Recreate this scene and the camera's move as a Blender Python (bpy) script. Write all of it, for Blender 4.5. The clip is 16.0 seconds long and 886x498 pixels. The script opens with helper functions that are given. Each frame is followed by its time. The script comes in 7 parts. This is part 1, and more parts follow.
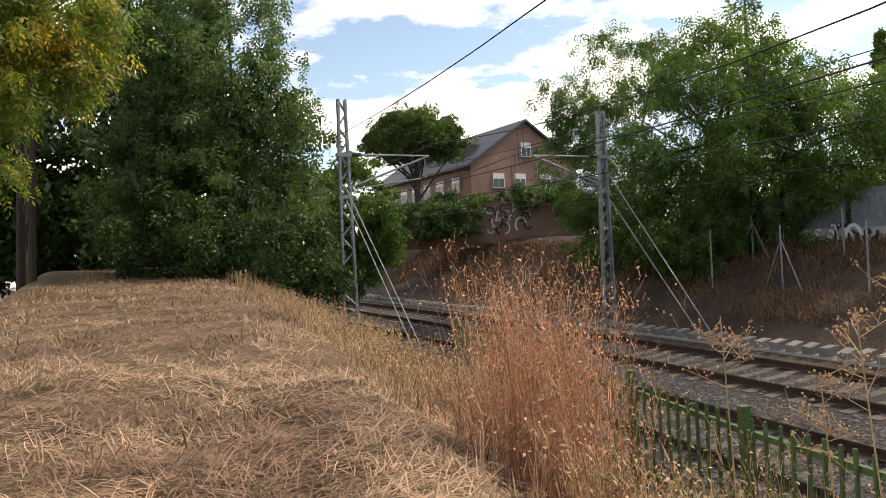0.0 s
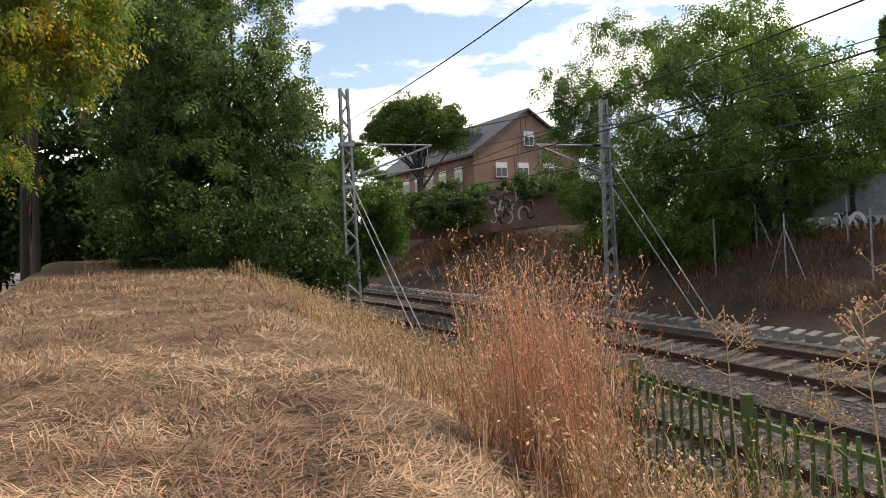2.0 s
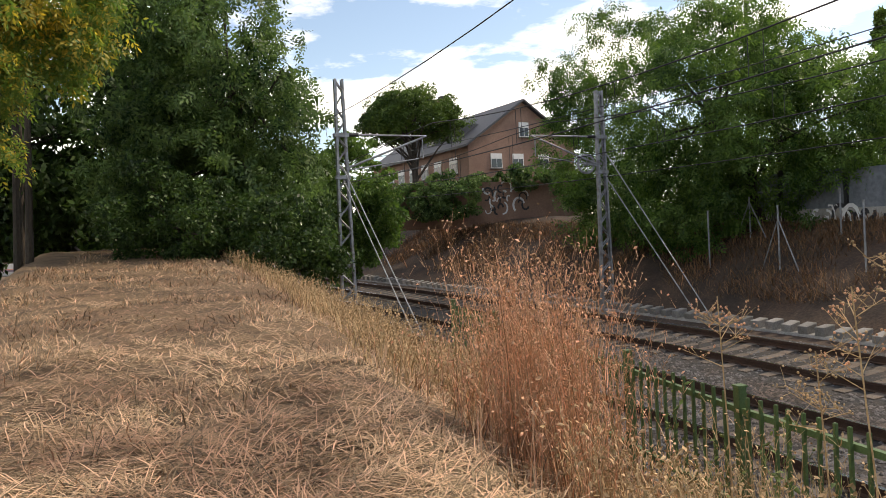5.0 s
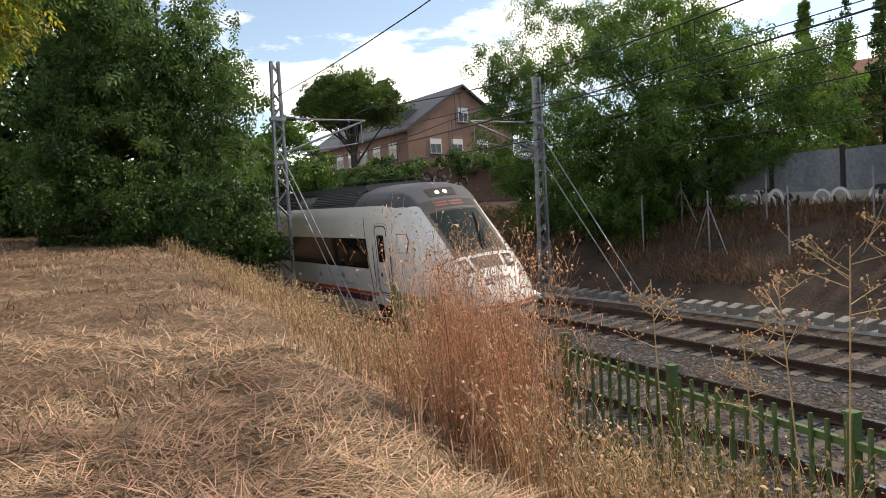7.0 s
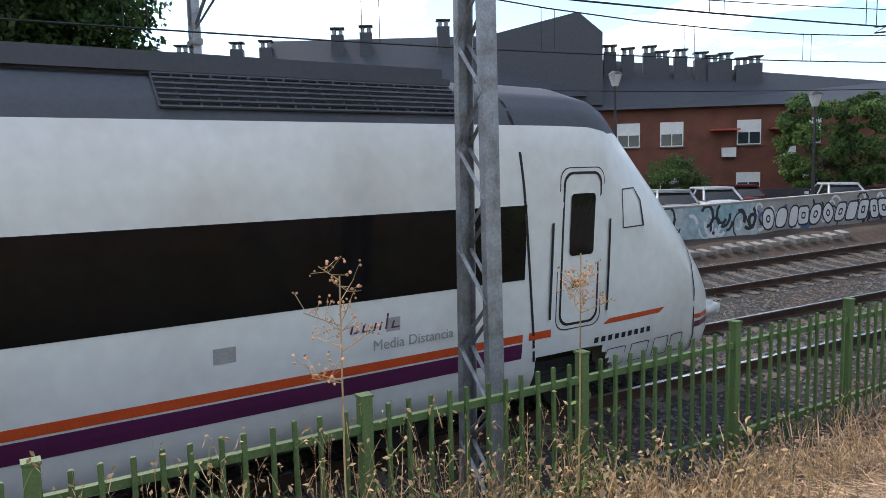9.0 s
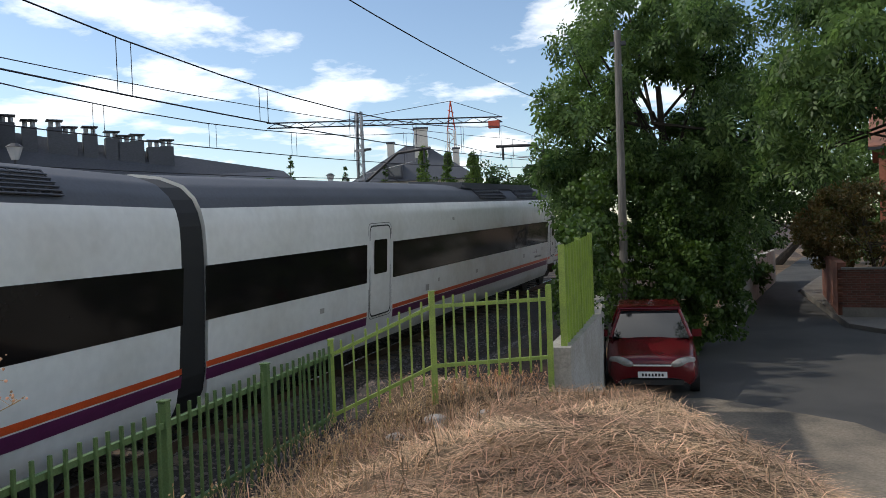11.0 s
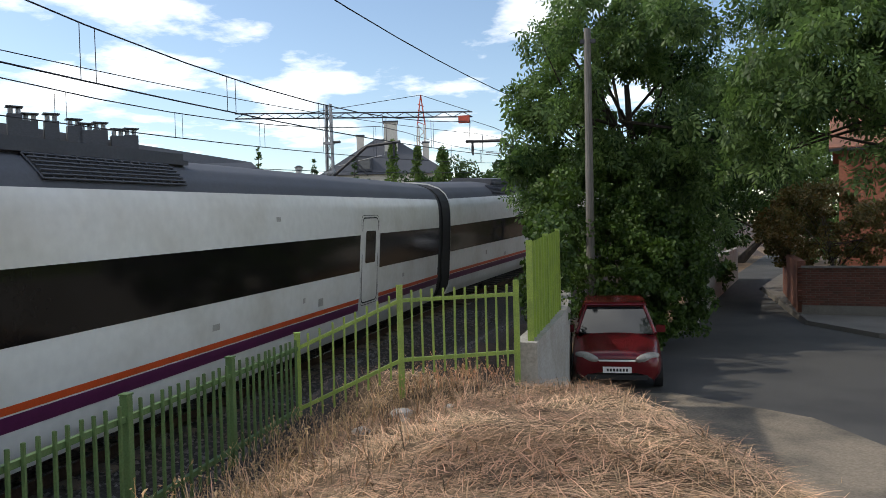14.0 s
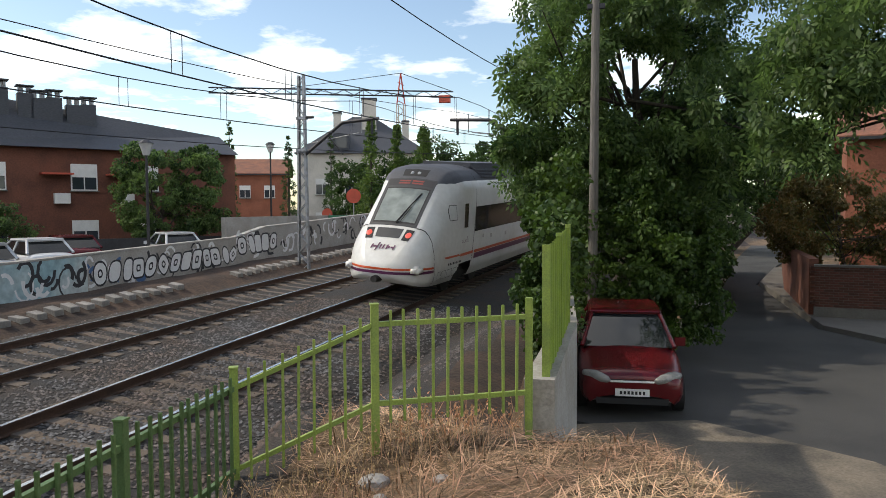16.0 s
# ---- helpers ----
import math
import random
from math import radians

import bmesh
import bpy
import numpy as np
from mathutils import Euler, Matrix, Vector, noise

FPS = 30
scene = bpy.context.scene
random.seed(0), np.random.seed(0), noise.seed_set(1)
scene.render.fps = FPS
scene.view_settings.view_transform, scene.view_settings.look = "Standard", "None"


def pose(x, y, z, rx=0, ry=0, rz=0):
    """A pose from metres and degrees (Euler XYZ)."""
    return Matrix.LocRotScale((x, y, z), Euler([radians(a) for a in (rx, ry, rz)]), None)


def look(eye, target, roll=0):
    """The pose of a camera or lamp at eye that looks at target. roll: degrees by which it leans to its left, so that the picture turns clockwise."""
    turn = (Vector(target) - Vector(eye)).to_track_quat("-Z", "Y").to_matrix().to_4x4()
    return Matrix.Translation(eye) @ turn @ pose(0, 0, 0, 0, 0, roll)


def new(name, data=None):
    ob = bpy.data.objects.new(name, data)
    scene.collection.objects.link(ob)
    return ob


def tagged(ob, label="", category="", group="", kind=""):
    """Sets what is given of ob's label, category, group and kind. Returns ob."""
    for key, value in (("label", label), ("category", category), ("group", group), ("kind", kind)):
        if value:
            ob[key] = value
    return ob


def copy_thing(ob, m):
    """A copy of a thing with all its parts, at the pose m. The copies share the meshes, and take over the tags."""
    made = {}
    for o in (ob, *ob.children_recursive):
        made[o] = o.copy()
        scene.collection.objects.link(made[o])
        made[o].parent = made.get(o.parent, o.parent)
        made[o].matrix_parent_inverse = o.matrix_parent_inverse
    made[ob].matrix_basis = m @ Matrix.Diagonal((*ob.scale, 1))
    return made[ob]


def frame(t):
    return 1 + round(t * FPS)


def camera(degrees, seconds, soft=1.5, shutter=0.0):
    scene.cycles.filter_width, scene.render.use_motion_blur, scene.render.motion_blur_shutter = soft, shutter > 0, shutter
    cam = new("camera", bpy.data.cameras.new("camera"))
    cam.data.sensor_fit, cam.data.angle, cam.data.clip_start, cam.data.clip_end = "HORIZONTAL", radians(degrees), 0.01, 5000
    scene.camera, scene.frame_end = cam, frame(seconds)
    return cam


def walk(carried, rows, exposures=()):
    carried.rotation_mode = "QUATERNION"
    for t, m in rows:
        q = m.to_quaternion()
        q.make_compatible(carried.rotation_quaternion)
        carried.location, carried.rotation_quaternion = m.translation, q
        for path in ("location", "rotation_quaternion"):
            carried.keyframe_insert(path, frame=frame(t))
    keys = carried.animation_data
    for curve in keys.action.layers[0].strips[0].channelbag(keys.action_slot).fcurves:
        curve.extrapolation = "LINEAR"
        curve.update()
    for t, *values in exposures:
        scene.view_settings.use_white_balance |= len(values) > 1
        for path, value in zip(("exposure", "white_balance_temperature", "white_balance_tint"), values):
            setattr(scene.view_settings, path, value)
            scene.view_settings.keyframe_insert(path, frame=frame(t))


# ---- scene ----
cam = camera(62.03, 16.0, soft=0.7, shutter=0.0)
EYE = 3.09
# seconds, tilt, lean, turn; then the last steps move forward
TURNS = [
(0, 90.74, 2.72, -15.63),
    (1, 90.36, 2.83, -15.91),
    (2, 89.93, 2.88, -15.4),
    (3, 89.76, 2.92, -15.4),
    (4, 89.5, 2.84, -15.62),
    (6.5, 88.41, 3.05, -17.55),
    (7, 87.84, 2.98, -20.49),
    (7.5, 86.67, 3.54, -29.74),
    (8, 84.2, 4.55, -53.51),
    (8.2, 83.12, 4.62, -67.53),
    (8.4, 82.82, 4.35, -83.07),
    (8.5, 82.79, 4.17, -91.15),
    (8.6, 82.29, 2.38, -98.95),
    (8.7, 82.74, 1.86, -105.81),
    (8.8, 82.98, 1.23, -112.18),
    (9, 84.11, 1.31, -122.33),
    (9.3, 85.35, 2.76, -134.97),
    (9.5, 86.86, 3.21, -142.86),
    (10, 88.27, 3.24, -155.26),
    (10.2, 88.77, 3.16, -158.46),
    (12.3, 88.57, 1.84, -167.62),
    (12.5, 88.64, 1.98, -167.35),
    (13, 88.65, 1.75, -167.71),
    (13.5, 88.44, 1.88, -167.61),
    (14, 88.34, 1.5, -167.73),
    (14.5, 88.32, 1.42, -167.9),
    (15, 88.2, 1.61, -167.61),
]
PATH = [(t, pose(0, 0, EYE, a, b, c)) for t, a, b, c in TURNS]
PATH += [(15.25, look((0.1, -0.36, 3.11), (0.525, -2.312, 3.043), -1.0)), (15.5, look((0.266, -0.889, 3.136), (0.673, -2.846, 3.064), -0.6)),
         (15.75, look((0.44, -1.52, 3.2), (0.83, -3.48, 3.112), -0.4)), (16.0, look((0.62, -2.24, 3.26), (0.985, -4.204, 3.15), -0.3))]
walk(cam, PATH, exposures=[(0.0, 0.04, 7900, 12), (7.0, -0.03, 7650, 12), (7.5, -0.2, 7350, 12), (8.0, -0.28, 7250, 12), (8.3, -0.17, 7050, 11), (8.6, 0.03, 6500, 10), (9.0, 0.08, 6450, 10), (9.5, -0.35, 6500, 9), (10.0, -0.65, 6600, 9), (10.3, -0.6, 6600, 9), (12.3, -0.29, 6750, 9), (15.0, -0.31, 6800, 9), (16.0, -0.2, 7100, 9)])

# ---- light ----
SUN_TURN, SUN_UP = -87.0, 44.0
world = bpy.data.worlds.new("world")
scene.world = world
world.use_nodes = True
wn, wl = world.node_tree.nodes, world.node_tree.links
wn.clear()


def node(tree, kind, **values):
    n = tree.nodes.new(kind)
    for k, v in values.items():
        n.inputs[k.replace("_", " ")].default_value = v
    return n


sky = wn.new("ShaderNodeTexSky")
sky.sky_type, sky.sun_disc = "NISHITA", False
sky.sun_elevation, sky.sun_rotation = radians(SUN_UP), radians(-SUN_TURN)
sky.air_density, sky.dust_density, sky.ozone_density = 1.0, 0.5, 1.6
tc = wn.new("ShaderNodeTexCoord")
sep = wn.new("ShaderNodeSeparateXYZ")
wl.new(tc.outputs["Generated"], sep.inputs[0])
# clouds lie in a flat layer: direction over its height
up = wn.new("ShaderNodeMath"); up.operation = "MAXIMUM"; up.inputs[1].default_value = 0.03
wl.new(sep.outputs["Z"], up.inputs[0])
addz = wn.new("ShaderNodeMath"); addz.operation = "ADD"; addz.inputs[1].default_value = 0.12
wl.new(up.outputs[0], addz.inputs[0])
dv = wn.new("ShaderNodeVectorMath"); dv.operation = "DIVIDE"
cmb = wn.new("ShaderNodeCombineXYZ")
for i in range(3):
    wl.new(addz.outputs[0], cmb.inputs[i])
wl.new(tc.outputs["Generated"], dv.inputs[0]); wl.new(cmb.outputs[0], dv.inputs[1])
mp = wn.new("ShaderNodeMapping")
mp.inputs["Location"].default_value = (3.7, 1.9, 0)
mp.inputs["Scale"].default_value = (1.0, 1.0, 0.0)
wl.new(dv.outputs[0], mp.inputs[0])
cn = wn.new("ShaderNodeTexNoise")
cn.inputs["Scale"].default_value, cn.inputs["Detail"].default_value, cn.inputs["Roughness"].default_value = 1.1, 9.0, 0.58
wl.new(mp.outputs[0], cn.inputs["Vector"])
# more cloud to the north, where the sun is
nth = wn.new("ShaderNodeMath"); nth.operation = "MULTIPLY_ADD"; nth.inputs[1].default_value = 0.035; nth.inputs[2].default_value = 0.0
wl.new(sep.outputs["Y"], nth.inputs[0])
cadd = wn.new("ShaderNodeMath"); cadd.operation = "ADD"
wl.new(cn.outputs["Fac"], cadd.inputs[0]); wl.new(nth.outputs[0], cadd.inputs[1])
ramp = wn.new("ShaderNodeValToRGB")
ramp.color_ramp.elements[0].position, ramp.color_ramp.elements[1].position = 0.49, 0.6
wl.new(cadd.outputs[0], ramp.inputs[0])
cloud = wn.new("ShaderNodeRGB"); cloud.outputs[0].default_value = (9.6, 9.7, 9.9, 1)
smix = wn.new("ShaderNodeMix"); smix.data_type = "RGBA"
wl.new(ramp.outputs[0], smix.inputs["Factor"]); wl.new(sky.outputs[0], smix.inputs["A"]); wl.new(cloud.outputs[0], smix.inputs["B"])
bg = wn.new("ShaderNodeBackground"); bg.inputs[1].default_value = 0.22
wl.new(smix.outputs["Result"], bg.inputs[0])
wo = wn.new("ShaderNodeOutputWorld"); wl.new(bg.outputs[0], wo.inputs[0])
sun_data = bpy.data.lights.new("sun", "SUN")
sun_data.energy, sun_data.angle, sun_data.color = 3.2, radians(1.5), (1.0, 0.93, 0.82)
sun = new("sun", sun_data)
sd = Vector((-math.sin(radians(SUN_TURN)) * math.cos(radians(SUN_UP)), math.cos(radians(SUN_TURN)) * math.cos(radians(SUN_UP)), math.sin(radians(SUN_UP))))
sun.matrix_world = look(sd * 50, (0, 0, 0))


# ---- materials ----
def mat(name, color, rough=0.6, metal=0.0, vary=0.25, scale=4.0, fine=40.0, bump=0.0, second=None, island=0.0, spec=0.5, obj_random=0.0, stretch=(1, 1, 1), mix_lo=0.4, mix_hi=0.65, glow=None):
    """A surface with its colour varied at two scales; second: the colour of its stains."""
    m = bpy.data.materials.new(name)
    m.use_nodes = True
    nt = m.node_tree
    b = nt.nodes["Principled BSDF"]
    b.inputs["Roughness"].default_value, b.inputs["Metallic"].default_value = rough, metal
    b.inputs["Specular IOR Level"].default_value = spec
    co = nt.nodes.new("ShaderNodeNewGeometry")
    ma = nt.nodes.new("ShaderNodeMapping"); ma.inputs["Scale"].default_value = stretch
    tx = nt.nodes.new("ShaderNodeTexCoord")
    nt.links.new(tx.outputs["Object"], ma.inputs[0])
    n1 = node(nt, "ShaderNodeTexNoise", Scale=scale, Detail=4.0)
    n2 = node(nt, "ShaderNodeTexNoise", Scale=fine, Detail=3.0)
    nt.links.new(ma.outputs[0], n1.inputs["Vector"]); nt.links.new(ma.outputs[0], n2.inputs["Vector"])
    r1 = nt.nodes.new("ShaderNodeValToRGB")
    r1.color_ramp.elements[0].position, r1.color_ramp.elements[1].position = mix_lo, mix_hi
    sc = second or tuple(c * (1 - vary) for c in color)
    r1.color_ramp.elements[0].color, r1.color_ramp.elements[1].color = (*color, 1), (*sc, 1)
    nt.links.new(n1.outputs["Fac"], r1.inputs[0])
    mr = nt.nodes.new("ShaderNodeMapRange"); mr.inputs["From Min"].default_value, mr.inputs["From Max"].default_value = 0.3, 0.7
    mr.inputs["To Min"].default_value, mr.inputs["To Max"].default_value = 1 - vary * 0.7, 1 + vary * 0.7
    nt.links.new(n2.outputs["Fac"], mr.inputs["Value"])
    hs = nt.nodes.new("ShaderNodeHueSaturation")
    nt.links.new(r1.outputs[0], hs.inputs["Color"]); nt.links.new(mr.outputs[0], hs.inputs["Value"])
    out = hs.outputs[0]
    if island or obj_random:
        src = co.outputs["Random Per Island"]
        if obj_random:
            src = nt.nodes.new("ShaderNodeObjectInfo").outputs["Random"]
        m2 = nt.nodes.new("ShaderNodeMapRange")
        k = island or obj_random
        m2.inputs["To Min"].default_value, m2.inputs["To Max"].default_value = 1 - k, 1 + k
        nt.links.new(src, m2.inputs["Value"])
        h2 = nt.nodes.new("ShaderNodeHueSaturation")
        nt.links.new(out, h2.inputs["Color"]); nt.links.new(m2.outputs[0], h2.inputs["Value"])
        m3 = nt.nodes.new("ShaderNodeMapRange")
        m3.inputs["To Min"].default_value, m3.inputs["To Max"].default_value = 0.5 + k * 0.02, 0.5 - k * 0.02
        nt.links.new(src, m3.inputs["Value"]); nt.links.new(m3.outputs[0], h2.inputs["Hue"])
        out = h2.outputs[0]
    nt.links.new(out, b.inputs["Base Color"])
    if bump:
        bp = nt.nodes.new("ShaderNodeBump"); bp.inputs["Strength"].default_value, bp.inputs["Distance"].default_value = bump, 0.02
        nt.links.new(n2.outputs["Fac"], bp.inputs["Height"]); nt.links.new(bp.outputs[0], b.inputs["Normal"])
    if glow:
        b.inputs["Emission Color"].default_value, b.inputs["Emission Strength"].default_value = (*glow[:3], 1), glow[3]
    return m


def leaf_mat(name, color, color2, thin=0.35, start=0.0):
    m = bpy.data.materials.new(name)
    m.use_nodes = True
    nt = m.node_tree
    nt.nodes.clear()
    g = nt.nodes.new("ShaderNodeNewGeometry")
    tx = nt.nodes.new("ShaderNodeTexCoord")
    big = node(nt, "ShaderNodeTexNoise", Scale=0.55, Detail=2.0)
    nt.links.new(tx.outputs["Object"], big.inputs["Vector"])
    ad = nt.nodes.new("ShaderNodeMath"); ad.operation = "MULTIPLY_ADD"; ad.inputs[1].default_value = 0.7
    nt.links.new(g.outputs["Random Per Island"], ad.inputs[0]); 
    sb = nt.nodes.new("ShaderNodeMath"); sb.operation = "MULTIPLY_ADD"; sb.inputs[1].default_value, sb.inputs[2].default_value = 1.6, -0.65
    nt.links.new(big.outputs["Fac"], sb.inputs[0]); nt.links.new(sb.outputs[0], ad.inputs[2])
    r = nt.nodes.new("ShaderNodeValToRGB")
    r.color_ramp.elements[0].color, r.color_ramp.elements[1].color = (*color, 1), (*color2, 1)
    r.color_ramp.elements[0].position = start
    nt.links.new(ad.outputs[0], r.inputs[0])
    p = nt.nodes.new("ShaderNodeBsdfPrincipled"); p.inputs["Roughness"].default_value = 0.5
    p.inputs["Specular IOR Level"].default_value = 0.3
    t = nt.nodes.new("ShaderNodeBsdfTranslucent")
    h = nt.nodes.new("ShaderNodeHueSaturation"); h.inputs["Value"].default_value, h.inputs["Saturation"].default_value = 1.5, 1.1
    nt.links.new(r.outputs[0], h.inputs["Color"])
    nt.links.new(r.outputs[0], p.inputs["Base Color"]); nt.links.new(h.outputs[0], t.inputs["Color"])
    mx = nt.nodes.new("ShaderNodeMixShader"); mx.inputs[0].default_value = thin
    nt.links.new(p.outputs[0], mx.inputs[1]); nt.links.new(t.outputs[0], mx.inputs[2])
    o = nt.nodes.new("ShaderNodeOutputMaterial"); nt.links.new(mx.outputs[0], o.inputs[0])
    return m


M = {
    "ground": mat("dry_ground", (0.19, 0.122, 0.07), 0.95, vary=0.75, scale=1.3, fine=38, bump=0.8, second=(0.085, 0.054, 0.03), stretch=(0.55, 1.5, 1)),
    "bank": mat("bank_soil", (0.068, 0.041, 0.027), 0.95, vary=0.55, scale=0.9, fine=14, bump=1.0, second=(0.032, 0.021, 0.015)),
    "straw": mat("straw", (0.50, 0.34, 0.20), 0.8, vary=0.25, island=0.85, scale=0.75, fine=8, second=(0.26, 0.157, 0.092), mix_lo=0.42, mix_hi=0.6),
    "reed": mat("dry_stems", (0.66, 0.375, 0.215), 0.85, vary=0.25, island=0.5, scale=3, fine=60),
    "weed": mat("pale_weed", (0.54, 0.37, 0.195), 0.85, vary=0.25, island=0.4, scale=3, fine=60),
    "greenweed": mat("green_weed", (0.16, 0.22, 0.06), 0.8, vary=0.25, island=0.4, scale=3, fine=60),
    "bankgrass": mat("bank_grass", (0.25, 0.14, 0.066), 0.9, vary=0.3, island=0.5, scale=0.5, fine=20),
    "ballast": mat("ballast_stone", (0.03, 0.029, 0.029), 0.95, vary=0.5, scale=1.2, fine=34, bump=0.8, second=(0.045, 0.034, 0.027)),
    "stone": mat("loose_stone", (0.092, 0.09, 0.092), 0.9, vary=0.3, island=0.75, scale=0.6, fine=30, second=(0.095, 0.072, 0.058)),
    "rust": mat("rusty_rail", (0.075, 0.04, 0.026), 0.85, vary=0.3, scale=3, fine=40, bump=0.2),
    "railtop": mat("polished_rail_head", (0.55, 0.54, 0.53), 0.25, 1.0, vary=0.1),
    "sleeper": mat("concrete_sleeper", (0.11, 0.09, 0.074), 0.9, vary=0.3, scale=3, fine=50, bump=0.3, second=(0.15, 0.11, 0.08), obj_random=0.2),
    "concrete": mat("pale_concrete", (0.36, 0.345, 0.325), 0.9, vary=0.25, scale=1.5, fine=25, bump=0.3, second=(0.30, 0.28, 0.25)),
    "trough": mat("worn_trough_concrete", (0.27, 0.255, 0.235), 0.9, vary=0.3, scale=2.5, fine=30, bump=0.4, second=(0.2, 0.185, 0.165), obj_random=0.15),
    "greenpaint": mat("green_paint", (0.08, 0.135, 0.045), 0.6, vary=0.25, scale=5, fine=60, bump=0.1, second=(0.08, 0.145, 0.05), obj_random=0.12),
    "limepaint": mat("lime_paint", (0.27, 0.36, 0.07), 0.55, vary=0.25, scale=5, fine=60, bump=0.1, second=(0.21, 0.29, 0.07)),
    "steel": mat("galvanised_steel", (0.33, 0.345, 0.37), 0.55, 0.55, vary=0.25, scale=6, fine=40, second=(0.22, 0.22, 0.22)),
    "darksteel": mat("dark_steel", (0.05, 0.05, 0.055), 0.5, 0.5, vary=0.2),
    "cable": mat("cable", (0.025, 0.025, 0.03), 0.6, 0.3, vary=0.1),
    "trainwhite": mat("train_white", (0.74, 0.738, 0.715), 0.26, vary=0.06, scale=0.8, fine=7, second=(0.62, 0.60, 0.55), mix_lo=0.45, mix_hi=0.8),
    "traingrey": mat("train_grey", (0.075, 0.08, 0.095), 0.68, vary=0.12, scale=1, fine=20),
    "trainglass": mat("train_window_band", (0.010, 0.009, 0.009), 0.1, spec=0.22, vary=0.2, scale=1.2, fine=8),
    "palescreen": mat("windscreen_with_blind", (0.26, 0.29, 0.27), 0.08, vary=0.3, scale=0.9, fine=3, second=(0.10, 0.12, 0.12)),
    "panelgrey": mat("cab_panel_grey", (0.03, 0.032, 0.037), 0.55, vary=0.12, scale=2, fine=20),
    "windscreen": mat("windscreen", (0.018, 0.032, 0.032), 0.25, spec=0.1, vary=0.15, scale=1.5, fine=10),
    "orange": mat("orange_stripe", (0.60, 0.085, 0.02), 0.35, vary=0.12),
    "purple": mat("purple_stripe", (0.11, 0.02, 0.075), 0.35, vary=0.12),
    "black": mat("black_rubber", (0.015, 0.015, 0.016), 0.7, vary=0.1),
    "under": mat("dark_underframe", (0.035, 0.033, 0.032), 0.85, vary=0.3),
    "patch": mat("grey_patch", (0.36, 0.35, 0.33), 0.6, vary=0.15),
    "lampglass": mat("lamp_glass", (0.5, 0.5, 0.5), 0.1, vary=0.05),
    "lit": mat("lit_lamp", (0.9, 0.85, 0.7), 0.3, glow=(1.0, 0.85, 0.55, 5.0)),
    "taillit": mat("tail_lamp", (0.55, 0.05, 0.04), 0.3, glow=(1.0, 0.15, 0.1, 0.6)),
    "ledred": mat("display_letters", (0.22, 0.03, 0.02), 0.5, glow=(1.0, 0.12, 0.04, 0.02)),
    "asphalt": mat("asphalt", (0.062, 0.061, 0.060), 0.93, vary=0.3, scale=0.5, fine=45, bump=0.35, second=(0.04, 0.04, 0.041)),
    "dirt": mat("dusty_paving", (0.21, 0.175, 0.135), 0.95, vary=0.3, scale=0.8, fine=30, bump=0.3, second=(0.085, 0.075, 0.062)),
    "pavement": mat("pavement", (0.15, 0.14, 0.125), 0.9, vary=0.25, scale=1, fine=30, bump=0.2),
    "brick": mat("brick", (0.13, 0.05, 0.034), 0.9, vary=0.3, scale=2.5, fine=30, obj_random=0.3),
    "brickwall": mat("brick_wall", (0.17, 0.066, 0.042), 0.9, vary=0.25, scale=1.2, fine=16, second=(0.125, 0.05, 0.034)),
    "pinkwall": mat("pink_brick", (0.29, 0.175, 0.13), 0.9, vary=0.2, scale=1.0, fine=14, second=(0.235, 0.14, 0.105)),
    "orangewall": mat("orange_brick", (0.30, 0.11, 0.065), 0.9, vary=0.2, scale=1.0, fine=14),
    "mortar": mat("mortar", (0.13, 0.11, 0.095), 0.95, vary=0.2),
    "slate": mat("slate_roof", (0.048, 0.052, 0.065), 0.6, vary=0.3, scale=1.2, fine=9, second=(0.045, 0.05, 0.06), stretch=(1, 1, 3)),
    "tile": mat("clay_roof", (0.24, 0.10, 0.06), 0.85, vary=0.3, scale=1.5, fine=12, second=(0.17, 0.08, 0.055)),
    "render": mat("pale_render", (0.62, 0.58, 0.52), 0.9, vary=0.15, scale=0.7, fine=12),
    "taildim": mat("unlit_lamp", (0.45, 0.45, 0.46), 0.15, vary=0.05),
    "whitepaint": mat("white_paint", (0.75, 0.74, 0.72), 0.5, vary=0.08),
    "glass": mat("house_glass", (0.04, 0.05, 0.06), 0.06, vary=0.1),
    "greywall": mat("grey_sheet", (0.19, 0.21, 0.235), 0.7, vary=0.3, scale=0.6, fine=8, second=(0.11, 0.125, 0.15)),
    "bluegraf": mat("blue_graffiti_ground", (0.26, 0.40, 0.44), 0.8, vary=0.3, scale=0.5, fine=5, second=(0.45, 0.50, 0.50)),
    "inkblack": mat("black_spray", (0.03, 0.03, 0.035), 0.7, vary=0.1),
    "inkwhite": mat("white_spray", (0.7, 0.7, 0.7), 0.7, vary=0.1),
    "inkblue": mat("blue_spray", (0.06, 0.13, 0.28), 0.7, vary=0.1),
    "carred": mat("red_car_paint", (0.105, 0.006, 0.009), 0.25, 0.1, vary=0.1),
    "carglass": mat("car_glass", (0.015, 0.018, 0.02), 0.04, vary=0.1),
    "carlamp": mat("clouded_lamp_glass", (0.27, 0.265, 0.25), 0.15, vary=0.2, scale=9, fine=40),
    "carwhite": mat("white_car_paint", (0.65, 0.66, 0.68), 0.25, 0.1, vary=0.05),
    "carsilver": mat("silver_car_paint", (0.42, 0.43, 0.45), 0.3, 0.5, vary=0.05),
    "plate": mat("white_plate", (0.75, 0.75, 0.73), 0.5, vary=0.05),
    "wood": mat("weathered_pole", (0.2, 0.185, 0.17), 0.9, vary=0.3, scale=3, fine=30, stretch=(1, 1, 0.1)),
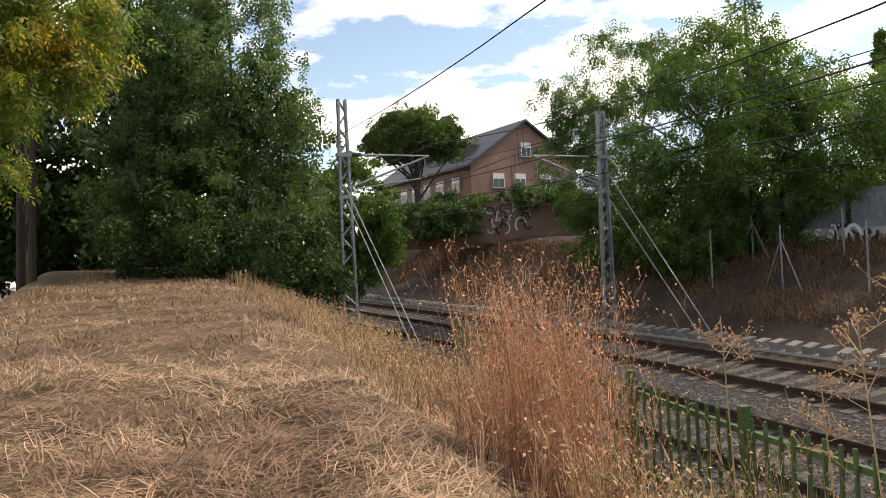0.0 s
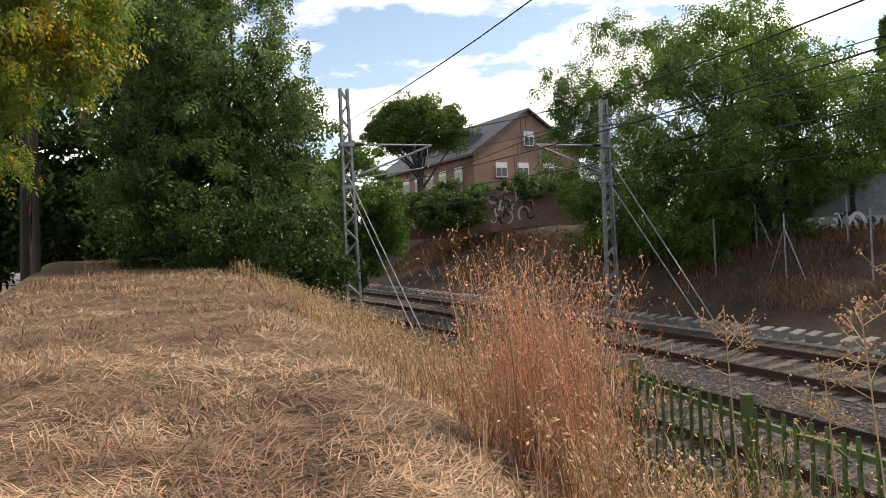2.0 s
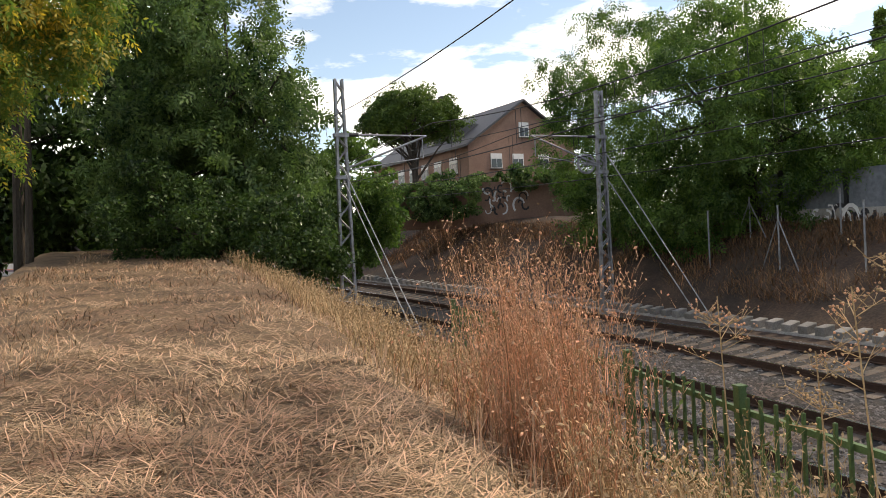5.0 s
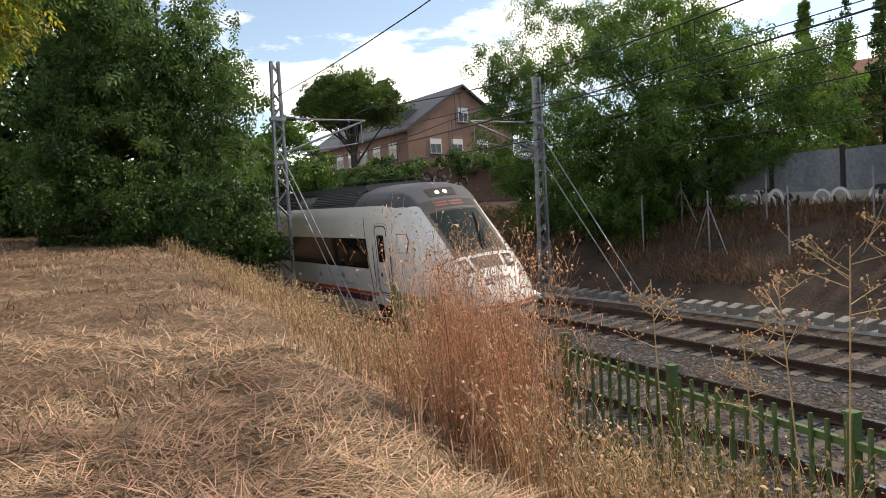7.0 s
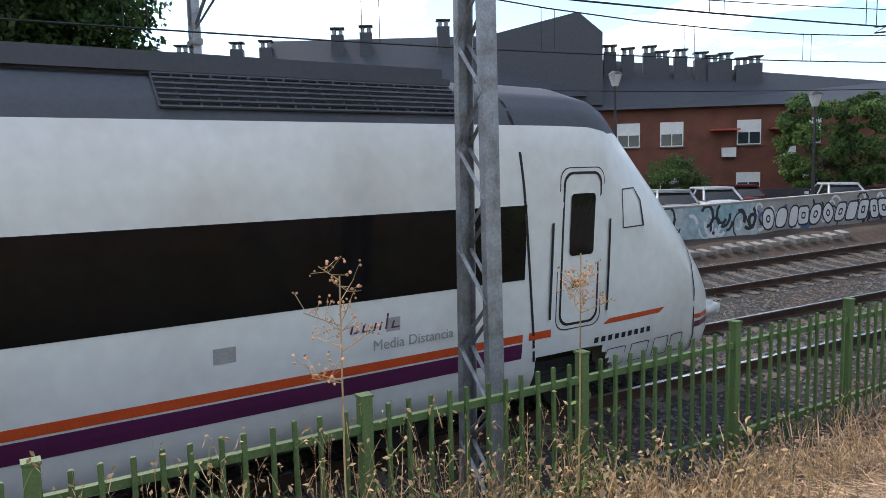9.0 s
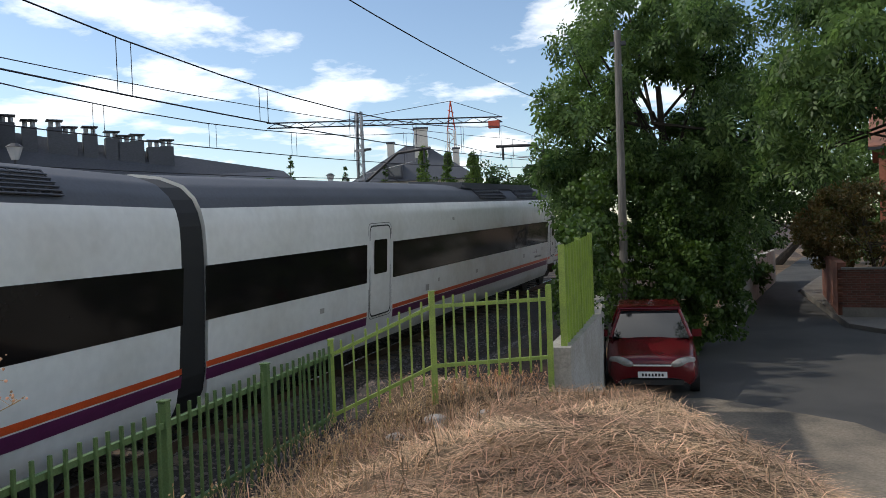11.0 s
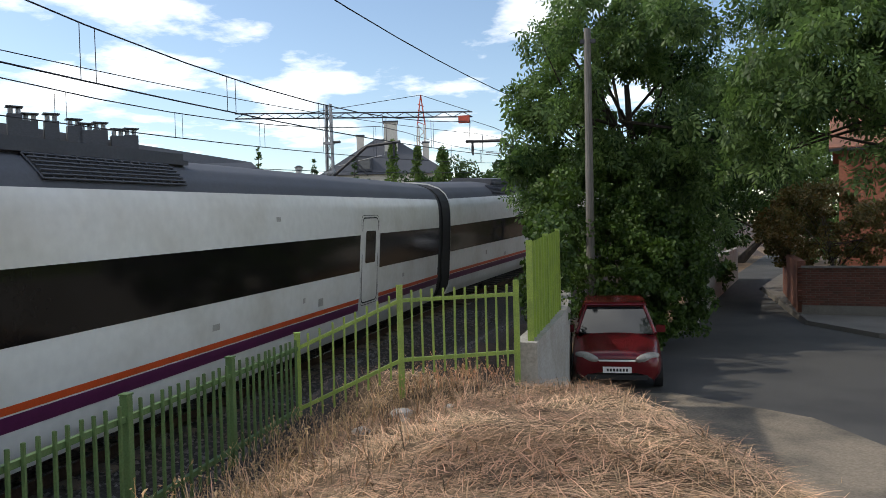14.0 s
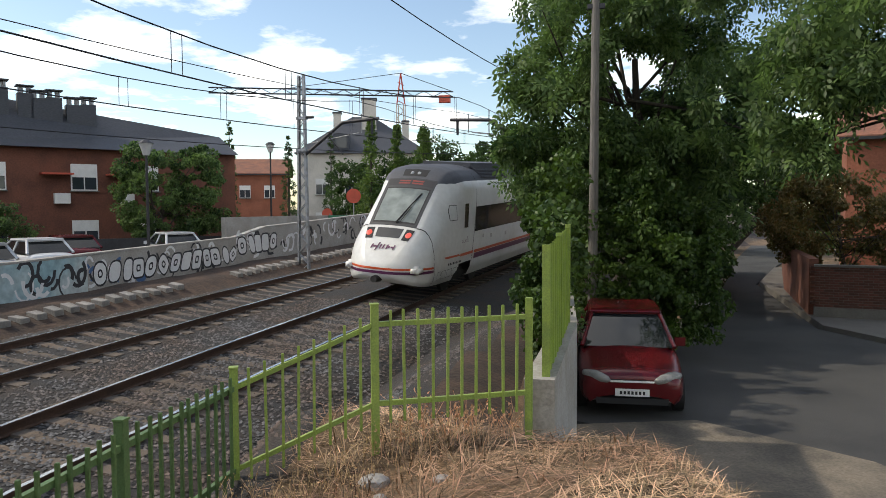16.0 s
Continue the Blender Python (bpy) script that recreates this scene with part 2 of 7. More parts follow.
    "bark": mat("bark", (0.06, 0.048, 0.038), 0.95, vary=0.35, scale=5, fine=30, bump=0.6, stretch=(1, 1, 0.3)),
    "redpaint": mat("red_paint", (0.55, 0.09, 0.05), 0.6, vary=0.15),
    "signgreen": mat("sign_green", (0.02, 0.17, 0.09), 0.5, vary=0.1),
    "awning": mat("striped_awning", (0.62, 0.52, 0.33), 0.85, vary=0.15, scale=3),
    "bluebin": mat("blue_plastic", (0.03, 0.12, 0.36), 0.5, vary=0.15),
    "darkhedge": mat("hedge_core", (0.012, 0.018, 0.009), 0.95, vary=0.3),
    "leaf_mid": leaf_mat("leaf_mid", (0.022, 0.052, 0.018), (0.165, 0.25, 0.08), 0.4),
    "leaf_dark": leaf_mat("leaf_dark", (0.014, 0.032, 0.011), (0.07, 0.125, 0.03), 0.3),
    "leaf_bright": leaf_mat("leaf_bright", (0.03, 0.07, 0.018), (0.155, 0.25, 0.058), 0.42),
    "leaf_yellow": leaf_mat("leaf_yellow", (0.125, 0.20, 0.045), (0.60, 0.44, 0.09), 0.5, 0.5),
    "leaf_pine": leaf_mat("leaf_pine", (0.028, 0.065, 0.018), (0.13, 0.20, 0.04), 0.25),
    "leaf_brown": leaf_mat("leaf_brown", (0.07, 0.08, 0.025), (0.17, 0.11, 0.04), 0.3),
    "leaf_ivy": leaf_mat("leaf_ivy", (0.02, 0.045, 0.012), (0.075, 0.13, 0.022), 0.2),
}


# ---- building tools ----
def thing(name, label, category, group="", at=None):
    e = new(name)
    e.empty_display_size = 0.2
    if at is not None:
        e.matrix_world = at
    return tagged(e, label, category, group)


def finish(name, me, material, parent=None, label="", smooth=False):
    ob = new(name, me)
    for m in (material if isinstance(material, (list, tuple)) else [material]):
        me.materials.append(M[m] if isinstance(m, str) else m)
    if parent:
        ob.parent = parent
    if label:
        ob["label"] = label
    if smooth:
        me.shade_smooth()
    return ob


def part(name, bm, material, parent=None, label="", smooth=False):
    me = bpy.data.meshes.new(name)
    bm.to_mesh(me)
    bm.free()
    return finish(name, me, material, parent, label, smooth)


def raw(name, verts, faces, material, parent=None, label="", smooth=False):
    me = bpy.data.meshes.new(name)
    me.from_pydata([tuple(v) for v in verts], [], [tuple(f) for f in faces])
    return finish(name, me, material, parent, label, smooth)


def fast(name, verts, corners, per, material, parent=None, label=""):
    """Many equal faces from arrays: per corners each."""
    me = bpy.data.meshes.new(name)
    n = len(corners) // per
    me.vertices.add(len(verts)); me.vertices.foreach_set("co", np.asarray(verts, dtype=np.float32).ravel())
    me.loops.add(n * per); me.loops.foreach_set("vertex_index", np.asarray(corners, dtype=np.int32).ravel())
    me.polygons.add(n)
    me.polygons.foreach_set("loop_start", np.arange(0, n * per, per, dtype=np.int32))
    me.update(calc_edges=True)
    return finish(name, me, material, parent, label)


def cube(bm, x0, x1, y0, y1, z0, z1, m=None):
    co = [(x, y, z) for x in (x0, x1) for y in (y0, y1) for z in (z0, z1)]
    v = [bm.verts.new(m @ Vector(c) if m else c) for c in co]
    for f in ((0, 1, 3, 2), (4, 6, 7, 5), (0, 4, 5, 1), (2, 3, 7, 6), (0, 2, 6, 4), (1, 5, 7, 3)):
        bm.faces.new([v[i] for i in f])


def boxpart(name, x0, x1, y0, y1, z0, z1, material, parent=None, label="", bevel=0.0, m=None):
    bm = bmesh.new()
    cube(bm, x0, x1, y0, y1, z0, z1, m)
    if bevel:
        bmesh.ops.bevel(bm, geom=bm.edges[:], offset=bevel, segments=2, affect="EDGES")
    bmesh.ops.recalc_face_normals(bm, faces=bm.faces)
    return part(name, bm, material, parent, label)


def rod(bm, a, b, r0, r1=None, n=6):
    """A tapered rod from a to b."""
    a, b = Vector(a), Vector(b)
    r1 = r0 if r1 is None else r1
    q = (b - a).to_track_quat("Z", "Y").to_matrix()
    ra = [bm.verts.new(a + q @ Vector((r0 * math.cos(6.2832 * i / n), r0 * math.sin(6.2832 * i / n), 0))) for i in range(n)]
    rb = [bm.verts.new(b + q @ Vector((r1 * math.cos(6.2832 * i / n), r1 * math.sin(6.2832 * i / n), 0))) for i in range(n)]
    for i in range(n):
        bm.faces.new((ra[i], ra[(i + 1) % n], rb[(i + 1) % n], rb[i]))
    bm.faces.new(ra[::-1]); bm.faces.new(rb)


def rodpart(name, a, b, r0, material, parent=None, label="", r1=None, n=8):
    bm = bmesh.new()
    rod(bm, a, b, r0, r1, n)
    return part(name, bm, material, parent, label)


def sstep(a, b, v):
    t = min(1.0, max(0.0, (v - a) / (b - a)))
    return t * t * (3 - 2 * t)


def interp(v, xs, ys):
    return float(np.interp(v, xs, ys))


# ---- the line of the track: a curve, with its grade and cant ----
def bend(y):
    c = max(-60.0, min(60.0, y))
    return -3.477e-3 * c * c - 7.465e-6 * c ** 3 + (-6.954e-3 * c - 2.24e-5 * c * c) * (y - c)


def rail_z(y):
    c = max(-48.0, min(48.0, y))
    return -0.007 * c + (0.507e-3 if c > 0 else 0.622e-3) * c * c


RAILS = [(7.19, 0.0), (8.93, 0.129), (11.235, 0.178), (12.975, 0.307)]
CANT = 4.24


def height(x, y):
    u = x - bend(y)
    zr = rail_z(y)
    bed = zr + 0.05 * (u - 7.2) - 0.36
    if u < 5.0:
        crest = interp(y, [-60, -13, -11, -9.2, -6, 0, 10, 28, 60], [-0.2, -0.2, 0.1, 1.1, 1.45, 1.55, 2.15, 3.25, 3.4])
        edge = interp(y, [-14, -9, -4, 3, 10, 30], [0.6, 0.2, -0.9, -3.0, -3.4, -6.5])
        low = interp(y, [-60, -10, 0, 10, 30], [-0.2, -0.2, -0.2, 0.6, 1.6])
        h = low + (crest - low) * (1 - sstep(0, 2.4, edge - x))
        foot = interp(y, [-30, -12, -9.5, -8, -4, 5, 15, 30], [0.3, 0.5, 1.15, 0.85, 0.72, 0.72, 1.1, 1.6])
        h = h + (foot - h) * sstep(0.9, 3.4, u) if y > -14 else h + (max(foot, h) - h) * sstep(0.9, 3.4, u)
        h += (noise.noise((x * 0.8, y * 0.8, 0)) * 0.07 + noise.noise((x * 2.3, y * 2.3, 4)) * 0.045) * (1 if u < 3 and y > -9 else 0.2)
        return h + (bed - h) * sstep(3.8, 5.2, u)
    if u < 14.6:
        return bed
    north = sstep(-9.0, -1.0, y)
    a = interp(u, [14.6, 15.6, 19.4, 21, 23, 40, 90], [bed, zr + 0.15, 2.3, 3.0, 3.3, 3.6, 4.0])
    a = bed + (a - bed) * interp(y, [22, 44, 80], [1.0, 1.4, 1.5]) if u > 15.6 else a
    b = interp(u, [14.6, 15.3, 17.0, 17.6, 60], [bed, zr + 0.30, zr + 0.35, 0.72, 0.72])
    return b + (a - b) * north + noise.noise((x * 0.5, y * 0.5, 3)) * 0.12 * (1 if u > 15.5 else 0)

# ---- ground, ballast, rails ----
def spaced(lo, hi, step, far):
    v = list(np.arange(lo, hi + 1e-6, step))
    d, a, b = step, lo, hi
    while b < far:
        d *= 1.35
        a, b = a - d, b + d
        v = [a] + v + [b]
    return v


def ground():
    xs, ys = spaced(-12, 26, 0.4, 1600), spaced(-34, 46, 0.5, 1600)
    nx, ny = len(xs), len(ys)
    verts = [(x, y, height(x, max(-200, min(200, y)))) for y in ys for x in xs]
    faces = [(j * nx + i, j * nx + i + 1, (j + 1) * nx + i + 1, (j + 1) * nx + i) for j in range(ny - 1) for i in range(nx - 1)]
    ob = raw("ground", verts, faces, ["ground", "bank", "ballast"], smooth=True)
    for p in ob.data.polygons:
        c = p.center
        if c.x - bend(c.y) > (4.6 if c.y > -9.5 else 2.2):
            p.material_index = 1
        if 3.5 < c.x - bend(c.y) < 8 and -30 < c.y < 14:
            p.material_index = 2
    return tagged(ob, "dry grassy ground with mown straw-coloured mound beside the railway", "ground", kind="structure")


ground()


def strip(name, us, y0, y1, step, material, label, category, dz=0.0, kind="structure"):
    """A strip along the track, with (offset, height over the rail) across it."""
    ys = np.arange(y0, y1 + 0.01, step)
    verts, faces, n = [], [], len(us)
    for y in ys:
        for u, z in us:
            verts.append((u + bend(y), y, rail_z(y) + z + dz))
    for j in range(len(ys) - 1):
        for i in range(n - 1):
            faces.append((j * n + i, j * n + i + 1, (j + 1) * n + i + 1, (j + 1) * n + i))
    ob = raw(name, verts, faces, material, smooth=True)
    return tagged(ob, label, category, kind=kind)


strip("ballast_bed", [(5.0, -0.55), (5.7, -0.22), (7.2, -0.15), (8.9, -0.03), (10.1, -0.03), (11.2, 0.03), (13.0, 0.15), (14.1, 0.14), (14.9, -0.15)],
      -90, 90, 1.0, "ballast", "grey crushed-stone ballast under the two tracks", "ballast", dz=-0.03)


def stones():
    rng = np.random.default_rng(5)
    n = 74000
    ys = rng.uniform(-24, 22, n)
    us = rng.uniform(5.0, 14.8, n)
    us[:34000] = rng.uniform(5.0, 10.6, 34000)
    zb = np.interp(us, [5.0, 5.7, 7.2, 8.9, 10.1, 11.2, 13.0, 14.1, 14.9], [-0.55, -0.22, -0.15, -0.03, -0.03, 0.03, 0.15, 0.14, -0.15])
    zb = zb + np.array([rail_z(y) for y in ys])
    # the loose edge of the ballast, up to the fence
    k = 15000
    us[-k:] = rng.uniform(3.6, 5.2, k); ys[-k:] = rng.uniform(-24, 12, k)
    zb[-k:] = [height(u + bend(y), y) for u, y in zip(us[-k:], ys[-k:])]
    base = np.array([(1, 0, 0), (-1, 0, 0), (0, 1, 0), (0, -1, 0), (0, 0, 1)], float)
    tri = np.array([(0, 2, 4), (2, 1, 4), (1, 3, 4), (3, 0, 4)])
    s = rng.uniform(0.022, 0.048, (n, 1, 1)) * rng.uniform(0.6, 1.3, (n, 5, 1))
    a = rng.uniform(0, 6.28, n)
    rot = np.stack([np.stack([np.cos(a), -np.sin(a), a * 0], 1), np.stack([np.sin(a), np.cos(a), a * 0], 1), np.stack([a * 0, a * 0, a * 0 + 0.7], 1)], 1)
    c = np.stack([us + np.array([bend(y) for y in ys]), ys, zb - 0.022], 1)
    v = np.einsum("nij,nkj->nki", rot, base[None] * s) + c[:, None]
    f = tri[None] + (np.arange(n) * 5)[:, None, None]
    ob = fast("ballast_stones", v.reshape(-1, 3), f.ravel(), 3, "stone")
    tagged(ob, "loose grey and brown ballast stones between the rails", "stones", kind="stuff")


stones()


def rail(u, z, y0=-95, y1=95):
    prof = [(-0.065, -0.17), (-0.065, -0.155), (-0.01, -0.14), (-0.01, -0.05), (-0.036, -0.04), (-0.036, 0.0), (0.036, 0.0), (0.036, -0.04), (0.01, -0.05), (0.01, -0.14), (0.065, -0.155), (0.065, -0.17)]
    ys = np.arange(y0, y1 + 0.1, 1.5)
    n = len(prof)
    verts = [(u + bend(y) + px, y, rail_z(y) + z + pz) for y in ys for px, pz in prof]
    faces = [(j * n + i, j * n + i + 1, (j + 1) * n + i + 1, (j + 1) * n + i) for j in range(len(ys) - 1) for i in range(n - 1)]
    ob = raw("rail", verts, faces, ["rust", "railtop"])
    for i, p in enumerate(ob.data.polygons):
        if i % (n - 1) == 5:
            p.material_index = 1
    tagged(ob, "rusty steel rail with a polished running head", "rail", "rails of the tracks")


for u, z in RAILS:
    rail(u, z)


def sleepers():
    bm = bmesh.new()
    pts = [(-1.3, 0), (-0.55, 0), (-0.45, -0.03), (0.45, -0.03), (0.55, 0), (1.3, 0)]
    for w in (0.13, -0.13):
        for x, z in pts:
            bm.verts.new((x, w, z))
        for x, z in pts:
            bm.verts.new((x, w * 1.15, -0.17))
    bm.verts.ensure_lookup_table()
    v = bm.verts
    for i in range(5):
        bm.faces.new((v[i], v[i + 1], v[13 + i], v[12 + i]))
        bm.faces.new((v[i], v[6 + i], v[7 + i], v[i + 1]))
        bm.faces.new((v[12 + i], v[13 + i], v[19 + i], v[18 + i]))
    bm.faces.new((v[0], v[12], v[18], v[6])); bm.faces.new((v[5], v[11], v[23], v[17]))
    bmesh.ops.recalc_face_normals(bm, faces=bm.faces)
    me = bpy.data.meshes.new("sleeper")
    bm.to_mesh(me); bm.free()
    me.materials.append(M["sleeper"])
    for name, u, z in (("track", 8.06, 0.065), ("track", 12.105, 0.243)):
        top = tagged(new(name), "concrete-sleepered railway track in grey ballast", "track", "railway tracks")
        y = -46.0
        while y < 46:
            s = new("sleeper", me)
            s.parent = top
            slope = -6.954e-3 * y - 2.24e-5 * y * y
            s.matrix_world = pose(u + bend(y), y, rail_z(y) + z - 0.15, 0, -CANT, -math.degrees(math.atan(slope)))
            y += 0.6


sleepers()


def kerb_blocks():
    """The row of upright-edged concrete blocks beyond the far rail."""
    bm = bmesh.new()
    cube(bm, -0.19, 0.19, -0.15, 0.15, -0.45, 0.0)
    bmesh.ops.bevel(bm, geom=bm.edges[:], offset=0.012, segments=1, affect="EDGES")
    for v in bm.verts:
        if v.co.z > -0.2 and v.co.x > 0:
            v.co.z += 0.07
    bmesh.ops.recalc_face_normals(bm, faces=bm.faces)
    me = bpy.data.meshes.new("cable_trough_block")
    bm.to_mesh(me); bm.free()
    me.materials.append(M["trough"])
    top = tagged(new("cable_trough"), "row of pale concrete trough blocks along the ballast", "cable trough")
    rng = random.Random(3)
    y = -45.0
    while y < 48:
        if not (-26.5 < y < -24.0):
            s = new("block", me)
            s.parent = top
            s.matrix_world = pose(15.2 + bend(y), y, rail_z(y) + 0.33 + rng.uniform(-0.03, 0.03), rng.uniform(-3, 3), rng.uniform(-4, 4), -math.degrees(math.atan(-6.954e-3 * y)) + rng.uniform(-5, 5))
        y += 0.53


kerb_blocks()
strip("trough_ledge", [(14.96, -0.15), (14.98, 0.14), (15.42, 0.16), (15.5, -0.2)], -48, 50, 1.0, "trough", "worn concrete ledge under the trough blocks", "ledge")


# ---- the train ----
FULL = [(1.28, 0.42), (1.42, 0.72), (1.465, 1.1), (1.47, 1.9), (1.47, 2.75), (1.455, 3.05), (1.42, 3.35), (1.36, 3.55), (1.25, 3.74), (1.02, 3.92), (0.6, 4.04), (0.0, 4.08)]
# the section of the cab, with a flatter deck and firmer edges
CABS = [(1.28, 0.42), (1.42, 0.72), (1.465, 1.1), (1.465, 1.9), (1.40, 2.65), (1.34, 2.97), (1.25, 3.28), (1.14, 3.58), (1.01, 3.83), (0.86, 4.0), (0.46, 4.06), (0.0, 4.08)]
# nose: distance ahead of the cab door, top height, share of the full width, bottom height
NOSE = [(-1.0, 4.08, 1.0, 0.42), (-0.5, 4.08, 1.0, 0.42), (0.13, 4.07, 1.0, 0.42), (0.48, 4.0, 1.0, 0.42), (0.78, 3.85, 0.995, 0.42), (1.06, 3.6, 0.985, 0.42), (1.32, 3.34, 0.975, 0.42), (1.72, 2.95, 0.96, 0.42),
        (2.07, 2.60, 0.945, 0.43), (2.43, 2.21, 0.925, 0.45), (2.68, 1.96, 0.86, 0.48), (2.93, 1.70, 0.76, 0.54), (3.08, 1.51, 0.67, 0.60), (3.19, 1.37, 0.58, 0.66), (3.29, 1.24, 0.48, 0.72), (3.36, 1.13, 0.38, 0.78), (3.40, 1.05, 0.26, 0.84)]


def nose_at(s):
    xs = [n[0] for n in NOSE]
    return [float(np.interp(s, xs, [n[i] for n in NOSE])) for i in (1, 2, 3)]


def skin(s, k, off=0.0):
    """A point of the shell: s ahead of the cab door, k along the half section (negative: other side)."""
    zt, w, zb = nose_at(s) if s > -1 else (4.08, 1.0, 0.42)
    a = abs(k)
    i = min(len(FULL) - 2, int(a))
    b = sstep(0.1, 1.1, s)
    sec = [(p[0] + (q[0] - p[0]) * b, p[1] + (q[1] - p[1]) * b) for p, q in zip(FULL[i:i + 2], CABS[i:i + 2])]
    x = sec[0][0] + (sec[1][0] - sec[0][0]) * (a - i)
    z = sec[0][1] + (sec[1][1] - sec[0][1]) * (a - i)
    # the shoulder keeps its width as the top comes down
    r = (zt - zb) / (4.08 - 0.42)
    z = zb + (z - 0.42) * r
    return Vector(((x * w + off * (1 if x > 0 else 0)) * (1 if k >= 0 else -1), -s, z + (off if a > 6.5 else 0)))


def skin_patch(name, s0, s1, k0, k1, material, parent, ns=6, nk=6, off=0.006, label="", keep=None):
    verts, faces = [], []
    for i in range(ns + 1):
        for j in range(nk + 1):
            verts.append(skin(s0 + (s1 - s0) * i / ns, k0 + (k1 - k0) * j / nk, off))
    for i in range(ns):
        for j in range(nk):
            faces.append((i * (nk + 1) + j, i * (nk + 1) + j + 1, (i + 1) * (nk + 1) + j + 1, (i + 1) * (nk + 1) + j))
    return raw(name, verts, faces, material, parent, label, smooth=True)


def shell(name, s0, s1, parent, nose):
    """Body (white), roof (grey)."""
    ks = np.linspace(-11, 11, 89)
    ss = [s0, s1] if not nose else sorted(set([s0, -1.0] + [round(v, 3) for v in np.linspace(-1.0, 3.4, 58)]))
    def warp(g, s):
        kb = float(np.interp(s, [0.55, 0.85, 1.12], [7.15, 7.7, 9.0])) if nose else 7.15
        a = abs(g)
        k = a * kb / 6.75 if a <= 6.75 else kb + (a - 6.75) * (11 - kb) / 4.25
        return math.copysign(k, g)

    verts = [skin(s, warp(k, s)) for s in ss for k in ks]
    n = len(ks)
    white, grey = [], []
    for i in range(len(ss) - 1):
        for j in range(n - 1):
            f = (i * n + j, (i + 1) * n + j, (i + 1) * n + j + 1, i * n + j + 1)
            a, s = abs((ks[j] + ks[j + 1]) / 2), (ss[i] + ss[i + 1]) / 2
            if nose and -0.62 < s < 0.66 and a < 1.5 - max(0.0, s - 0.4) * 3:
                continue  # the opening over the bogie
            (grey if s < 2.4 and a > 6.75 else white).append(f)
    ends = [tuple(range(n))[::-1]] if nose else [tuple(range(n))[::-1], tuple(range((len(ss) - 1) * n, len(ss) * n))]
    if nose:
        ends.append(tuple(range((len(ss) - 1) * n, len(ss) * n)))
    b = raw("body", verts, white + ends, "trainwhite", parent, "white-painted, lightly soiled body side", smooth=True)
    b2 = raw("roof", verts, grey, "traingrey", parent, "dark grey roof", smooth=True)
    for ob in (b, b2):
        bm = bmesh.new(); bm.from_mesh(ob.data)
        loose = [v for v in bm.verts if not v.link_faces]
        bmesh.ops.delete(bm, geom=loose, context="VERTS")
        bmesh.ops.recalc_face_normals(bm, faces=bm.faces)
        bm.to_mesh(ob.data); bm.free()
    b.data.set_sharp_from_angle(angle=radians(40)); b2.data.set_sharp_from_angle(angle=radians(40))


def door_outline(parent, name, s, z0, z1, hw, side, gap="black", glass=(2.05, 2.8), fill=False):
    """A plug door: rounded outline groove, leaf, window."""
    d = raw(name, *rounded(s, z0, z1, hw, side, 0.005), "trainwhite", parent, "white plug door with a dark window")
    ring(d, "seal", s, z0, z1, hw, 0.03, side, "black", 0.008)
    ring(d, "frame", s, z0 - 0.05, z1 + 0.05, hw + 0.05, 0.012, side, "black", 0.006)
    g = raw("window", *rounded(s, glass[0], glass[1], hw * 0.62, side, 0.012, 0.05), "trainglass", d)
    return d


def loop2(s, z0, z1, hw, r, n=5):
    pts = []
    for cx, cz, a0 in ((hw - r, z1 - r, 0), (-hw + r, z1 - r, 90), (-hw + r, z0 + r, 180), (hw - r, z0 + r, 270)):
        for i in range(n + 1):
            a = radians(a0 + 90 * i / n)
            pts.append((s + cx + r * math.cos(a), cz + r * math.sin(a)))
    return pts


def half_width(s, z):
    """How far out the shell stands at a height."""
    zt, w, zb = nose_at(s) if s > -1 else (4.08, 1.0, 0.42)
    zn = 0.42 + (z - zb) * (4.08 - 0.42) / (zt - zb)
    b = sstep(0.1, 1.1, s)
    x0 = float(np.interp(zn, [q[1] for q in FULL], [q[0] for q in FULL]))
    x1 = float(np.interp(zn, [q[1] for q in CABS], [q[0] for q in CABS]))
    return (x0 + (x1 - x0) * b) * w


def on_side(s, z, side, off):
    x = half_width(s, z)
    return ((x + off) * side, -s, z)


def rounded(s, z0, z1, hw, side, off, r=0.14):
    pts = loop2(s, z0, z1, hw, r)
    verts = [on_side(a, z, side, off) for a, z in pts] + [on_side(s, (z0 + z1) / 2, side, off)]
    n = len(pts)
    return verts, [(i, (i + 1) % n, n) for i in range(n)]


def ring(parent, name, s, z0, z1, hw, w, side, material, off, r=0.14):
    a, b = loop2(s, z0, z1, hw, r), loop2(s, z0 + w, z1 - w, hw - w, r - w * 0.5)
    n = len(a)
    verts = [on_side(p, z, side, off) for p, z in a] + [on_side(p, z, side, off) for p, z in b]
    return raw(name, verts, [(i, (i + 1) % n, n + (i + 1) % n, n + i) for i in range(n)], material, parent)


def side_quad(parent, name, s0, s1, z0, z1, side, material, off=0.006, label="", slant=0.0, n=1):
    verts, faces = [], []
    for i in range(n + 1):
        s = s0 + (s1 - s0) * i / n
        verts += [on_side(s, z0, side, off), on_side(s + slant, (z0 + z1) / 2, side, off), on_side(s + slant * 2, z1, side, off)]
    for i in range(n):
        for j in range(2):
            faces.append((i * 3 + j, i * 3 + j + 1, i * 3 + j + 4, i * 3 + j + 3))
    return raw(name, verts, faces, material, parent, label)


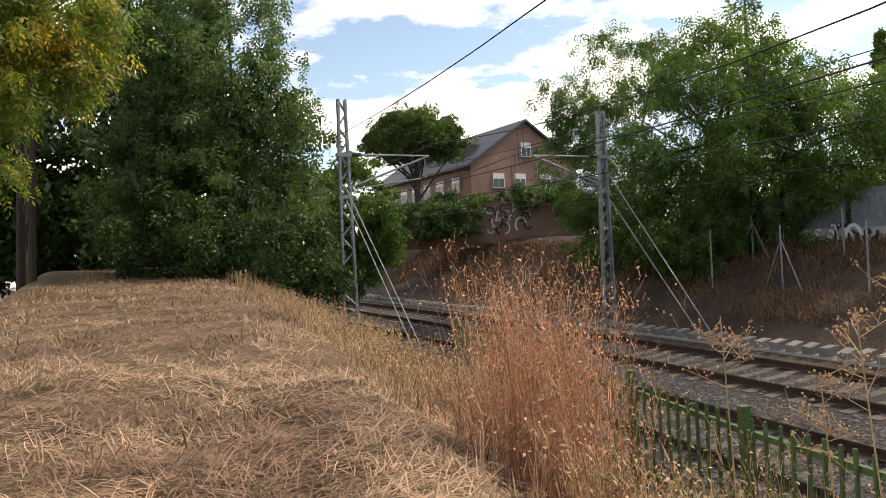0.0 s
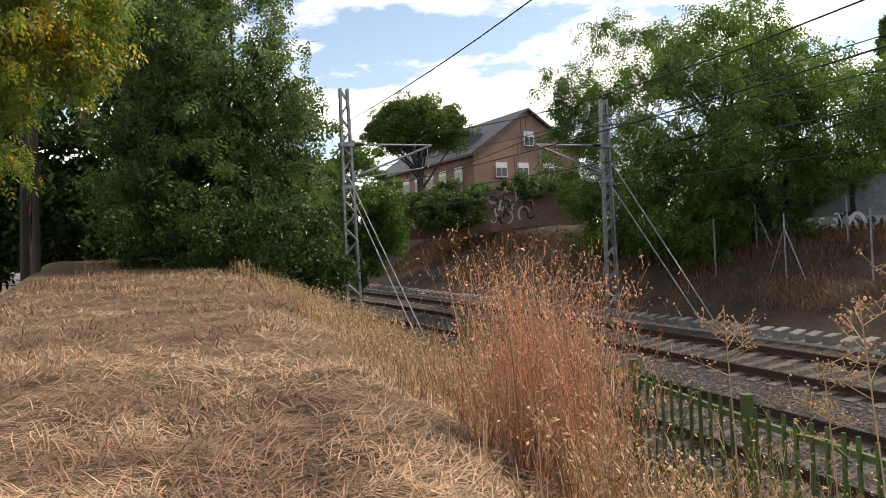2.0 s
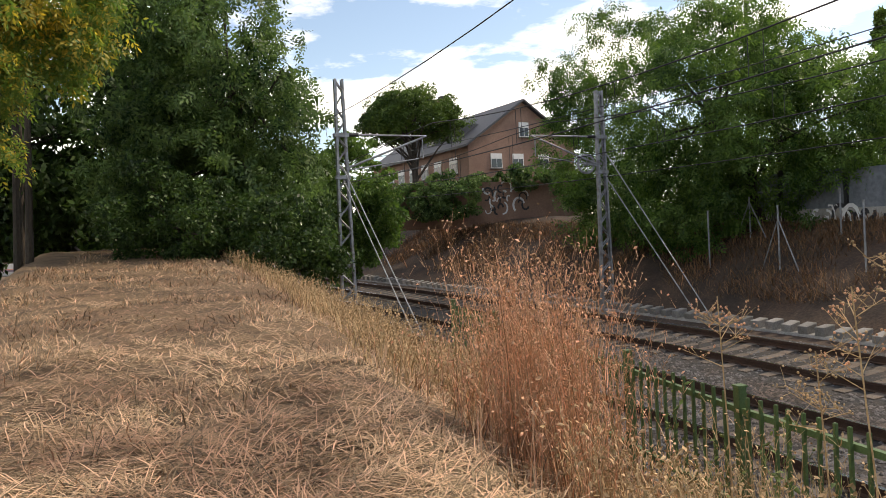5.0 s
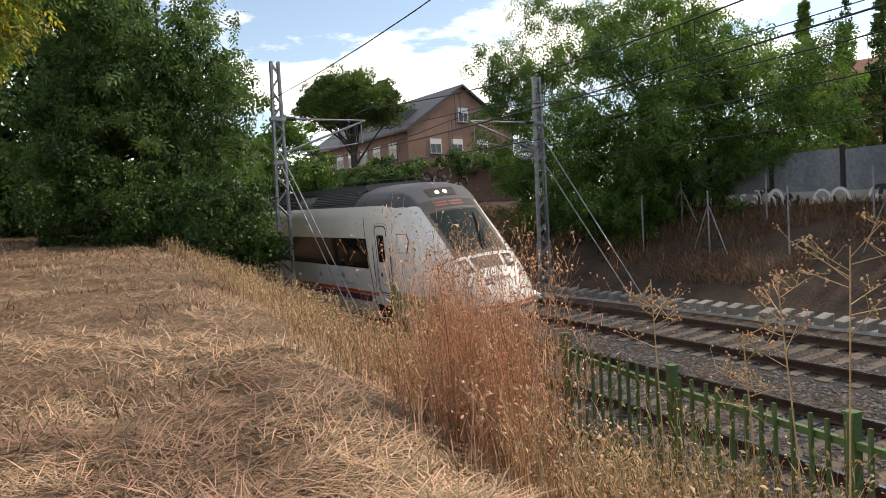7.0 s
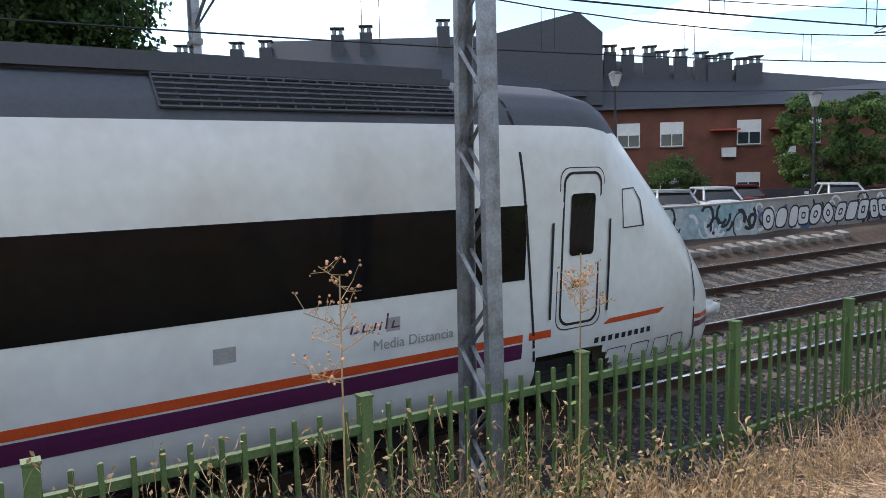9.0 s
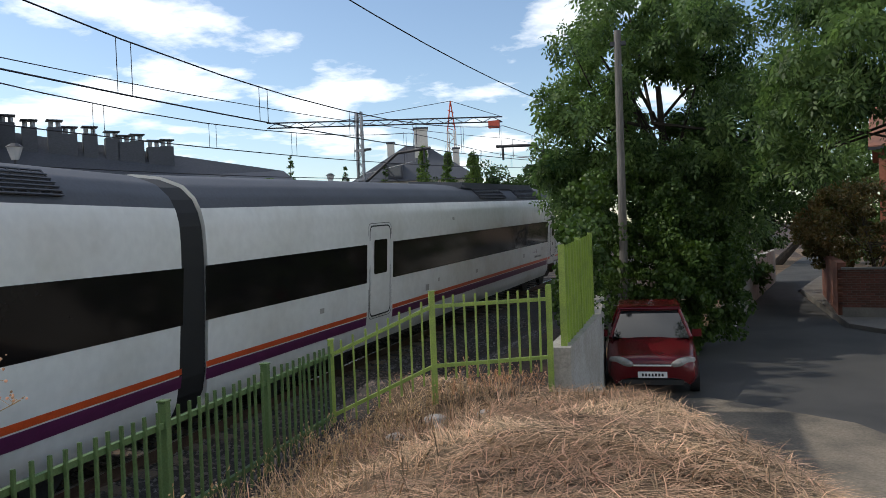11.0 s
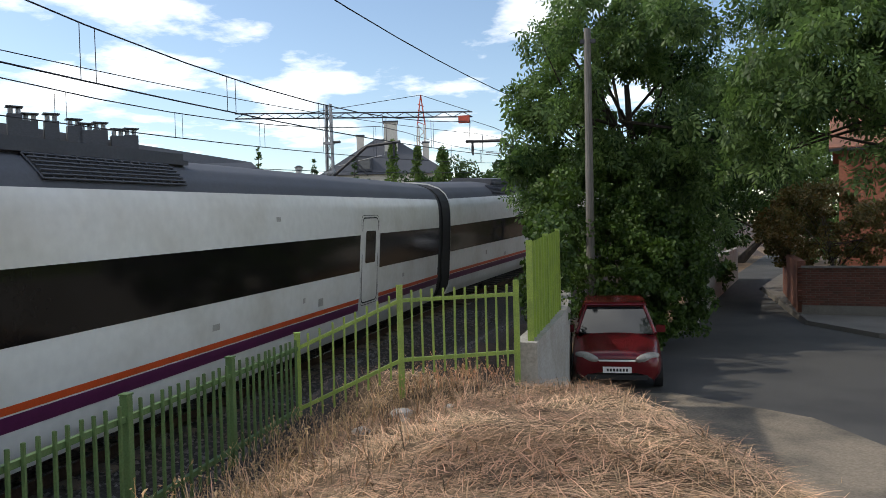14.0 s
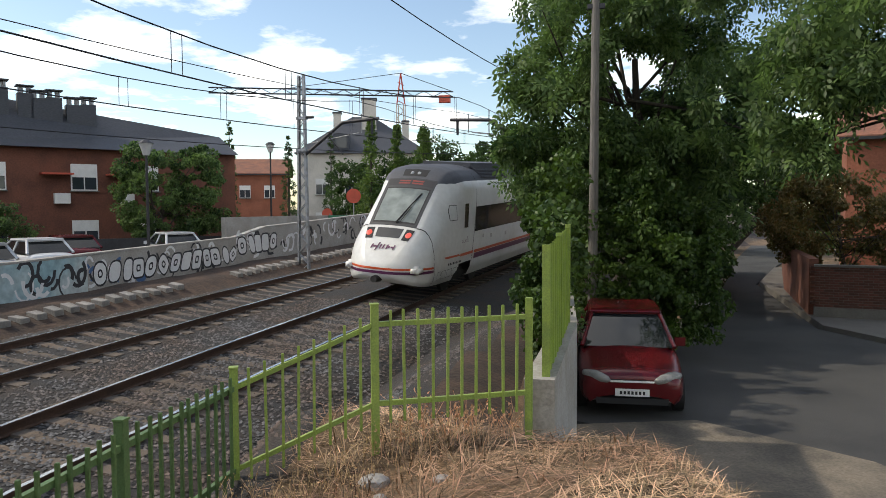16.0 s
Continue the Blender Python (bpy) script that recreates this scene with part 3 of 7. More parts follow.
def strokes(parent, name, s, z, side, size, material, off=0.009):
    """A word mark as plain slanted strokes: none of its letters."""
    for i, (a, b, h) in enumerate(((0.0, 0.05, 0.42), (0.08, 0.2, 0.1), (0.3, 0.5, 0.09), (0.3, 0.35, 0.4), (0.6, 0.65, 0.42), (0.75, 0.8, 0.42), (0.92, 0.97, 0.85), (1.08, 1.28, 0.09), (1.08, 1.13, 0.4))):
        side_quad(parent, name, s - a * size * side, s - b * size * side, z, z + h * size * 0.45, side, material, off, slant=0.012 * -side)


def bogie(parent, s):
    b = boxpart("bogie", -1.15, 1.15, -s - 1.5, -s + 1.5, 0.35, 0.75, "under", parent, "dark grimy bogie")
    for x in (-0.87, 0.87):
        for dy in (-1.25, 1.25):
            w = rodpart("wheel", (x - 0.07, -s + dy, 0.43), (x + 0.07, -s + dy, 0.43), 0.43, "under", b, n=20)
    for x in (-1.12, 1.12):
        boxpart("side_frame", x - 0.08, x + 0.08, -s - 1.55, -s + 1.55, 0.42, 0.62, "under", b, bevel=0.03)


def grille(parent, s0, s1, side):
    """Roof louvres: a dark recess behind a grid of bars."""
    g = skin_patch("vent", s0, s1, 7.55 * side, 9.1 * side, "black", parent, 4, 4, 0.01)
    n = int((s1 - s0) / 0.16)
    bm = bmesh.new()
    for i in range(n + 1):
        s = s0 + (s1 - s0) * i / n
        rod(bm, skin(s, 7.55 * side, 0.03), skin(s, 9.1 * side, 0.03), 0.012, n=4)
    for k in np.linspace(7.55, 9.1, 7):
        rod(bm, skin(s0, k * side, 0.03), skin(s1, k * side, 0.03), 0.014, n=4)
    part("grille", bm, "traingrey", g)


def livery(car, s0, s1, doors, grilles, side, patches, marks):
    """Bands, stripes, doors of one side between s0 (rear) and s1."""
    cuts = sorted(d for d in doors)
    edges = [s0] + [e for d in cuts for e in (d - 0.62, d + 0.62)] + [s1]
    for a, b in zip(edges[::2], edges[1::2]):
        if b - a > 0.3:
            side_quad(car, "window_band", a, b, 1.89, 2.72, side, "trainglass", 0.005, "long black window band")
            side_quad(car, "orange_stripe", a, b, 1.17, 1.26, side, "orange", 0.005)
            side_quad(car, "purple_stripe", a, b, 0.97, 1.15, side, "purple", 0.005)
    for d in cuts:
        door_outline(car, "door", d, 1.12, 3.12, 0.5, side)
    for s, z, w, h in patches:
        side_quad(car, "patch", s, s + w, z, z + h, side, "patch", 0.007)
    for s, z, size in marks:
        strokes(car, "word_mark", s, z, side, size, "purple")
    for s, z, size in marks:
        fc = bpy.data.curves.new("service_name", "FONT")
        fc.body, fc.size, fc.extrude = "Media Distancia", 0.15, 0.002
        fo = new("lettering", fc)
        fc.materials.append(M["patch"])
        fo.parent = car
        x, y, zz = on_side(s + (0.25 if side < 0 else -0.45), z - 0.2, side, 0.01)
        fo.matrix_local = Matrix.Translation((x, y, zz)) @ pose(0, 0, 0, 90, 0, -90 if side < 0 else 90)
    for a, b in grilles:
        grille(car, a, b, side)


def cab(car):
    for side in (1, -1):
        # cab joint, up to the roof's middle
        verts = []
        for i in range(9):
            z = 0.9 + (3.6 - 0.9) * i / 8
            s = -0.66 - 0.33 * i / 8
            verts += [on_side(s, z, side, 0.006), on_side(s + 0.035, z, side, 0.006)]
        for i in range(5):
            k = 7.6 + 3.4 * i / 4
            verts += [skin(-1.0, k * side, 0.01), skin(-0.965, k * side, 0.01)]
        raw("joint", verts, [(2 * i, 2 * i + 1, 2 * i + 3, 2 * i + 2) for i in range(13)], "black", car)
        if side < 0:
            door_outline(car, "cab_door", 0.0, 1.27, 3.07, 0.31, side, glass=(2.1, 2.82))
            for ds in (-0.46, 0.46):
                side_quad(car, "handrail", ds - 0.018, ds + 0.018, 1.38, 2.5, side, "black", 0.02)
            side_quad(car, "lock", -0.14, -0.02, 1.72, 1.82, side, "black", 0.02)
        else:
            raw("side_window", *rounded(0.0, 2.08, 2.86, 0.17, side, 0.008, 0.03), "trainglass", car)
            strokes(car, "word_mark", 0.35, 1.6, side, 0.5, "purple")
            side_quad(car, "orange_stripe", -0.42, 0.42, 1.17, 1.26, side, "orange", 0.005)
        pts = [(0.72, 2.36), (1.18, 2.36), (1.18, 2.68), (1.05, 2.84), (0.72, 2.84)]
        inn = [(0.735, 2.375), (1.165 - 0.02, 2.375), (1.165 - 0.02, 2.67), (1.04, 2.825), (0.735, 2.825)]
        raw("hatch", [on_side(a, z, side, 0.015) for a, z in pts + inn], [(i, (i + 1) % 5, 5 + (i + 1) % 5, 5 + i) for i in range(5)], "black", car)
        side_quad(car, "orange_stripe", -0.75, -0.42, 1.17, 1.26, side, "orange", 0.005)
        side_quad(car, "orange_stripe", 0.42, 1.5, 1.2, 1.265, side, "orange", 0.006, slant=0.06, n=5)
        for a, b in ((0.55, 0.9), (1.0, 1.35), (1.45, 1.75), (1.8, 2.05)):
            ring(car, "skirt_hatch", (a + b) / 2, 0.6, 0.86, (b - a) / 2, 0.012, side, "black", 0.008, 0.03)
        # the fleet number as a plain bar
        for i in range(9):
            side_quad(car, "number_bar", 0.3 + i * 0.12, 0.3 + i * 0.12 + 0.07, 0.98, 1.05, side, "black", 0.008)
        # bumper pod
        bm = bmesh.new()
        cube(bm, -1, 1, -1, 1, -1, 1)
        bmesh.ops.bevel(bm, geom=bm.edges[:], offset=0.5, segments=3, affect="EDGES")
        for v in bm.verts:
            v.co = Vector((v.co.x * 0.15 + 1.08 * side, -2.83 + v.co.y * 0.34, 1.0 + v.co.z * 0.13))
        part("bumper_cover", bm, "trainwhite", car, smooth=True)
        # seam of the nose piece: from the screen's corner back, then down
        verts = []
        for k, q in ((9.0, 2.43), (8.2, 2.38), (7.2, 2.32), (6.2, 2.28), (5.0, 2.27), (3.5, 2.27), (2.0, 2.27), (1.0, 2.27), (0.2, 2.27)):
            verts += [skin(q, k * side, 0.018), skin(q + 0.024, k * side, 0.018)]
        raw("seam", verts, [(2 * i, 2 * i + 1, 2 * i + 3, 2 * i + 2) for i in range(8)], "black", car)
        # headlamp: black box with a round lens and a small one
        l = skin_patch("headlamp", 2.50, 2.80, 8.95 * side, 9.72 * side, "black", car, 4, 4, 0.012, "black square lamp housing")
        bm = bmesh.new()
        c = skin(2.65, 9.3 * side, 0.012)
        bmesh.ops.create_icosphere(bm, subdivisions=3, radius=0.1)
        for v in bm.verts:
            v.co = Vector((v.co.x, v.co.y * 0.8, v.co.z * 0.2 + v.co.y * 0.75)) + c
        part("lens", bm, "lampglass", l, smooth=True)
        skin_patch("lamp_panel", 2.50, 2.76, 9.98 * side, 11 * side, "panelgrey", car, 4, 4, 0.01, "dark grey panel between the lamps")
    for sd in (1, -1):
        skin_patch("windscreen_border", 1.04, 2.43, 9.02 * sd, 11 * sd, "panelgrey", car, 12, 6, 0.008, "dark grey surround of the windscreen")
        skin_patch("seal", 1.33, 2.36, 9.26 * sd, 11 * sd, "black", car, 12, 6, 0.012)
        skin_patch("windscreen", 1.37, 2.32, 9.36 * sd, 11 * sd, "windscreen", car, 12, 6, 0.016, "sloping tinted windscreen")
        skin_patch("destination_display", 1.08, 1.27, 9.2 * sd, 11 * sd, "inkblack", car, 2, 4, 0.014, "black destination display with dim red bars")
        skin_patch("upper_lamp", 0.70, 0.97, 10.15 * sd, 11 * sd, "black", car, 3, 2, 0.014)
        for a in (1.12, 1.19):
            skin_patch("display_bar", a, a + 0.04, 10.1 * sd, 10.97 * sd, "ledred", car, 1, 2, 0.018)
    # the stripes that run level round the nose
    for nm, z0, z1, s0, mt in (("orange_stripe", 1.0, 1.06, 2.3, "orange"), ("purple_stripe", 0.88, 0.96, 2.3, "purple")):
        ss = list(np.linspace(s0, 3.395, 24))
        ring_pts = [(1, v) for v in ss] + [(0.5, 3.405), (0, 3.41), (-0.5, 3.405)] + [(-1, v) for v in ss[::-1]]
        verts = []
        for sd, v in ring_pts:
            q = min(v, 3.395)
            for z in (z0, z1):
                x = half_width(q, min(z, nose_at(q)[0] - 0.01))
                verts.append(((x * sd + 0.008 * (1 if sd > 0 else -1 if sd < 0 else 0)), -v - 0.008, z))
        raw(nm, verts, [(2 * i, 2 * i + 2, 2 * i + 3, 2 * i + 1) for i in range(len(ring_pts) - 1)], mt, car)
    for sd in (-0.12, 0.12):
        bm = bmesh.new()
        c = skin(0.84, 10.6, -0.03); c.x = sd
        bmesh.ops.create_icosphere(bm, subdivisions=2, radius=0.075, matrix=Matrix.Translation(c))
        part("lamp", bm, "lit", car, "lit round lamp")
    bm = bmesh.new()
    a, b, c = skin(2.38, 10.9, 0.05), skin(1.95, 10.4, 0.07), skin(1.5, 9.9, 0.04)
    rod(bm, a, b, 0.022); rod(bm, b, c, 0.018); rod(bm, a + Vector((0.12, 0, 0)), b + Vector((0.06, 0, 0)), 0.012)
    part("wiper", bm, "black", car)
    bm = bmesh.new()
    rod(bm, (0, -3.2, 0.72), (0, -3.55, 0.72), 0.12, 0.10, 10)
    part("coupler", bm, "under", car)
    # word mark on the nose as plain strokes
    for x, w, h, lean in ((0.36, 0.05, 0.13, 0.02), (0.30, 0.07, 0.04, 0.0), (0.18, 0.13, 0.05, 0.0), (0.14, 0.05, 0.13, 0.02), (0.02, 0.05, 0.13, 0.02), (-0.08, 0.05, 0.13, 0.02), (-0.18, 0.05, 0.24, 0.05), (-0.24, 0.09, 0.04, 0.0), (-0.32, 0.12, 0.05, 0.0), (-0.36, 0.05, 0.13, 0.02)):
        verts = []
        for dx, ds in ((-w / 2 + lean, -h / 2), (w / 2 + lean, -h / 2), (w / 2 - lean, h / 2), (-w / 2 - lean, h / 2)):
            q = 3.0 + ds * 0.75
            ww = nose_at(q)[1]
            pt = skin(q, 11 - min(1.0, abs(x + dx) / (0.55 * ww)), 0.014)
            verts.append((x + dx, pt.y - 0.006, pt.z + 0.006))
        raw("word_mark", verts, [(0, 1, 2, 3)], "purple", car)


def end_wall(car, s, side_len=0.25):
    verts, n = [], len(FULL)
    sec = [(x * 0.985, z * 0.99) for x, z in FULL] + [(-x * 0.985, z * 0.99) for x, z in FULL[-2::-1]]
    for q in (-0.32, 0.3):
        verts += [(x, -s - q, z + 0.1 * (z < 0.8)) for x, z in sec]
    m = len(sec)
    faces = [(i, (i + 1) % m, m + (i + 1) % m, m + i) for i in range(m)] + [tuple(range(m))[::-1], tuple(range(m, 2 * m))]
    raw("gangway", verts, faces, "black", car, "black rubber gangway bellows")


def cab_car(name, label):
    car = thing(name, label, "train", "cars of the train")
    shell("shell", -21.15, 3.4, car, True)
    for side in (-1, 1):
        livery(car, -21.2, -0.84, [-15.5], [(-4.6, -1.6), (-8.6, -6.0)], side,
               [(-4.3, 1.5, 0.2, 0.14), (-2.6, 1.55, 0.16, 0.14), (-1.75, 1.62, 0.14, 0.12), (-9.3, 1.45, 0.2, 0.1), (-13.0, 1.35, 0.22, 0.16), (-12.2, 1.5, 0.1, 0.1), (-11.2, 3.1, 0.16, 0.08), (-18.0, 1.5, 0.16, 0.1)],
               [(-3.0, 1.58, 0.42)] if side < 0 else [])
    cab(car)
    bogie(car, -0.9); bogie(car, -17.6)
    boxpart("underframe", -1.1, 1.1, 2.6, 16.0, 0.35, 0.95, "under", car)
    boxpart("roof_unit", -1.0, 1.0, 1.5, 9.2, 3.88, 4.15, "traingrey", car, "dark roof equipment fairing", bevel=0.1)
    end_wall(car, -21.5)
    return car


def middle_car():
    car = thing("middle_car", "white middle railcar with a black window band and grey roof", "train", "cars of the train")
    shell("shell", -24.15, -0.35, car, False)
    for side in (-1, 1):
        livery(car, -24.2, -0.3, [-10.6], [(-20.0, -17.0), (-6.0, -2.5)], side,
               [(-14.5, 1.4, 0.12, 0.14), (-15.6, 1.35, 0.12, 0.14), (-19.0, 1.3, 0.2, 0.12), (-21, 1.5, 0.14, 0.16), (-13.5, 3.2, 0.3, 0.22), (-8.0, 3.2, 0.3, 0.22)], [])
    side_quad(car, "dark_panel", -13.6, -11.25, 1.42, 1.9, -1, "trainglass", 0.006, "black panel below the window band", slant=-0.2)
    bogie(car, -3.6); bogie(car, -20.8)
    end_wall(car, -24.42)
    boxpart("underframe", -1.1, 1.1, 5.6, 18.8, 0.35, 0.95, "under", car)
    boxpart("roof_unit", -0.95, 0.95, 11.0, 19.0, 3.9, 4.2, "traingrey", car, "dark roof equipment fairing", bevel=0.1)
    return car


front_car = cab_car("front_car", "white sloping-nosed railcar with black window band and orange stripe")
mid_car = middle_car()
rear_car = copy_thing(front_car, Matrix())
rear_car.name = "rear_car"
for o in rear_car.children_recursive:
    if o.name.startswith("lens") or (o.name.startswith("lamp") and "panel" not in o.name):
        o.data = o.data.copy()
        o.data.materials[0] = M["taillit" if o.name.startswith("lens") else "taildim"]
        o["label"] = "red tail lamp" if o.name.startswith("lens") else "unlit upper lamp"
for o in rear_car.children_recursive:
    if o.name.startswith("windscreen.") and "sloping" in str(o.get("label")):
        o.data = o.data.copy()
        o.data.materials[0] = M["palescreen"]
tagged(rear_car, "white sloping-nosed rear railcar with red tail lamps")


def on_track(y, turn=0.0):
    """The pose of a point of the near track's middle."""
    return Vector((8.06 + bend(y), y, rail_z(y) + 0.065))


def chord(origin_y, a_y, b_y, flip=False):
    a, b = on_track(a_y), on_track(b_y)
    d = (b - a).normalized()
    turn = math.degrees(math.atan2(-d.x, d.y))
    up = math.degrees(math.asin(d.z))
    o = a + d * ((origin_y - a_y) / max(0.2, abs(d.y)) * (1 if d.y > 0 else -1))
    m = Matrix.Translation(o) @ pose(0, 0, 0, 0, 0, turn) @ pose(0, 0, 0, up) @ pose(0, 0, 0, 0, -CANT)
    return m @ pose(0, 0, 0, 0, 0, 180) if flip else m


def motions():
    times = [i * 0.5 for i in range(33)]
    rows = ([], [], [])
    for t in times:
        y = 0.25 - 12.54 * (t - 8.5) + interp(t, [7.0, 8.2, 9.0, 10.5], [0.0, 0.14, 0.14, 0.0])
        rows[0].append((t, chord(y, y + 0.9, y + 17.6)))
        rows[1].append((t, chord(y + 21.5, y + 25.1, y + 42.3)))
        rows[2].append((t, chord(y + 67.4, y + 49.8, y + 66.5, True)))
    walk(front_car, rows[0])
    walk(mid_car, rows[1])
    walk(rear_car, rows[2])


# ---- fence along the track ----
PICKET = {}


def picket_fence(a, b, material, label):
    """One bay: its post, two rails and upright pickets, from a to b."""
    a, b = Vector(a), Vector(b)
    d = b - a
    run = math.hypot(d.x, d.y)
    turn = math.degrees(math.atan2(-d.x, d.y))
    e = thing("picket_fence", label, "fence", "bays of the green fence", Matrix.Translation(a) @ pose(0, 0, 0, 0, 0, turn))
    post = boxpart("post", -0.035, 0.035, -0.035, 0.035, -0.35, 1.13, material, e, bevel=0.004)
    boxpart("cap", -0.04, 0.04, -0.04, 0.04, 1.13, 1.145, material, post)
    for z in (0.2, 0.93):
        bm = bmesh.new()
        cube(bm, -0.02, 0.02, 0.03, run - 0.03, z, z + 0.045)
        for v in bm.verts:
            v.co.z += d.z * v.co.y / run
        part("rail", bm, material, e)
    if material not in PICKET:
        p = boxpart("picket", -0.0125, 0.0125, -0.0125, 0.0125, 0.05, 1.08, material, e, bevel=0.003)
        PICKET[material] = p.data
    else:
        p = new("picket", PICKET[material]); p.parent = e
    n = int(run / 0.134) - 1
    for i in range(n):
        q = p if i == 0 else new("picket", PICKET[material])
        q.parent = e
        y = run * (i + 1) / (n + 1)
        q.location = (0.033, y + random.uniform(-0.004, 0.004), d.z * y / run + random.uniform(-0.006, 0.006))
        q.rotation_euler = (random.uniform(-0.012, 0.012), random.uniform(-0.008, 0.008), 0)


def fence():
    pts = []
    y = 4.73 + 1.615 * 4
    while y > -8.2:
        pts.append((3.6 + (bend(y) - bend(6) if y > 6 else 0), y, 0.74 + interp(y, [-8, 5, 18], [0, 0, 0.5])))
        y -= 1.615
    pts += [(2.45, -8.66, 1.26), (1.09, -9.23, 1.28)]
    for i in range(len(pts) - 1):
        lime = i >= len(pts) - 3
        picket_fence(pts[i], pts[i + 1], "limepaint" if lime else "greenpaint", "sun-faded yellow-green picket fence at the corner" if lime else "green-painted steel picket fence bay beside the track")
    end = thing("fence_post", "yellow-green steel post at the fence's end", "post", "", pose(*pts[-1]))
    boxpart("shaft", -0.035, 0.035, -0.035, 0.035, -0.35, 1.13, "limepaint", end, bevel=0.004)


fence()


# ---- masts of the overhead line ----
def mast(x, y, z, top, turn, side, label, arms=True, tube="steel", thick=1.0):
    e = thing("catenary_mast", label, "mast", "masts of the overhead line", pose(x, y, z, 0, 0, turn))
    h = top - z
    for dy in (-0.27, 0.27):
        o = 1 if dy > 0 else -1
        prof = [(-0.075, 0.0), (0.075, 0.0), (0.075, -0.075), (0.065, -0.075), (0.065, -0.012), (-0.065, -0.012), (-0.065, -0.075), (-0.075, -0.075)]
        verts = []
        for zz, k in ((-0.5, 1.0), (0.0, 1.0), (h, 0.55)):
            verts += [(dy * k + py * o, px, zz) for px, py in prof]
        faces = [(q * 8 + i, q * 8 + (i + 1) % 8, q * 8 + 8 + (i + 1) % 8, q * 8 + 8 + i) for q in (0, 1) for i in range(8)] + [tuple(range(16, 24))]
        bm = bmesh.new()
        vs = [bm.verts.new(v) for v in verts]
        for f in faces:
            bm.faces.new([vs[i] for i in f])
        bmesh.ops.recalc_face_normals(bm, faces=bm.faces)
        part("chord", bm, "steel", e)
    n = int(h / 0.42)
    for i in range(n):
        z0, z1 = i * h / n, (i + 1) * h / n
        k0, k1 = 0.25 * (1 - 0.45 * z0 / h), 0.25 * (1 - 0.45 * z1 / h)
        s = 1 if i % 2 else -1
        rodpart("brace", (-k0 * s, -0.06, z0), (k1 * s, -0.06, z1), 0.022, "steel", e, n=4)
        rodpart("brace", (-k0 * s, 0.06, z0), (k1 * s, 0.06, z1), 0.022, "steel", e, n=4)
    boxpart("base_plate", -0.25, 0.25, -0.3, 0.3, -0.5, -0.02, "concrete", e, bevel=0.03)
    for zc in (h * 0.62, h * 0.78):
        boxpart("bracket", -0.24, 0.24, -0.1, 0.1, zc, zc + 0.12, "steel", e, bevel=0.01)
    if arms:
        # cantilever over the track: side is +1 towards +x
        if tube == "darksteel":
            rodpart("cantilever_tube", (0.1 * side, 0, h * 0.60), (1.9 * side, 0, h * 0.755), 0.065, tube, e)
            rodpart("cantilever_tube", (1.9 * side, 0, h * 0.755), (3.5 * side, 0, h * 0.765), 0.065, tube, e)
            rodpart("hanger", (3.2 * side, 0, h * 0.765), (3.2 * side, 0, h * 0.69), 0.05, tube, e)
            rodpart("strut", (1.2 * side, 0, h * 0.70), (1.9 * side, 0, h * 0.60), 0.035, tube, e)
        for za, zb, r in () if tube == "darksteel" else ((h * 0.66, h * 0.79, 0.035), (h * 0.79, h * 0.79, 0.028)):
            rodpart("cantilever_tube", (0.1 * side, 0, za), (2.9 * side, 0, zb), r * thick, tube, e)
        rodpart("registration_arm", (0.15 * side, 0, h * 0.655), (2.6 * side, 0, h * 0.70), 0.02, "steel", e)
        rodpart("insulator", (0.12 * side, 0, h * 0.79), (0.55 * side, 0, h * 0.79), 0.06, "darksteel", e, n=10)
        rodpart("drop_bracket", (2.75 * side, 0, h * 0.79), (2.75 * side, 0, h * 0.70), 0.02, "steel", e)
    return e


def guy(a, b):
    e = thing("guy_wire", "taut steel stay wire anchored in the ballast", "stay wire", "stays of the masts")
    rodpart("wire", a, b, 0.018, "steel", e, n=6)


MASTS = [(3.35, 22.9, 0.0, 8.2, 1), (12.75, 23.8, 0.3, 8.1, -1), (5.15, -3.6, -0.2, 9.0, 1), (14.75, -3.77, 0.1, 9.0, -1), (11.72, -30.8, 0.6, 8.65, -1), (2.2, -30.2, 0.6, 8.6, 1)]
for x, y, z, top, s in MASTS:
    turn = -math.degrees(math.atan(-6.954e-3 * y))
    mast(x, y, z, top, turn, s, "galvanised steel lattice mast of the overhead line", arms=True, tube="darksteel" if y < -20 else "steel", thick=1.8 if y < -20 else 1.0)
guy((3.35, 22.9, 5.5), (4.6, 17.5, 0.1)); guy((3.35, 22.9, 5.1), (4.5, 18.2, 0.1))
guy((12.8, 23.7, 6.0), (13.62, 19.0, 0.3)); guy((12.8, 23.7, 5.1), (13.5, 19.5, 0.3))
def wheels():
    e = thing("tension_wheel", "round tensioning wheel hung on the lattice mast", "wheel")
    bm = bmesh.new()
    for r in (0.34, 0.3):
        for i in range(20):
            a, b = 6.2832 * i / 20, 6.2832 * (i + 1) / 20
            rod(bm, (r * math.cos(a), 0, r * math.sin(a)), (r * math.cos(b), 0, r * math.sin(b)), 0.025, n=4)
    for i in range(5):
        a = 6.2832 * i / 5
        rod(bm, (0, 0, 0), (0.3 * math.cos(a), 0, 0.3 * math.sin(a)), 0.018, n=4)
    part("rim", bm, "steel", e)
    boxpart("axle_bracket", -0.05, 0.6, -0.06, 0.06, -0.05, 0.05, "steel", e)
    e.matrix_world = pose(12.15, 23.8, 5.5)


wheels()


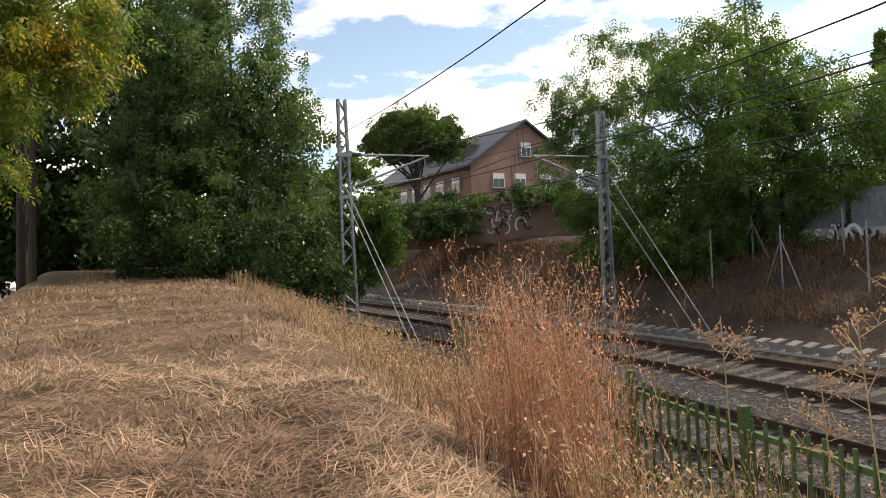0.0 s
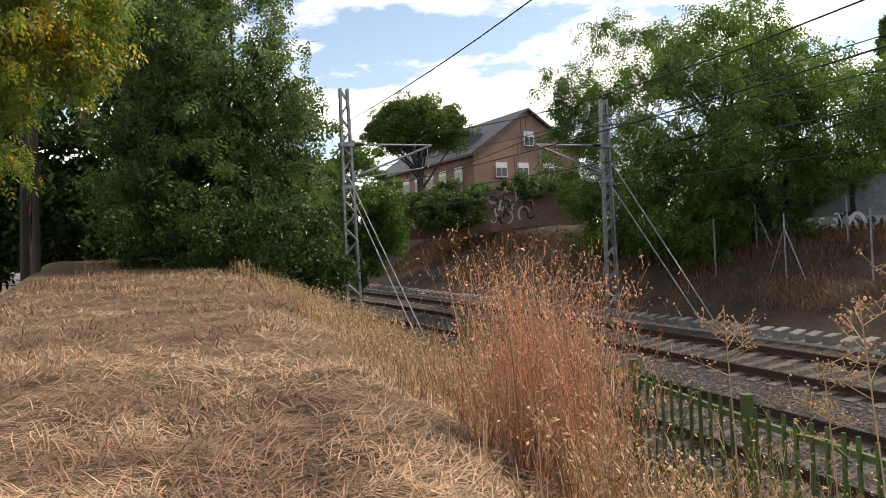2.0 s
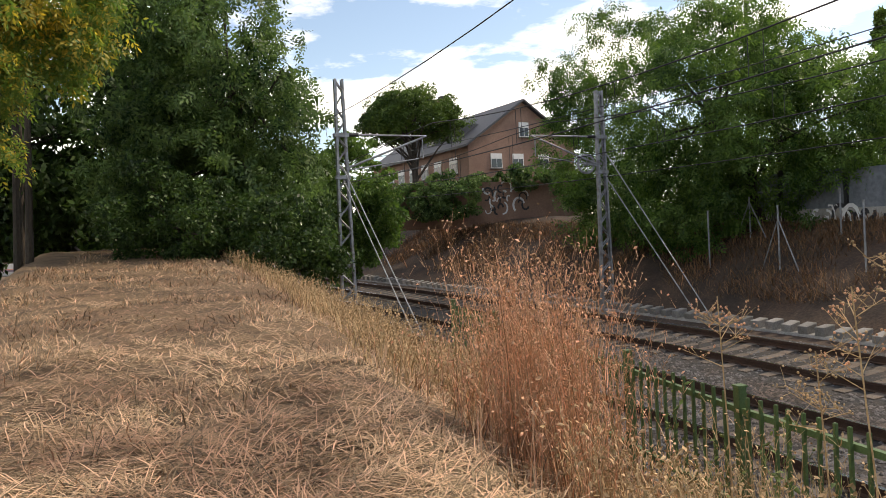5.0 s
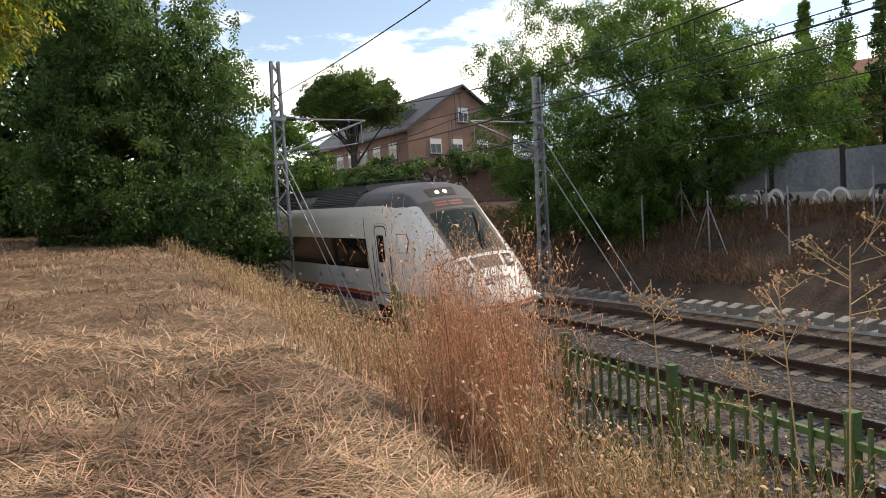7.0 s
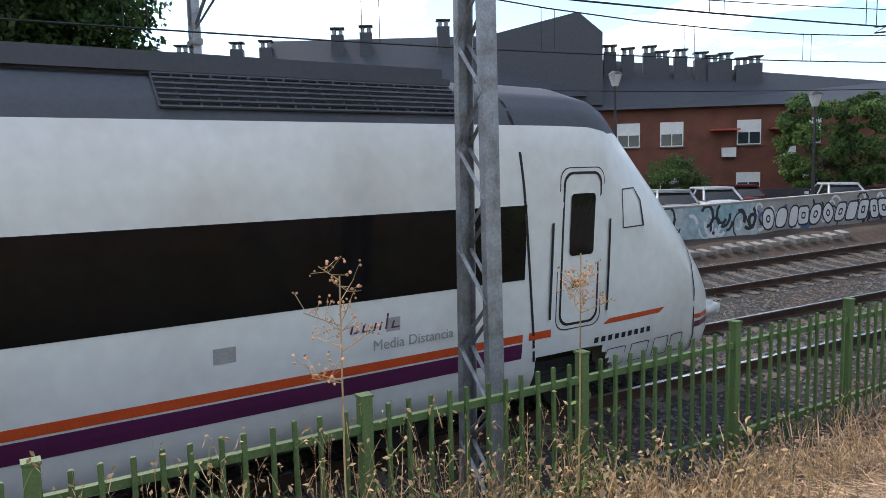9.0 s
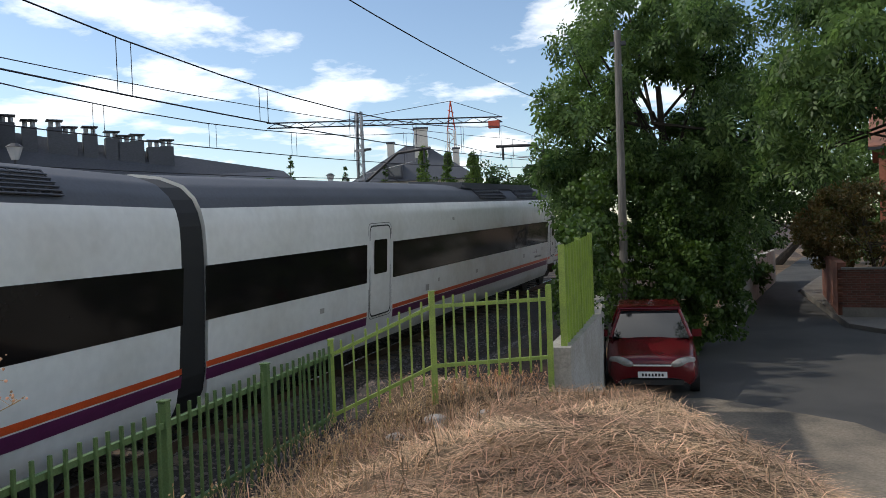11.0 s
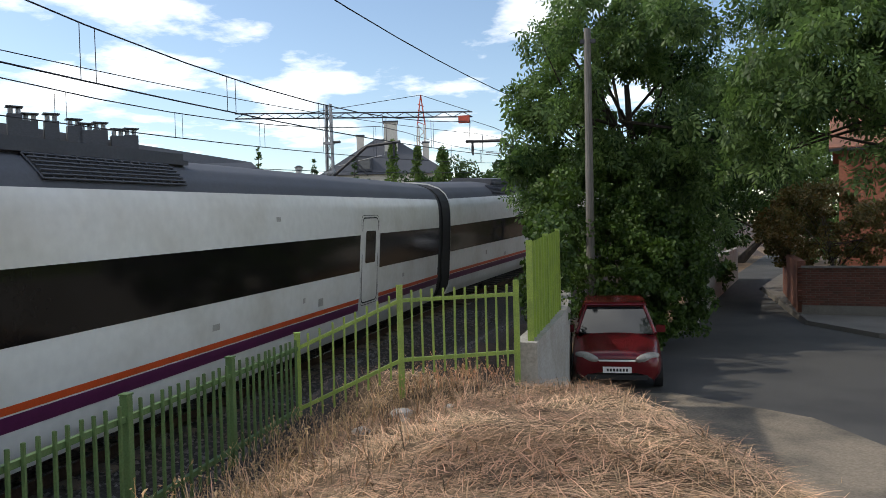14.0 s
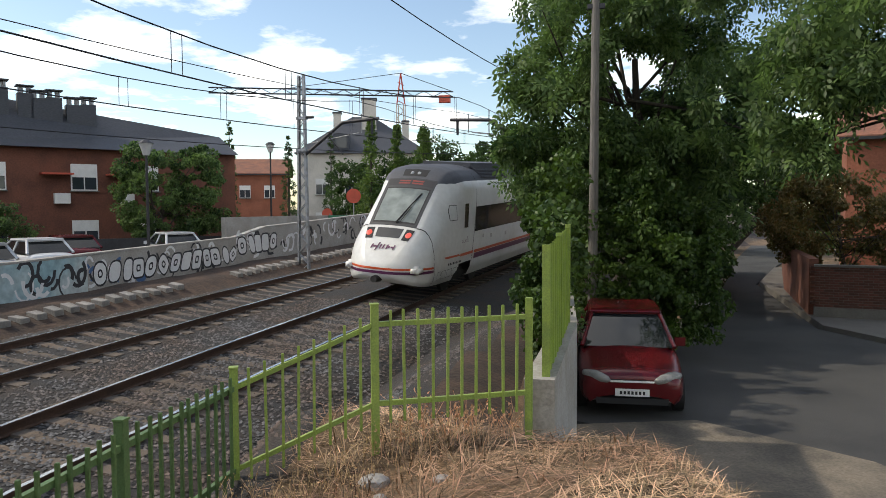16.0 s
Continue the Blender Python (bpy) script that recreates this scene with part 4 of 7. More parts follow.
def wire(u, z, y0=-75, y1=75, r=0.014, sag=0.0, label="black overhead contact wire", posts=(-30.5, -3.76, 23.3)):
    span = sorted(posts)
    bm = bmesh.new()
    pts = []
    for y in np.arange(y0, y1 + 0.1, 2.5):
        dz = 0.0
        if sag:
            k = (y + 3.76) / 27.0
            f = k - math.floor(k)
            dz = -sag * 4 * f * (1 - f)
        pts.append(Vector((u + bend(y), y, rail_z(y) + z + dz)))
    loops = [[bm.verts.new(p + Vector((r * math.cos(1.5708 * i), 0, r * math.sin(1.5708 * i)))) for i in range(4)] for p in pts]
    for a, b in zip(loops, loops[1:]):
        for i in range(4):
            bm.faces.new((a[i], a[(i + 1) % 4], b[(i + 1) % 4], b[i]))
    e = thing("overhead_wire", label, "wire", "wires of the overhead line")
    part("cable", bm, "cable", e)
    return e


for u in (8.06, 12.1):
    wire(u, 5.35)
    w = wire(u, 6.75, sag=0.75, label="sagging black catenary wire over the track")
    y = -57.0
    while y < 48:
        k = (y + 3.76) / 27.0
        f = k - math.floor(k)
        top = 6.75 - 0.75 * 4 * f * (1 - f)
        for d in (0, 0.35):
            rodpart("dropper", (u + bend(y), y + d, rail_z(y) + 5.35), (u + bend(y), y + d, rail_z(y) + top), 0.008, "cable", w, n=4)
        y += 3.9
wire(4.9, 6.85, label="black feeder cable on the mast tops")
wire(14.9, 7.4, label="black feeder cable on the mast tops")
wire(14.9, 4.9, label="black feeder cable on the mast side")

# ---- roads, walls ----
def sheet(name, pts, z, material, label, category, thick=0.3):
    bm = bmesh.new()
    top = [bm.verts.new((x, y, z)) for x, y in pts]
    f = bm.faces.new(top)
    if f.normal.z < 0:
        f.normal_flip()
    r = bmesh.ops.extrude_face_region(bm, geom=[f])
    for v in r["geom"]:
        if isinstance(v, bmesh.types.BMVert):
            v.co.z -= thick
    bmesh.ops.recalc_face_normals(bm, faces=bm.faces)
    return tagged(part(name, bm, material), label, category, kind="structure")


sheet("road", [(-0.2, -13.4), (0.9, -14), (0.9, -17), (-2.2, -24.4), (-7.1, -44), (-14, -70), (-18, -70), (-9.5, -44), (-6.9, -36), (-5.8, -23.8), (-7.0, -21), (-14, -19), (-22, -17), (-22, -5), (-5.2, -4.5), (-3.4, -8.0), (-2.2, -10.2)], -0.09, "asphalt", "worn grey asphalt of the lane with dusty edges", "road")
sheet("pavement", [(-5.9, -23.7), (-7.05, -36), (-9.6, -44), (-10.8, -44), (-8.2, -36), (-6.3, -25.4), (-8.6, -26), (-22, -22), (-22, -17.2), (-14, -19.2), (-7.0, -21.2)], 0.03, "pavement", "raised concrete pavement along the lane", "pavement")
sheet("road_far", [(18.4, -4), (60, -4), (60, -80), (8, -80), (12, -60), (15.2, -40), (17.4, -22)], 0.76, "asphalt", "asphalt of the street beyond the railway wall", "road")
sheet("dusty_verge", [(-0.3, -10.6), (0.8, -11.2), (0.9, -13.6), (-1.2, -14.2), (-3.2, -12.6), (-4.5, -9.2), (-6.5, -6.6), (-5.4, -4.4), (-3.3, -6.6), (-2.0, -8.8)], -0.084, "dirt", "dusty beige verge between the straw mound and the lane", "verge")


def wall_run(name, pts, h, t, material, label, kind="structure", cat="wall", base=None, parent=None):
    """A wall along points (x, y, z)."""
    bm = bmesh.new()
    n = len(pts)
    rows = []
    for i, (x, y, z) in enumerate(pts):
        a = Vector(pts[max(0, i - 1)]); b = Vector(pts[min(n - 1, i + 1)])
        d = (b - a); d.z = 0; d.normalize()
        s = Vector((-d.y, d.x, 0)) * t / 2
        c = Vector((x, y, z))
        rows.append([bm.verts.new(c - s - Vector((0, 0, 0.6))), bm.verts.new(c + s - Vector((0, 0, 0.6))), bm.verts.new(c + s + Vector((0, 0, h))), bm.verts.new(c - s + Vector((0, 0, h)))])
    for a, b in zip(rows, rows[1:]):
        for i in range(4):
            bm.faces.new((a[i], a[(i + 1) % 4], b[(i + 1) % 4], b[i]))
    bm.faces.new(rows[0]); bm.faces.new(rows[-1][::-1])
    bmesh.ops.recalc_face_normals(bm, faces=bm.faces)
    ob = part(name, bm, material, parent)
    if parent is None:
        tagged(ob, label, cat, kind=kind)
    return ob


def along(u, y0, y1, step, z):
    return [(u + bend(y), y, z(y) if callable(z) else z) for y in np.arange(y0, y1 + 0.01 * (1 if step > 0 else -1), step)]


def scrawl(parent, name, pts_fn, n, seed, mats, s_range, z_range):
    """Graffiti as unreadable broad strokes lying on a wall."""
    rng = random.Random(seed)
    for m in mats:
        bm = bmesh.new()
        for i in range(n):
            s = rng.uniform(*s_range); z = rng.uniform(z_range[0], z_range[1])
            w, a0, r = rng.uniform(0.03, 0.07), rng.uniform(0, 6.28), rng.uniform(0.12, 0.42)
            span = rng.uniform(1.5, 4.5)
            prev = None
            for j in range(9):
                a = a0 + span * j / 8
                ss, zz = s + r * math.cos(a) * 0.8, z + r * math.sin(a) * 1.1
                zz = min(z_range[1] + 0.25, max(z_range[0] - 0.2, zz))
                p0, p1 = pts_fn(ss - w * math.cos(a), zz - w * math.sin(a)), pts_fn(ss + w * math.cos(a), zz + w * math.sin(a))
                cur = (bm.verts.new(p0), bm.verts.new(p1))
                if prev:
                    bm.faces.new((prev[0], prev[1], cur[1], cur[0]))
                prev = cur
        part(name, bm, m, parent)


gw = tagged(wall_run("graffiti_wall", along(17.35, -62, -8, 2.0, lambda y: rail_z(y) + 0.42 if y < -30 else 0.6 + 0.3 * (abs(y) > 20) * (abs(y) - 20) / 10), 1.2, 0.25, "concrete", ""), "low concrete wall covered with unreadable graffiti", "wall", kind="structure")
gz = lambda y: rail_z(y) + 0.42 if y < -30 else 0.6 + 0.3 * (abs(y) > 20) * (abs(y) - 20) / 10
scrawl(gw, "graffiti_stroke", lambda s, z: (17.35 + bend(-s) - 0.14, -s, gz(-s) + z), 90, 4, ["inkblack", "inkwhite"], (9, 48), (0.25, 0.95))
scrawl(gw, "graffiti_stroke", lambda s, z: (17.35 + bend(-s) - 0.137, -s, gz(-s) + z), 40, 9, ["inkblue"], (15, 26), (0.25, 0.95))
def bubble_row(parent, place, s0, s1, z0, z1, seed):
    """Tall rounded outlined shapes in a row, none of them a letter."""
    rng = random.Random(seed)
    s = s0
    while s < s1:
        w, h = rng.uniform(0.35, 0.6), rng.uniform(0.8, 1.0) * (z1 - z0)
        zc, tilt, p, gap = (z0 + z1) / 2, rng.uniform(-0.35, 0.35), rng.uniform(1.2, 5.0), rng.random() < 0.45
        for nm, material, k0, k1, lift in (("graffiti_fill", "inkwhite", 0.0, 0.92, 0.0), ("graffiti_outline", "inkblack", 0.84, 1.0, 0.004), ("graffiti_outline", "inkblack", 0.18, 0.34, 0.004))[:3 if gap else 2]:
            verts, n = [], 20
            for k in (k0, k1):
                for i in range(n):
                    a = 6.2832 * i / n
                    cx, cz = math.cos(a), math.sin(a)
                    x = math.copysign(abs(cx) ** (2 / p), cx) * w * k * 0.55
                    z = math.copysign(abs(cz) ** (2 / p), cz) * h * 0.5 * k
                    verts.append(place(s + x + tilt * z, zc + z, lift))
            raw(nm, verts, [(i, (i + 1) % n, n + (i + 1) % n, n + i) for i in range(n)], material, parent)
        s += w * 1.12


bubble_row(gw, lambda s, z, lift: (17.35 + bend(-s) - 0.142 - lift, -s, gz(-s) + z), 23.0, 33.0, 0.15, 1.0, 6)
bubble_row(gw, lambda s, z, lift: (17.35 + bend(-s) - 0.142 - lift, -s, gz(-s) + z), 9.0, 13.5, 0.25, 0.9, 8)
pn = wall_run("blue_panel", along(17.35 - 0.131, -22.5, -14.5, 1.0, lambda y: gz(y) + 0.62), 0.56, 0.012, "bluegraf", "", parent=gw)
wall_run("coping", along(17.35, -62, -8, 2.0, lambda y: gz(y) + 1.204 + 0.6), -0.55, 0.3, "concrete", "", parent=gw)

# the wall on the bank: stone below, grey sheets above
bw = tagged(wall_run("bank_wall", along(21.4, 1, 28, 2.0, lambda y: interp(y, [0, 17, 60], [2.3, 2.65, 3.7])), 0.75, 0.4, "concrete", ""), "low rubble retaining wall with spray-painted marks", "wall", kind="structure")
for y in np.arange(2, 27, 2.6):
    z = interp(y, [0, 17, 60], [2.3, 2.65, 3.7])
    wall_run("sheet_panel", along(21.4, y, y + 2.5, 2.5, lambda q: z + 0.754 + 0.6), 0.75, 0.05, "greywall", "", parent=bw)
    boxpart("panel_post", 21.4 + bend(y) - 0.07, 21.4 + bend(y) + 0.07, y - 0.06, y + 0.06, z + 0.7, z + 2.2, "darksteel", bw)
bz = lambda y: interp(y, [0, 17, 60], [2.3, 2.65, 3.7])
scrawl(bw, "spray_mark", lambda s, z: (21.4 + bend(s) - 0.215, s, bz(s) + z), 60, 2, ["inkblack", "inkwhite"], (8, 24), (0.05, 0.6))
gw2 = wall_run("ivy_wall", [(7.2, 44.5, 4.3), (12.0, 43.4, 4.3), (17.6, 41.6, 4.1), (20.5, 40.2, 4.1)], 2.2, 0.4, "pinkwall", "pale garden wall on the bank overgrown with ivy")
scrawl(gw2, "spray_mark", lambda s, z: (14.2 + s * 0.95, 42.45 - s * 0.30, 4.3 + z), 14, 8, ["inkblack", "inkwhite"], (0.5, 3.0), (0.3, 1.8))

# ---- south corner: wall, green sheet gate, pole ----
wall_run("retaining_wall", [(1.0, -9.35, 0.3), (0.8, -13.0, 0.3), (0.9, -17, 0.3)], 1.3, 0.3, "concrete", "rough concrete retaining wall beside the parked car")
pan = thing("sheet_panel", "yellow-green ribbed steel sheet panel on the retaining wall", "panel")
bm = bmesh.new()
n = 44
vv = []
for i in range(n + 1):
    k = i / n
    off = 0.018 * (1 if (i // 2) % 2 else -1)
    vv.append((bm.verts.new((0.93 - 0.15 * k + off, -9.5 - 3.5 * k, 1.6)), bm.verts.new((0.93 - 0.15 * k + off, -9.5 - 3.5 * k, 2.87 + 0.12 * k))))
for a, b in zip(vv, vv[1:]):
    bm.faces.new((a[0], b[0], b[1], a[1]))
bmesh.ops.solidify(bm, geom=bm.faces[:], thickness=0.01)
part("sheet", bm, "limepaint", pan)
for k in (0, 0.5, 1):
    boxpart("upright", 0.93 - 0.15 * k - 0.03, 0.93 - 0.15 * k + 0.05, -9.5 - 3.5 * k - 0.03, -9.5 - 3.5 * k + 0.03, 1.55, 2.9 + 0.12 * k, "limepaint", pan)
tp = thing("utility_pole", "weathered wooden utility pole standing in the foliage", "pole")
rodpart("shaft", (0.34, -18.95, -0.2), (0.3, -18.95, 7.97), 0.115, "wood", tp, r1=0.085, n=12)
boxpart("crossarm", 0.1, 0.48, -19.0, -18.9, 7.6, 7.7, "darksteel", tp)


def brick_wall(name, a, b, z0, h, t, label):
    """Courses of separate bricks with recessed joints on a core."""
    a, b = Vector(a), Vector(b)
    d = b - a
    L = d.length
    turn = math.degrees(math.atan2(d.y, d.x))
    m = Matrix.Translation((a.x, a.y, z0)) @ pose(0, 0, 0, 0, 0, turn)
    core = boxpart(name, 0, L, -t / 2 + 0.012, t / 2 - 0.012, -0.3, h, "mortar", None, m=m)
    tagged(core, label, "wall", kind="structure")
    base = boxpart("plinth", -0.02, L + 0.02, -t / 2 - 0.03, t / 2 + 0.03, -0.3, 0.32, "pavement", core, m=m)
    bm = bmesh.new()
    cube(bm, 0, 0.235, -t / 2, t / 2, 0, 0.062)
    bmesh.ops.bevel(bm, geom=[e for e in bm.edges], offset=0.004, segments=1, affect="EDGES")
    me = bpy.data.meshes.new("brick"); bm.to_mesh(me); bm.free()
    me.materials.append(M["brick"])
    z, row = 0.33, 0
    while z < h - 0.05:
        x = -0.12 * (row % 2)
        while x < L - 0.1:
            o = new("brick", me); o.parent = core
            o.matrix_world = m @ pose(x + random.uniform(-0.003, 0.003), random.uniform(-0.004, 0.004), z)
            x += 0.248
        z += 0.0745
        row += 1
    boxpart("coping", -0.03, L + 0.03, -t / 2 - 0.04, t / 2 + 0.04, h, h + 0.06, "pavement", core, m=m)
    return core


# ---- houses ----
def window(parent, m, x, z, w, h, shutter=0.35, ac=False, awn=False):
    wd = boxpart("window", x - w / 2 - 0.06, x + w / 2 + 0.06, -0.06, 0.03, z - 0.06, z + h + 0.06, "whitepaint", parent, m=m)
    boxpart("pane", x - w / 2, x - 0.03, -0.075, -0.05, z, z + h * (1 - shutter), "glass", wd, m=m)
    boxpart("pane", x + 0.03, x + w / 2, -0.075, -0.05, z, z + h * (1 - shutter), "glass", wd, m=m)
    boxpart("sill", x - w / 2 - 0.12, x + w / 2 + 0.12, -0.16, 0.02, z - 0.12, z - 0.065, "pavement", wd, m=m)
    return wd


def gable_house(name, m, L, W, eave, ridge, wall, roof, label, wins=(), chims=(), over=0.35, gable_wins=()):
    """x along the ridge, y depth; the side at y=0 faces the viewer of m's -y."""
    e = thing(name, label, "house", "houses round the railway")
    bm = bmesh.new()
    v = [bm.verts.new(m @ Vector(c)) for c in ((0, 0, -1), (L, 0, -1), (L, W, -1), (0, W, -1), (0, 0, eave), (L, 0, eave), (L, W, eave), (0, W, eave), (0, W / 2, ridge), (L, W / 2, ridge))]
    for f in ((0, 1, 5, 4), (2, 3, 7, 6), (1, 2, 6, 9, 5), (3, 0, 4, 8, 7)):
        bm.faces.new([v[i] for i in f])
    bmesh.ops.recalc_face_normals(bm, faces=bm.faces)
    part("wall", bm, wall, e)
    k = (ridge - eave) / (W / 2)
    for sgn in (0, 1):
        bm = bmesh.new()
        y0, y1 = (-over, W / 2) if sgn == 0 else (W + over, W / 2)
        z0 = eave - over * k
        c = [(-over, y0, z0), (L + over, y0, z0), (L + over, y1, ridge + 0.02), (-over, y1, ridge + 0.02)]
        lo = [bm.verts.new(m @ Vector(q)) for q in c]
        hi = [bm.verts.new(m @ (Vector(q) + Vector((0, 0, 0.16)))) for q in c]
        bm.faces.new(lo[::-1]); bm.faces.new(hi)
        for i in range(4):
            bm.faces.new((lo[i], lo[(i + 1) % 4], hi[(i + 1) % 4], hi[i]))
        bmesh.ops.recalc_face_normals(bm, faces=bm.faces)
        part("roof", bm, roof, e)
    boxpart("gutter", -over, L + over, -over - 0.1, -over, eave - over * k - 0.02, eave - over * k + 0.1, "darksteel", e, m=m)
    for w in wins:
        window(e, m, *w)
    for end, y, z, w, h in gable_wins:
        mm = m @ (pose(L, y, 0, 0, 0, 90) if end else pose(0, y, 0, 0, 0, -90))
        window(e, mm, 0, z, w, h)
    for x, y, z0, z1, w in chims:
        c = boxpart("chimney", x - w / 2, x + w / 2, y - w / 2, y + w / 2, z0, z1, wall, e, m=m)
        boxpart("cap", x - w / 2 - 0.06, x + w / 2 + 0.06, y - w / 2 - 0.06, y + w / 2 + 0.06, z1, z1 + 0.1, "slate", c, m=m)
        boxpart("pot", x - w / 4, x + w / 4, y - w / 4, y + w / 4, z1 + 0.1, z1 + 0.35, "darksteel", c, m=m)
    return e


def facing(a, b):
    """x runs from a to b along the front."""
    a, b = Vector(a), Vector(b)
    d = b - a
    return Matrix.Translation(a) @ pose(0, 0, 0, 0, 0, math.degrees(math.atan2(d.y, d.x)))


# brown house behind the pine: its gable end faces the railway to the right
m = facing((11.8, 62.5, 0), (15.4, 47.1, 0))
h1 = gable_house("brown_house", m, 15.8, 9.0, 9.4, 12.4, "pinkwall", "slate", "long brown brick house with a dark slate roof and dormers",
            wins=[(x, 7.6, 0.95, 1.0) for x in (3.5, 5.5, 7.5, 9.5, 11.5, 13.8)], chims=[(6.6, 4.0, 11.4, 13.2, 0.8), (9.0, 2.0, 10.4, 13.6, 0.9)],
            gable_wins=[(True, 2.2, 7.8, 0.8, 0.9), (True, 4.0, 7.8, 0.8, 0.9), (True, 6.2, 7.8, 0.8, 0.9), (True, 4.6, 10.0, 0.7, 0.9)])
for x in (6.0, 9.5, 13.0):
    d = boxpart("dormer", x - 0.6, x + 0.6, 0.7, 2.6, 9.9, 11.1, "slate", h1, m=m)
    boxpart("pane", x - 0.4, x + 0.4, 0.67, 0.7, 10.1, 11.0, "glass", d, m=m)

# red brick houses behind the far wall
gable_house("red_house", facing((38.2, 34.5, 3), (42.8, 27.6, 3)), 8.3, 9.0, 6.6, 9.0, "orangewall", "tile", "red brick house with a clay tile roof", wins=[(5.9, 4.4, 1.3, 1.4), (2.2, 4.4, 1.2, 1.3), (5.9, 1.2, 1.3, 1.4)], chims=[(7.6, 2.0, 7.0, 9.2, 0.7)])
gable_house("red_house", facing((40.4, 26.0, 3), (44.4, 18.4, 3)), 8.6, 8.0, 6.2, 7.9, "orangewall", "tile", "red brick house with a clay tile roof", wins=[(6.2, 3.6, 0.9, 1.3), (3.0, 3.6, 0.9, 1.3)], chims=[(5.2, 3.0, 7.0, 8.6, 0.6)])
# the gable of the pink house turned to the railway
mp_ = facing((27.9, 12.2, 2.5), (30.2, 3.2, 2.5))
pk = thing("pink_house", "pink brick house gable with a wide shuttered window", "house", "houses round the railway")
bm = bmesh.new()
c = [(0, 0, -1), (9.3, 0, -1), (9.3, 0, 4.7), (4.65, 0, 7.7), (0, 0, 4.7)]
fa = [bm.verts.new(mp_ @ Vector(q)) for q in c]; fb = [bm.verts.new(mp_ @ (Vector(q) + Vector((0, 9, 0)))) for q in c]
bm.faces.new(fa); bm.faces.new(fb[::-1])
for i in range(5):
    bm.faces.new((fa[i], fb[i], fb[(i + 1) % 5], fa[(i + 1) % 5]))
bmesh.ops.recalc_face_normals(bm, faces=bm.faces)
part("wall", bm, "pinkwall", pk)
for s in (0, 1):
    bm = bmesh.new()
    e0, e1 = ((-0.5, 4.38) if s == 0 else (9.8, 4.38)), (4.65, 7.7)
    q = [(e0[0], -0.5, e0[1]), (e1[0], -0.5, e1[1]), (e1[0], 9.3, e1[1]), (e0[0], 9.3, e0[1])]
    lo = [bm.verts.new(mp_ @ (Vector(p) + Vector((0, 0, 0.03)))) for p in q]; hi = [bm.verts.new(mp_ @ (Vector(p) + Vector((0, 0, 0.22)))) for p in q]
    bm.faces.new(lo); bm.faces.new(hi)
    for i in range(4):
        bm.faces.new((lo[i], lo[(i + 1) % 4], hi[(i + 1) % 4], hi[i]))
    bmesh.ops.recalc_face_normals(bm, faces=bm.faces)
    part("roof", bm, "tile", pk)
window(pk, mp_, 3.6, 3.0, 1.5, 1.9, 0.75); window(pk, mp_, 3.6, -0.2, 1.5, 1.5, 0.4)
boxpart("pale_panel", 1.5, 2.3, -0.03, 0.02, 3.3, 4.9, "render", pk, m=mp_)


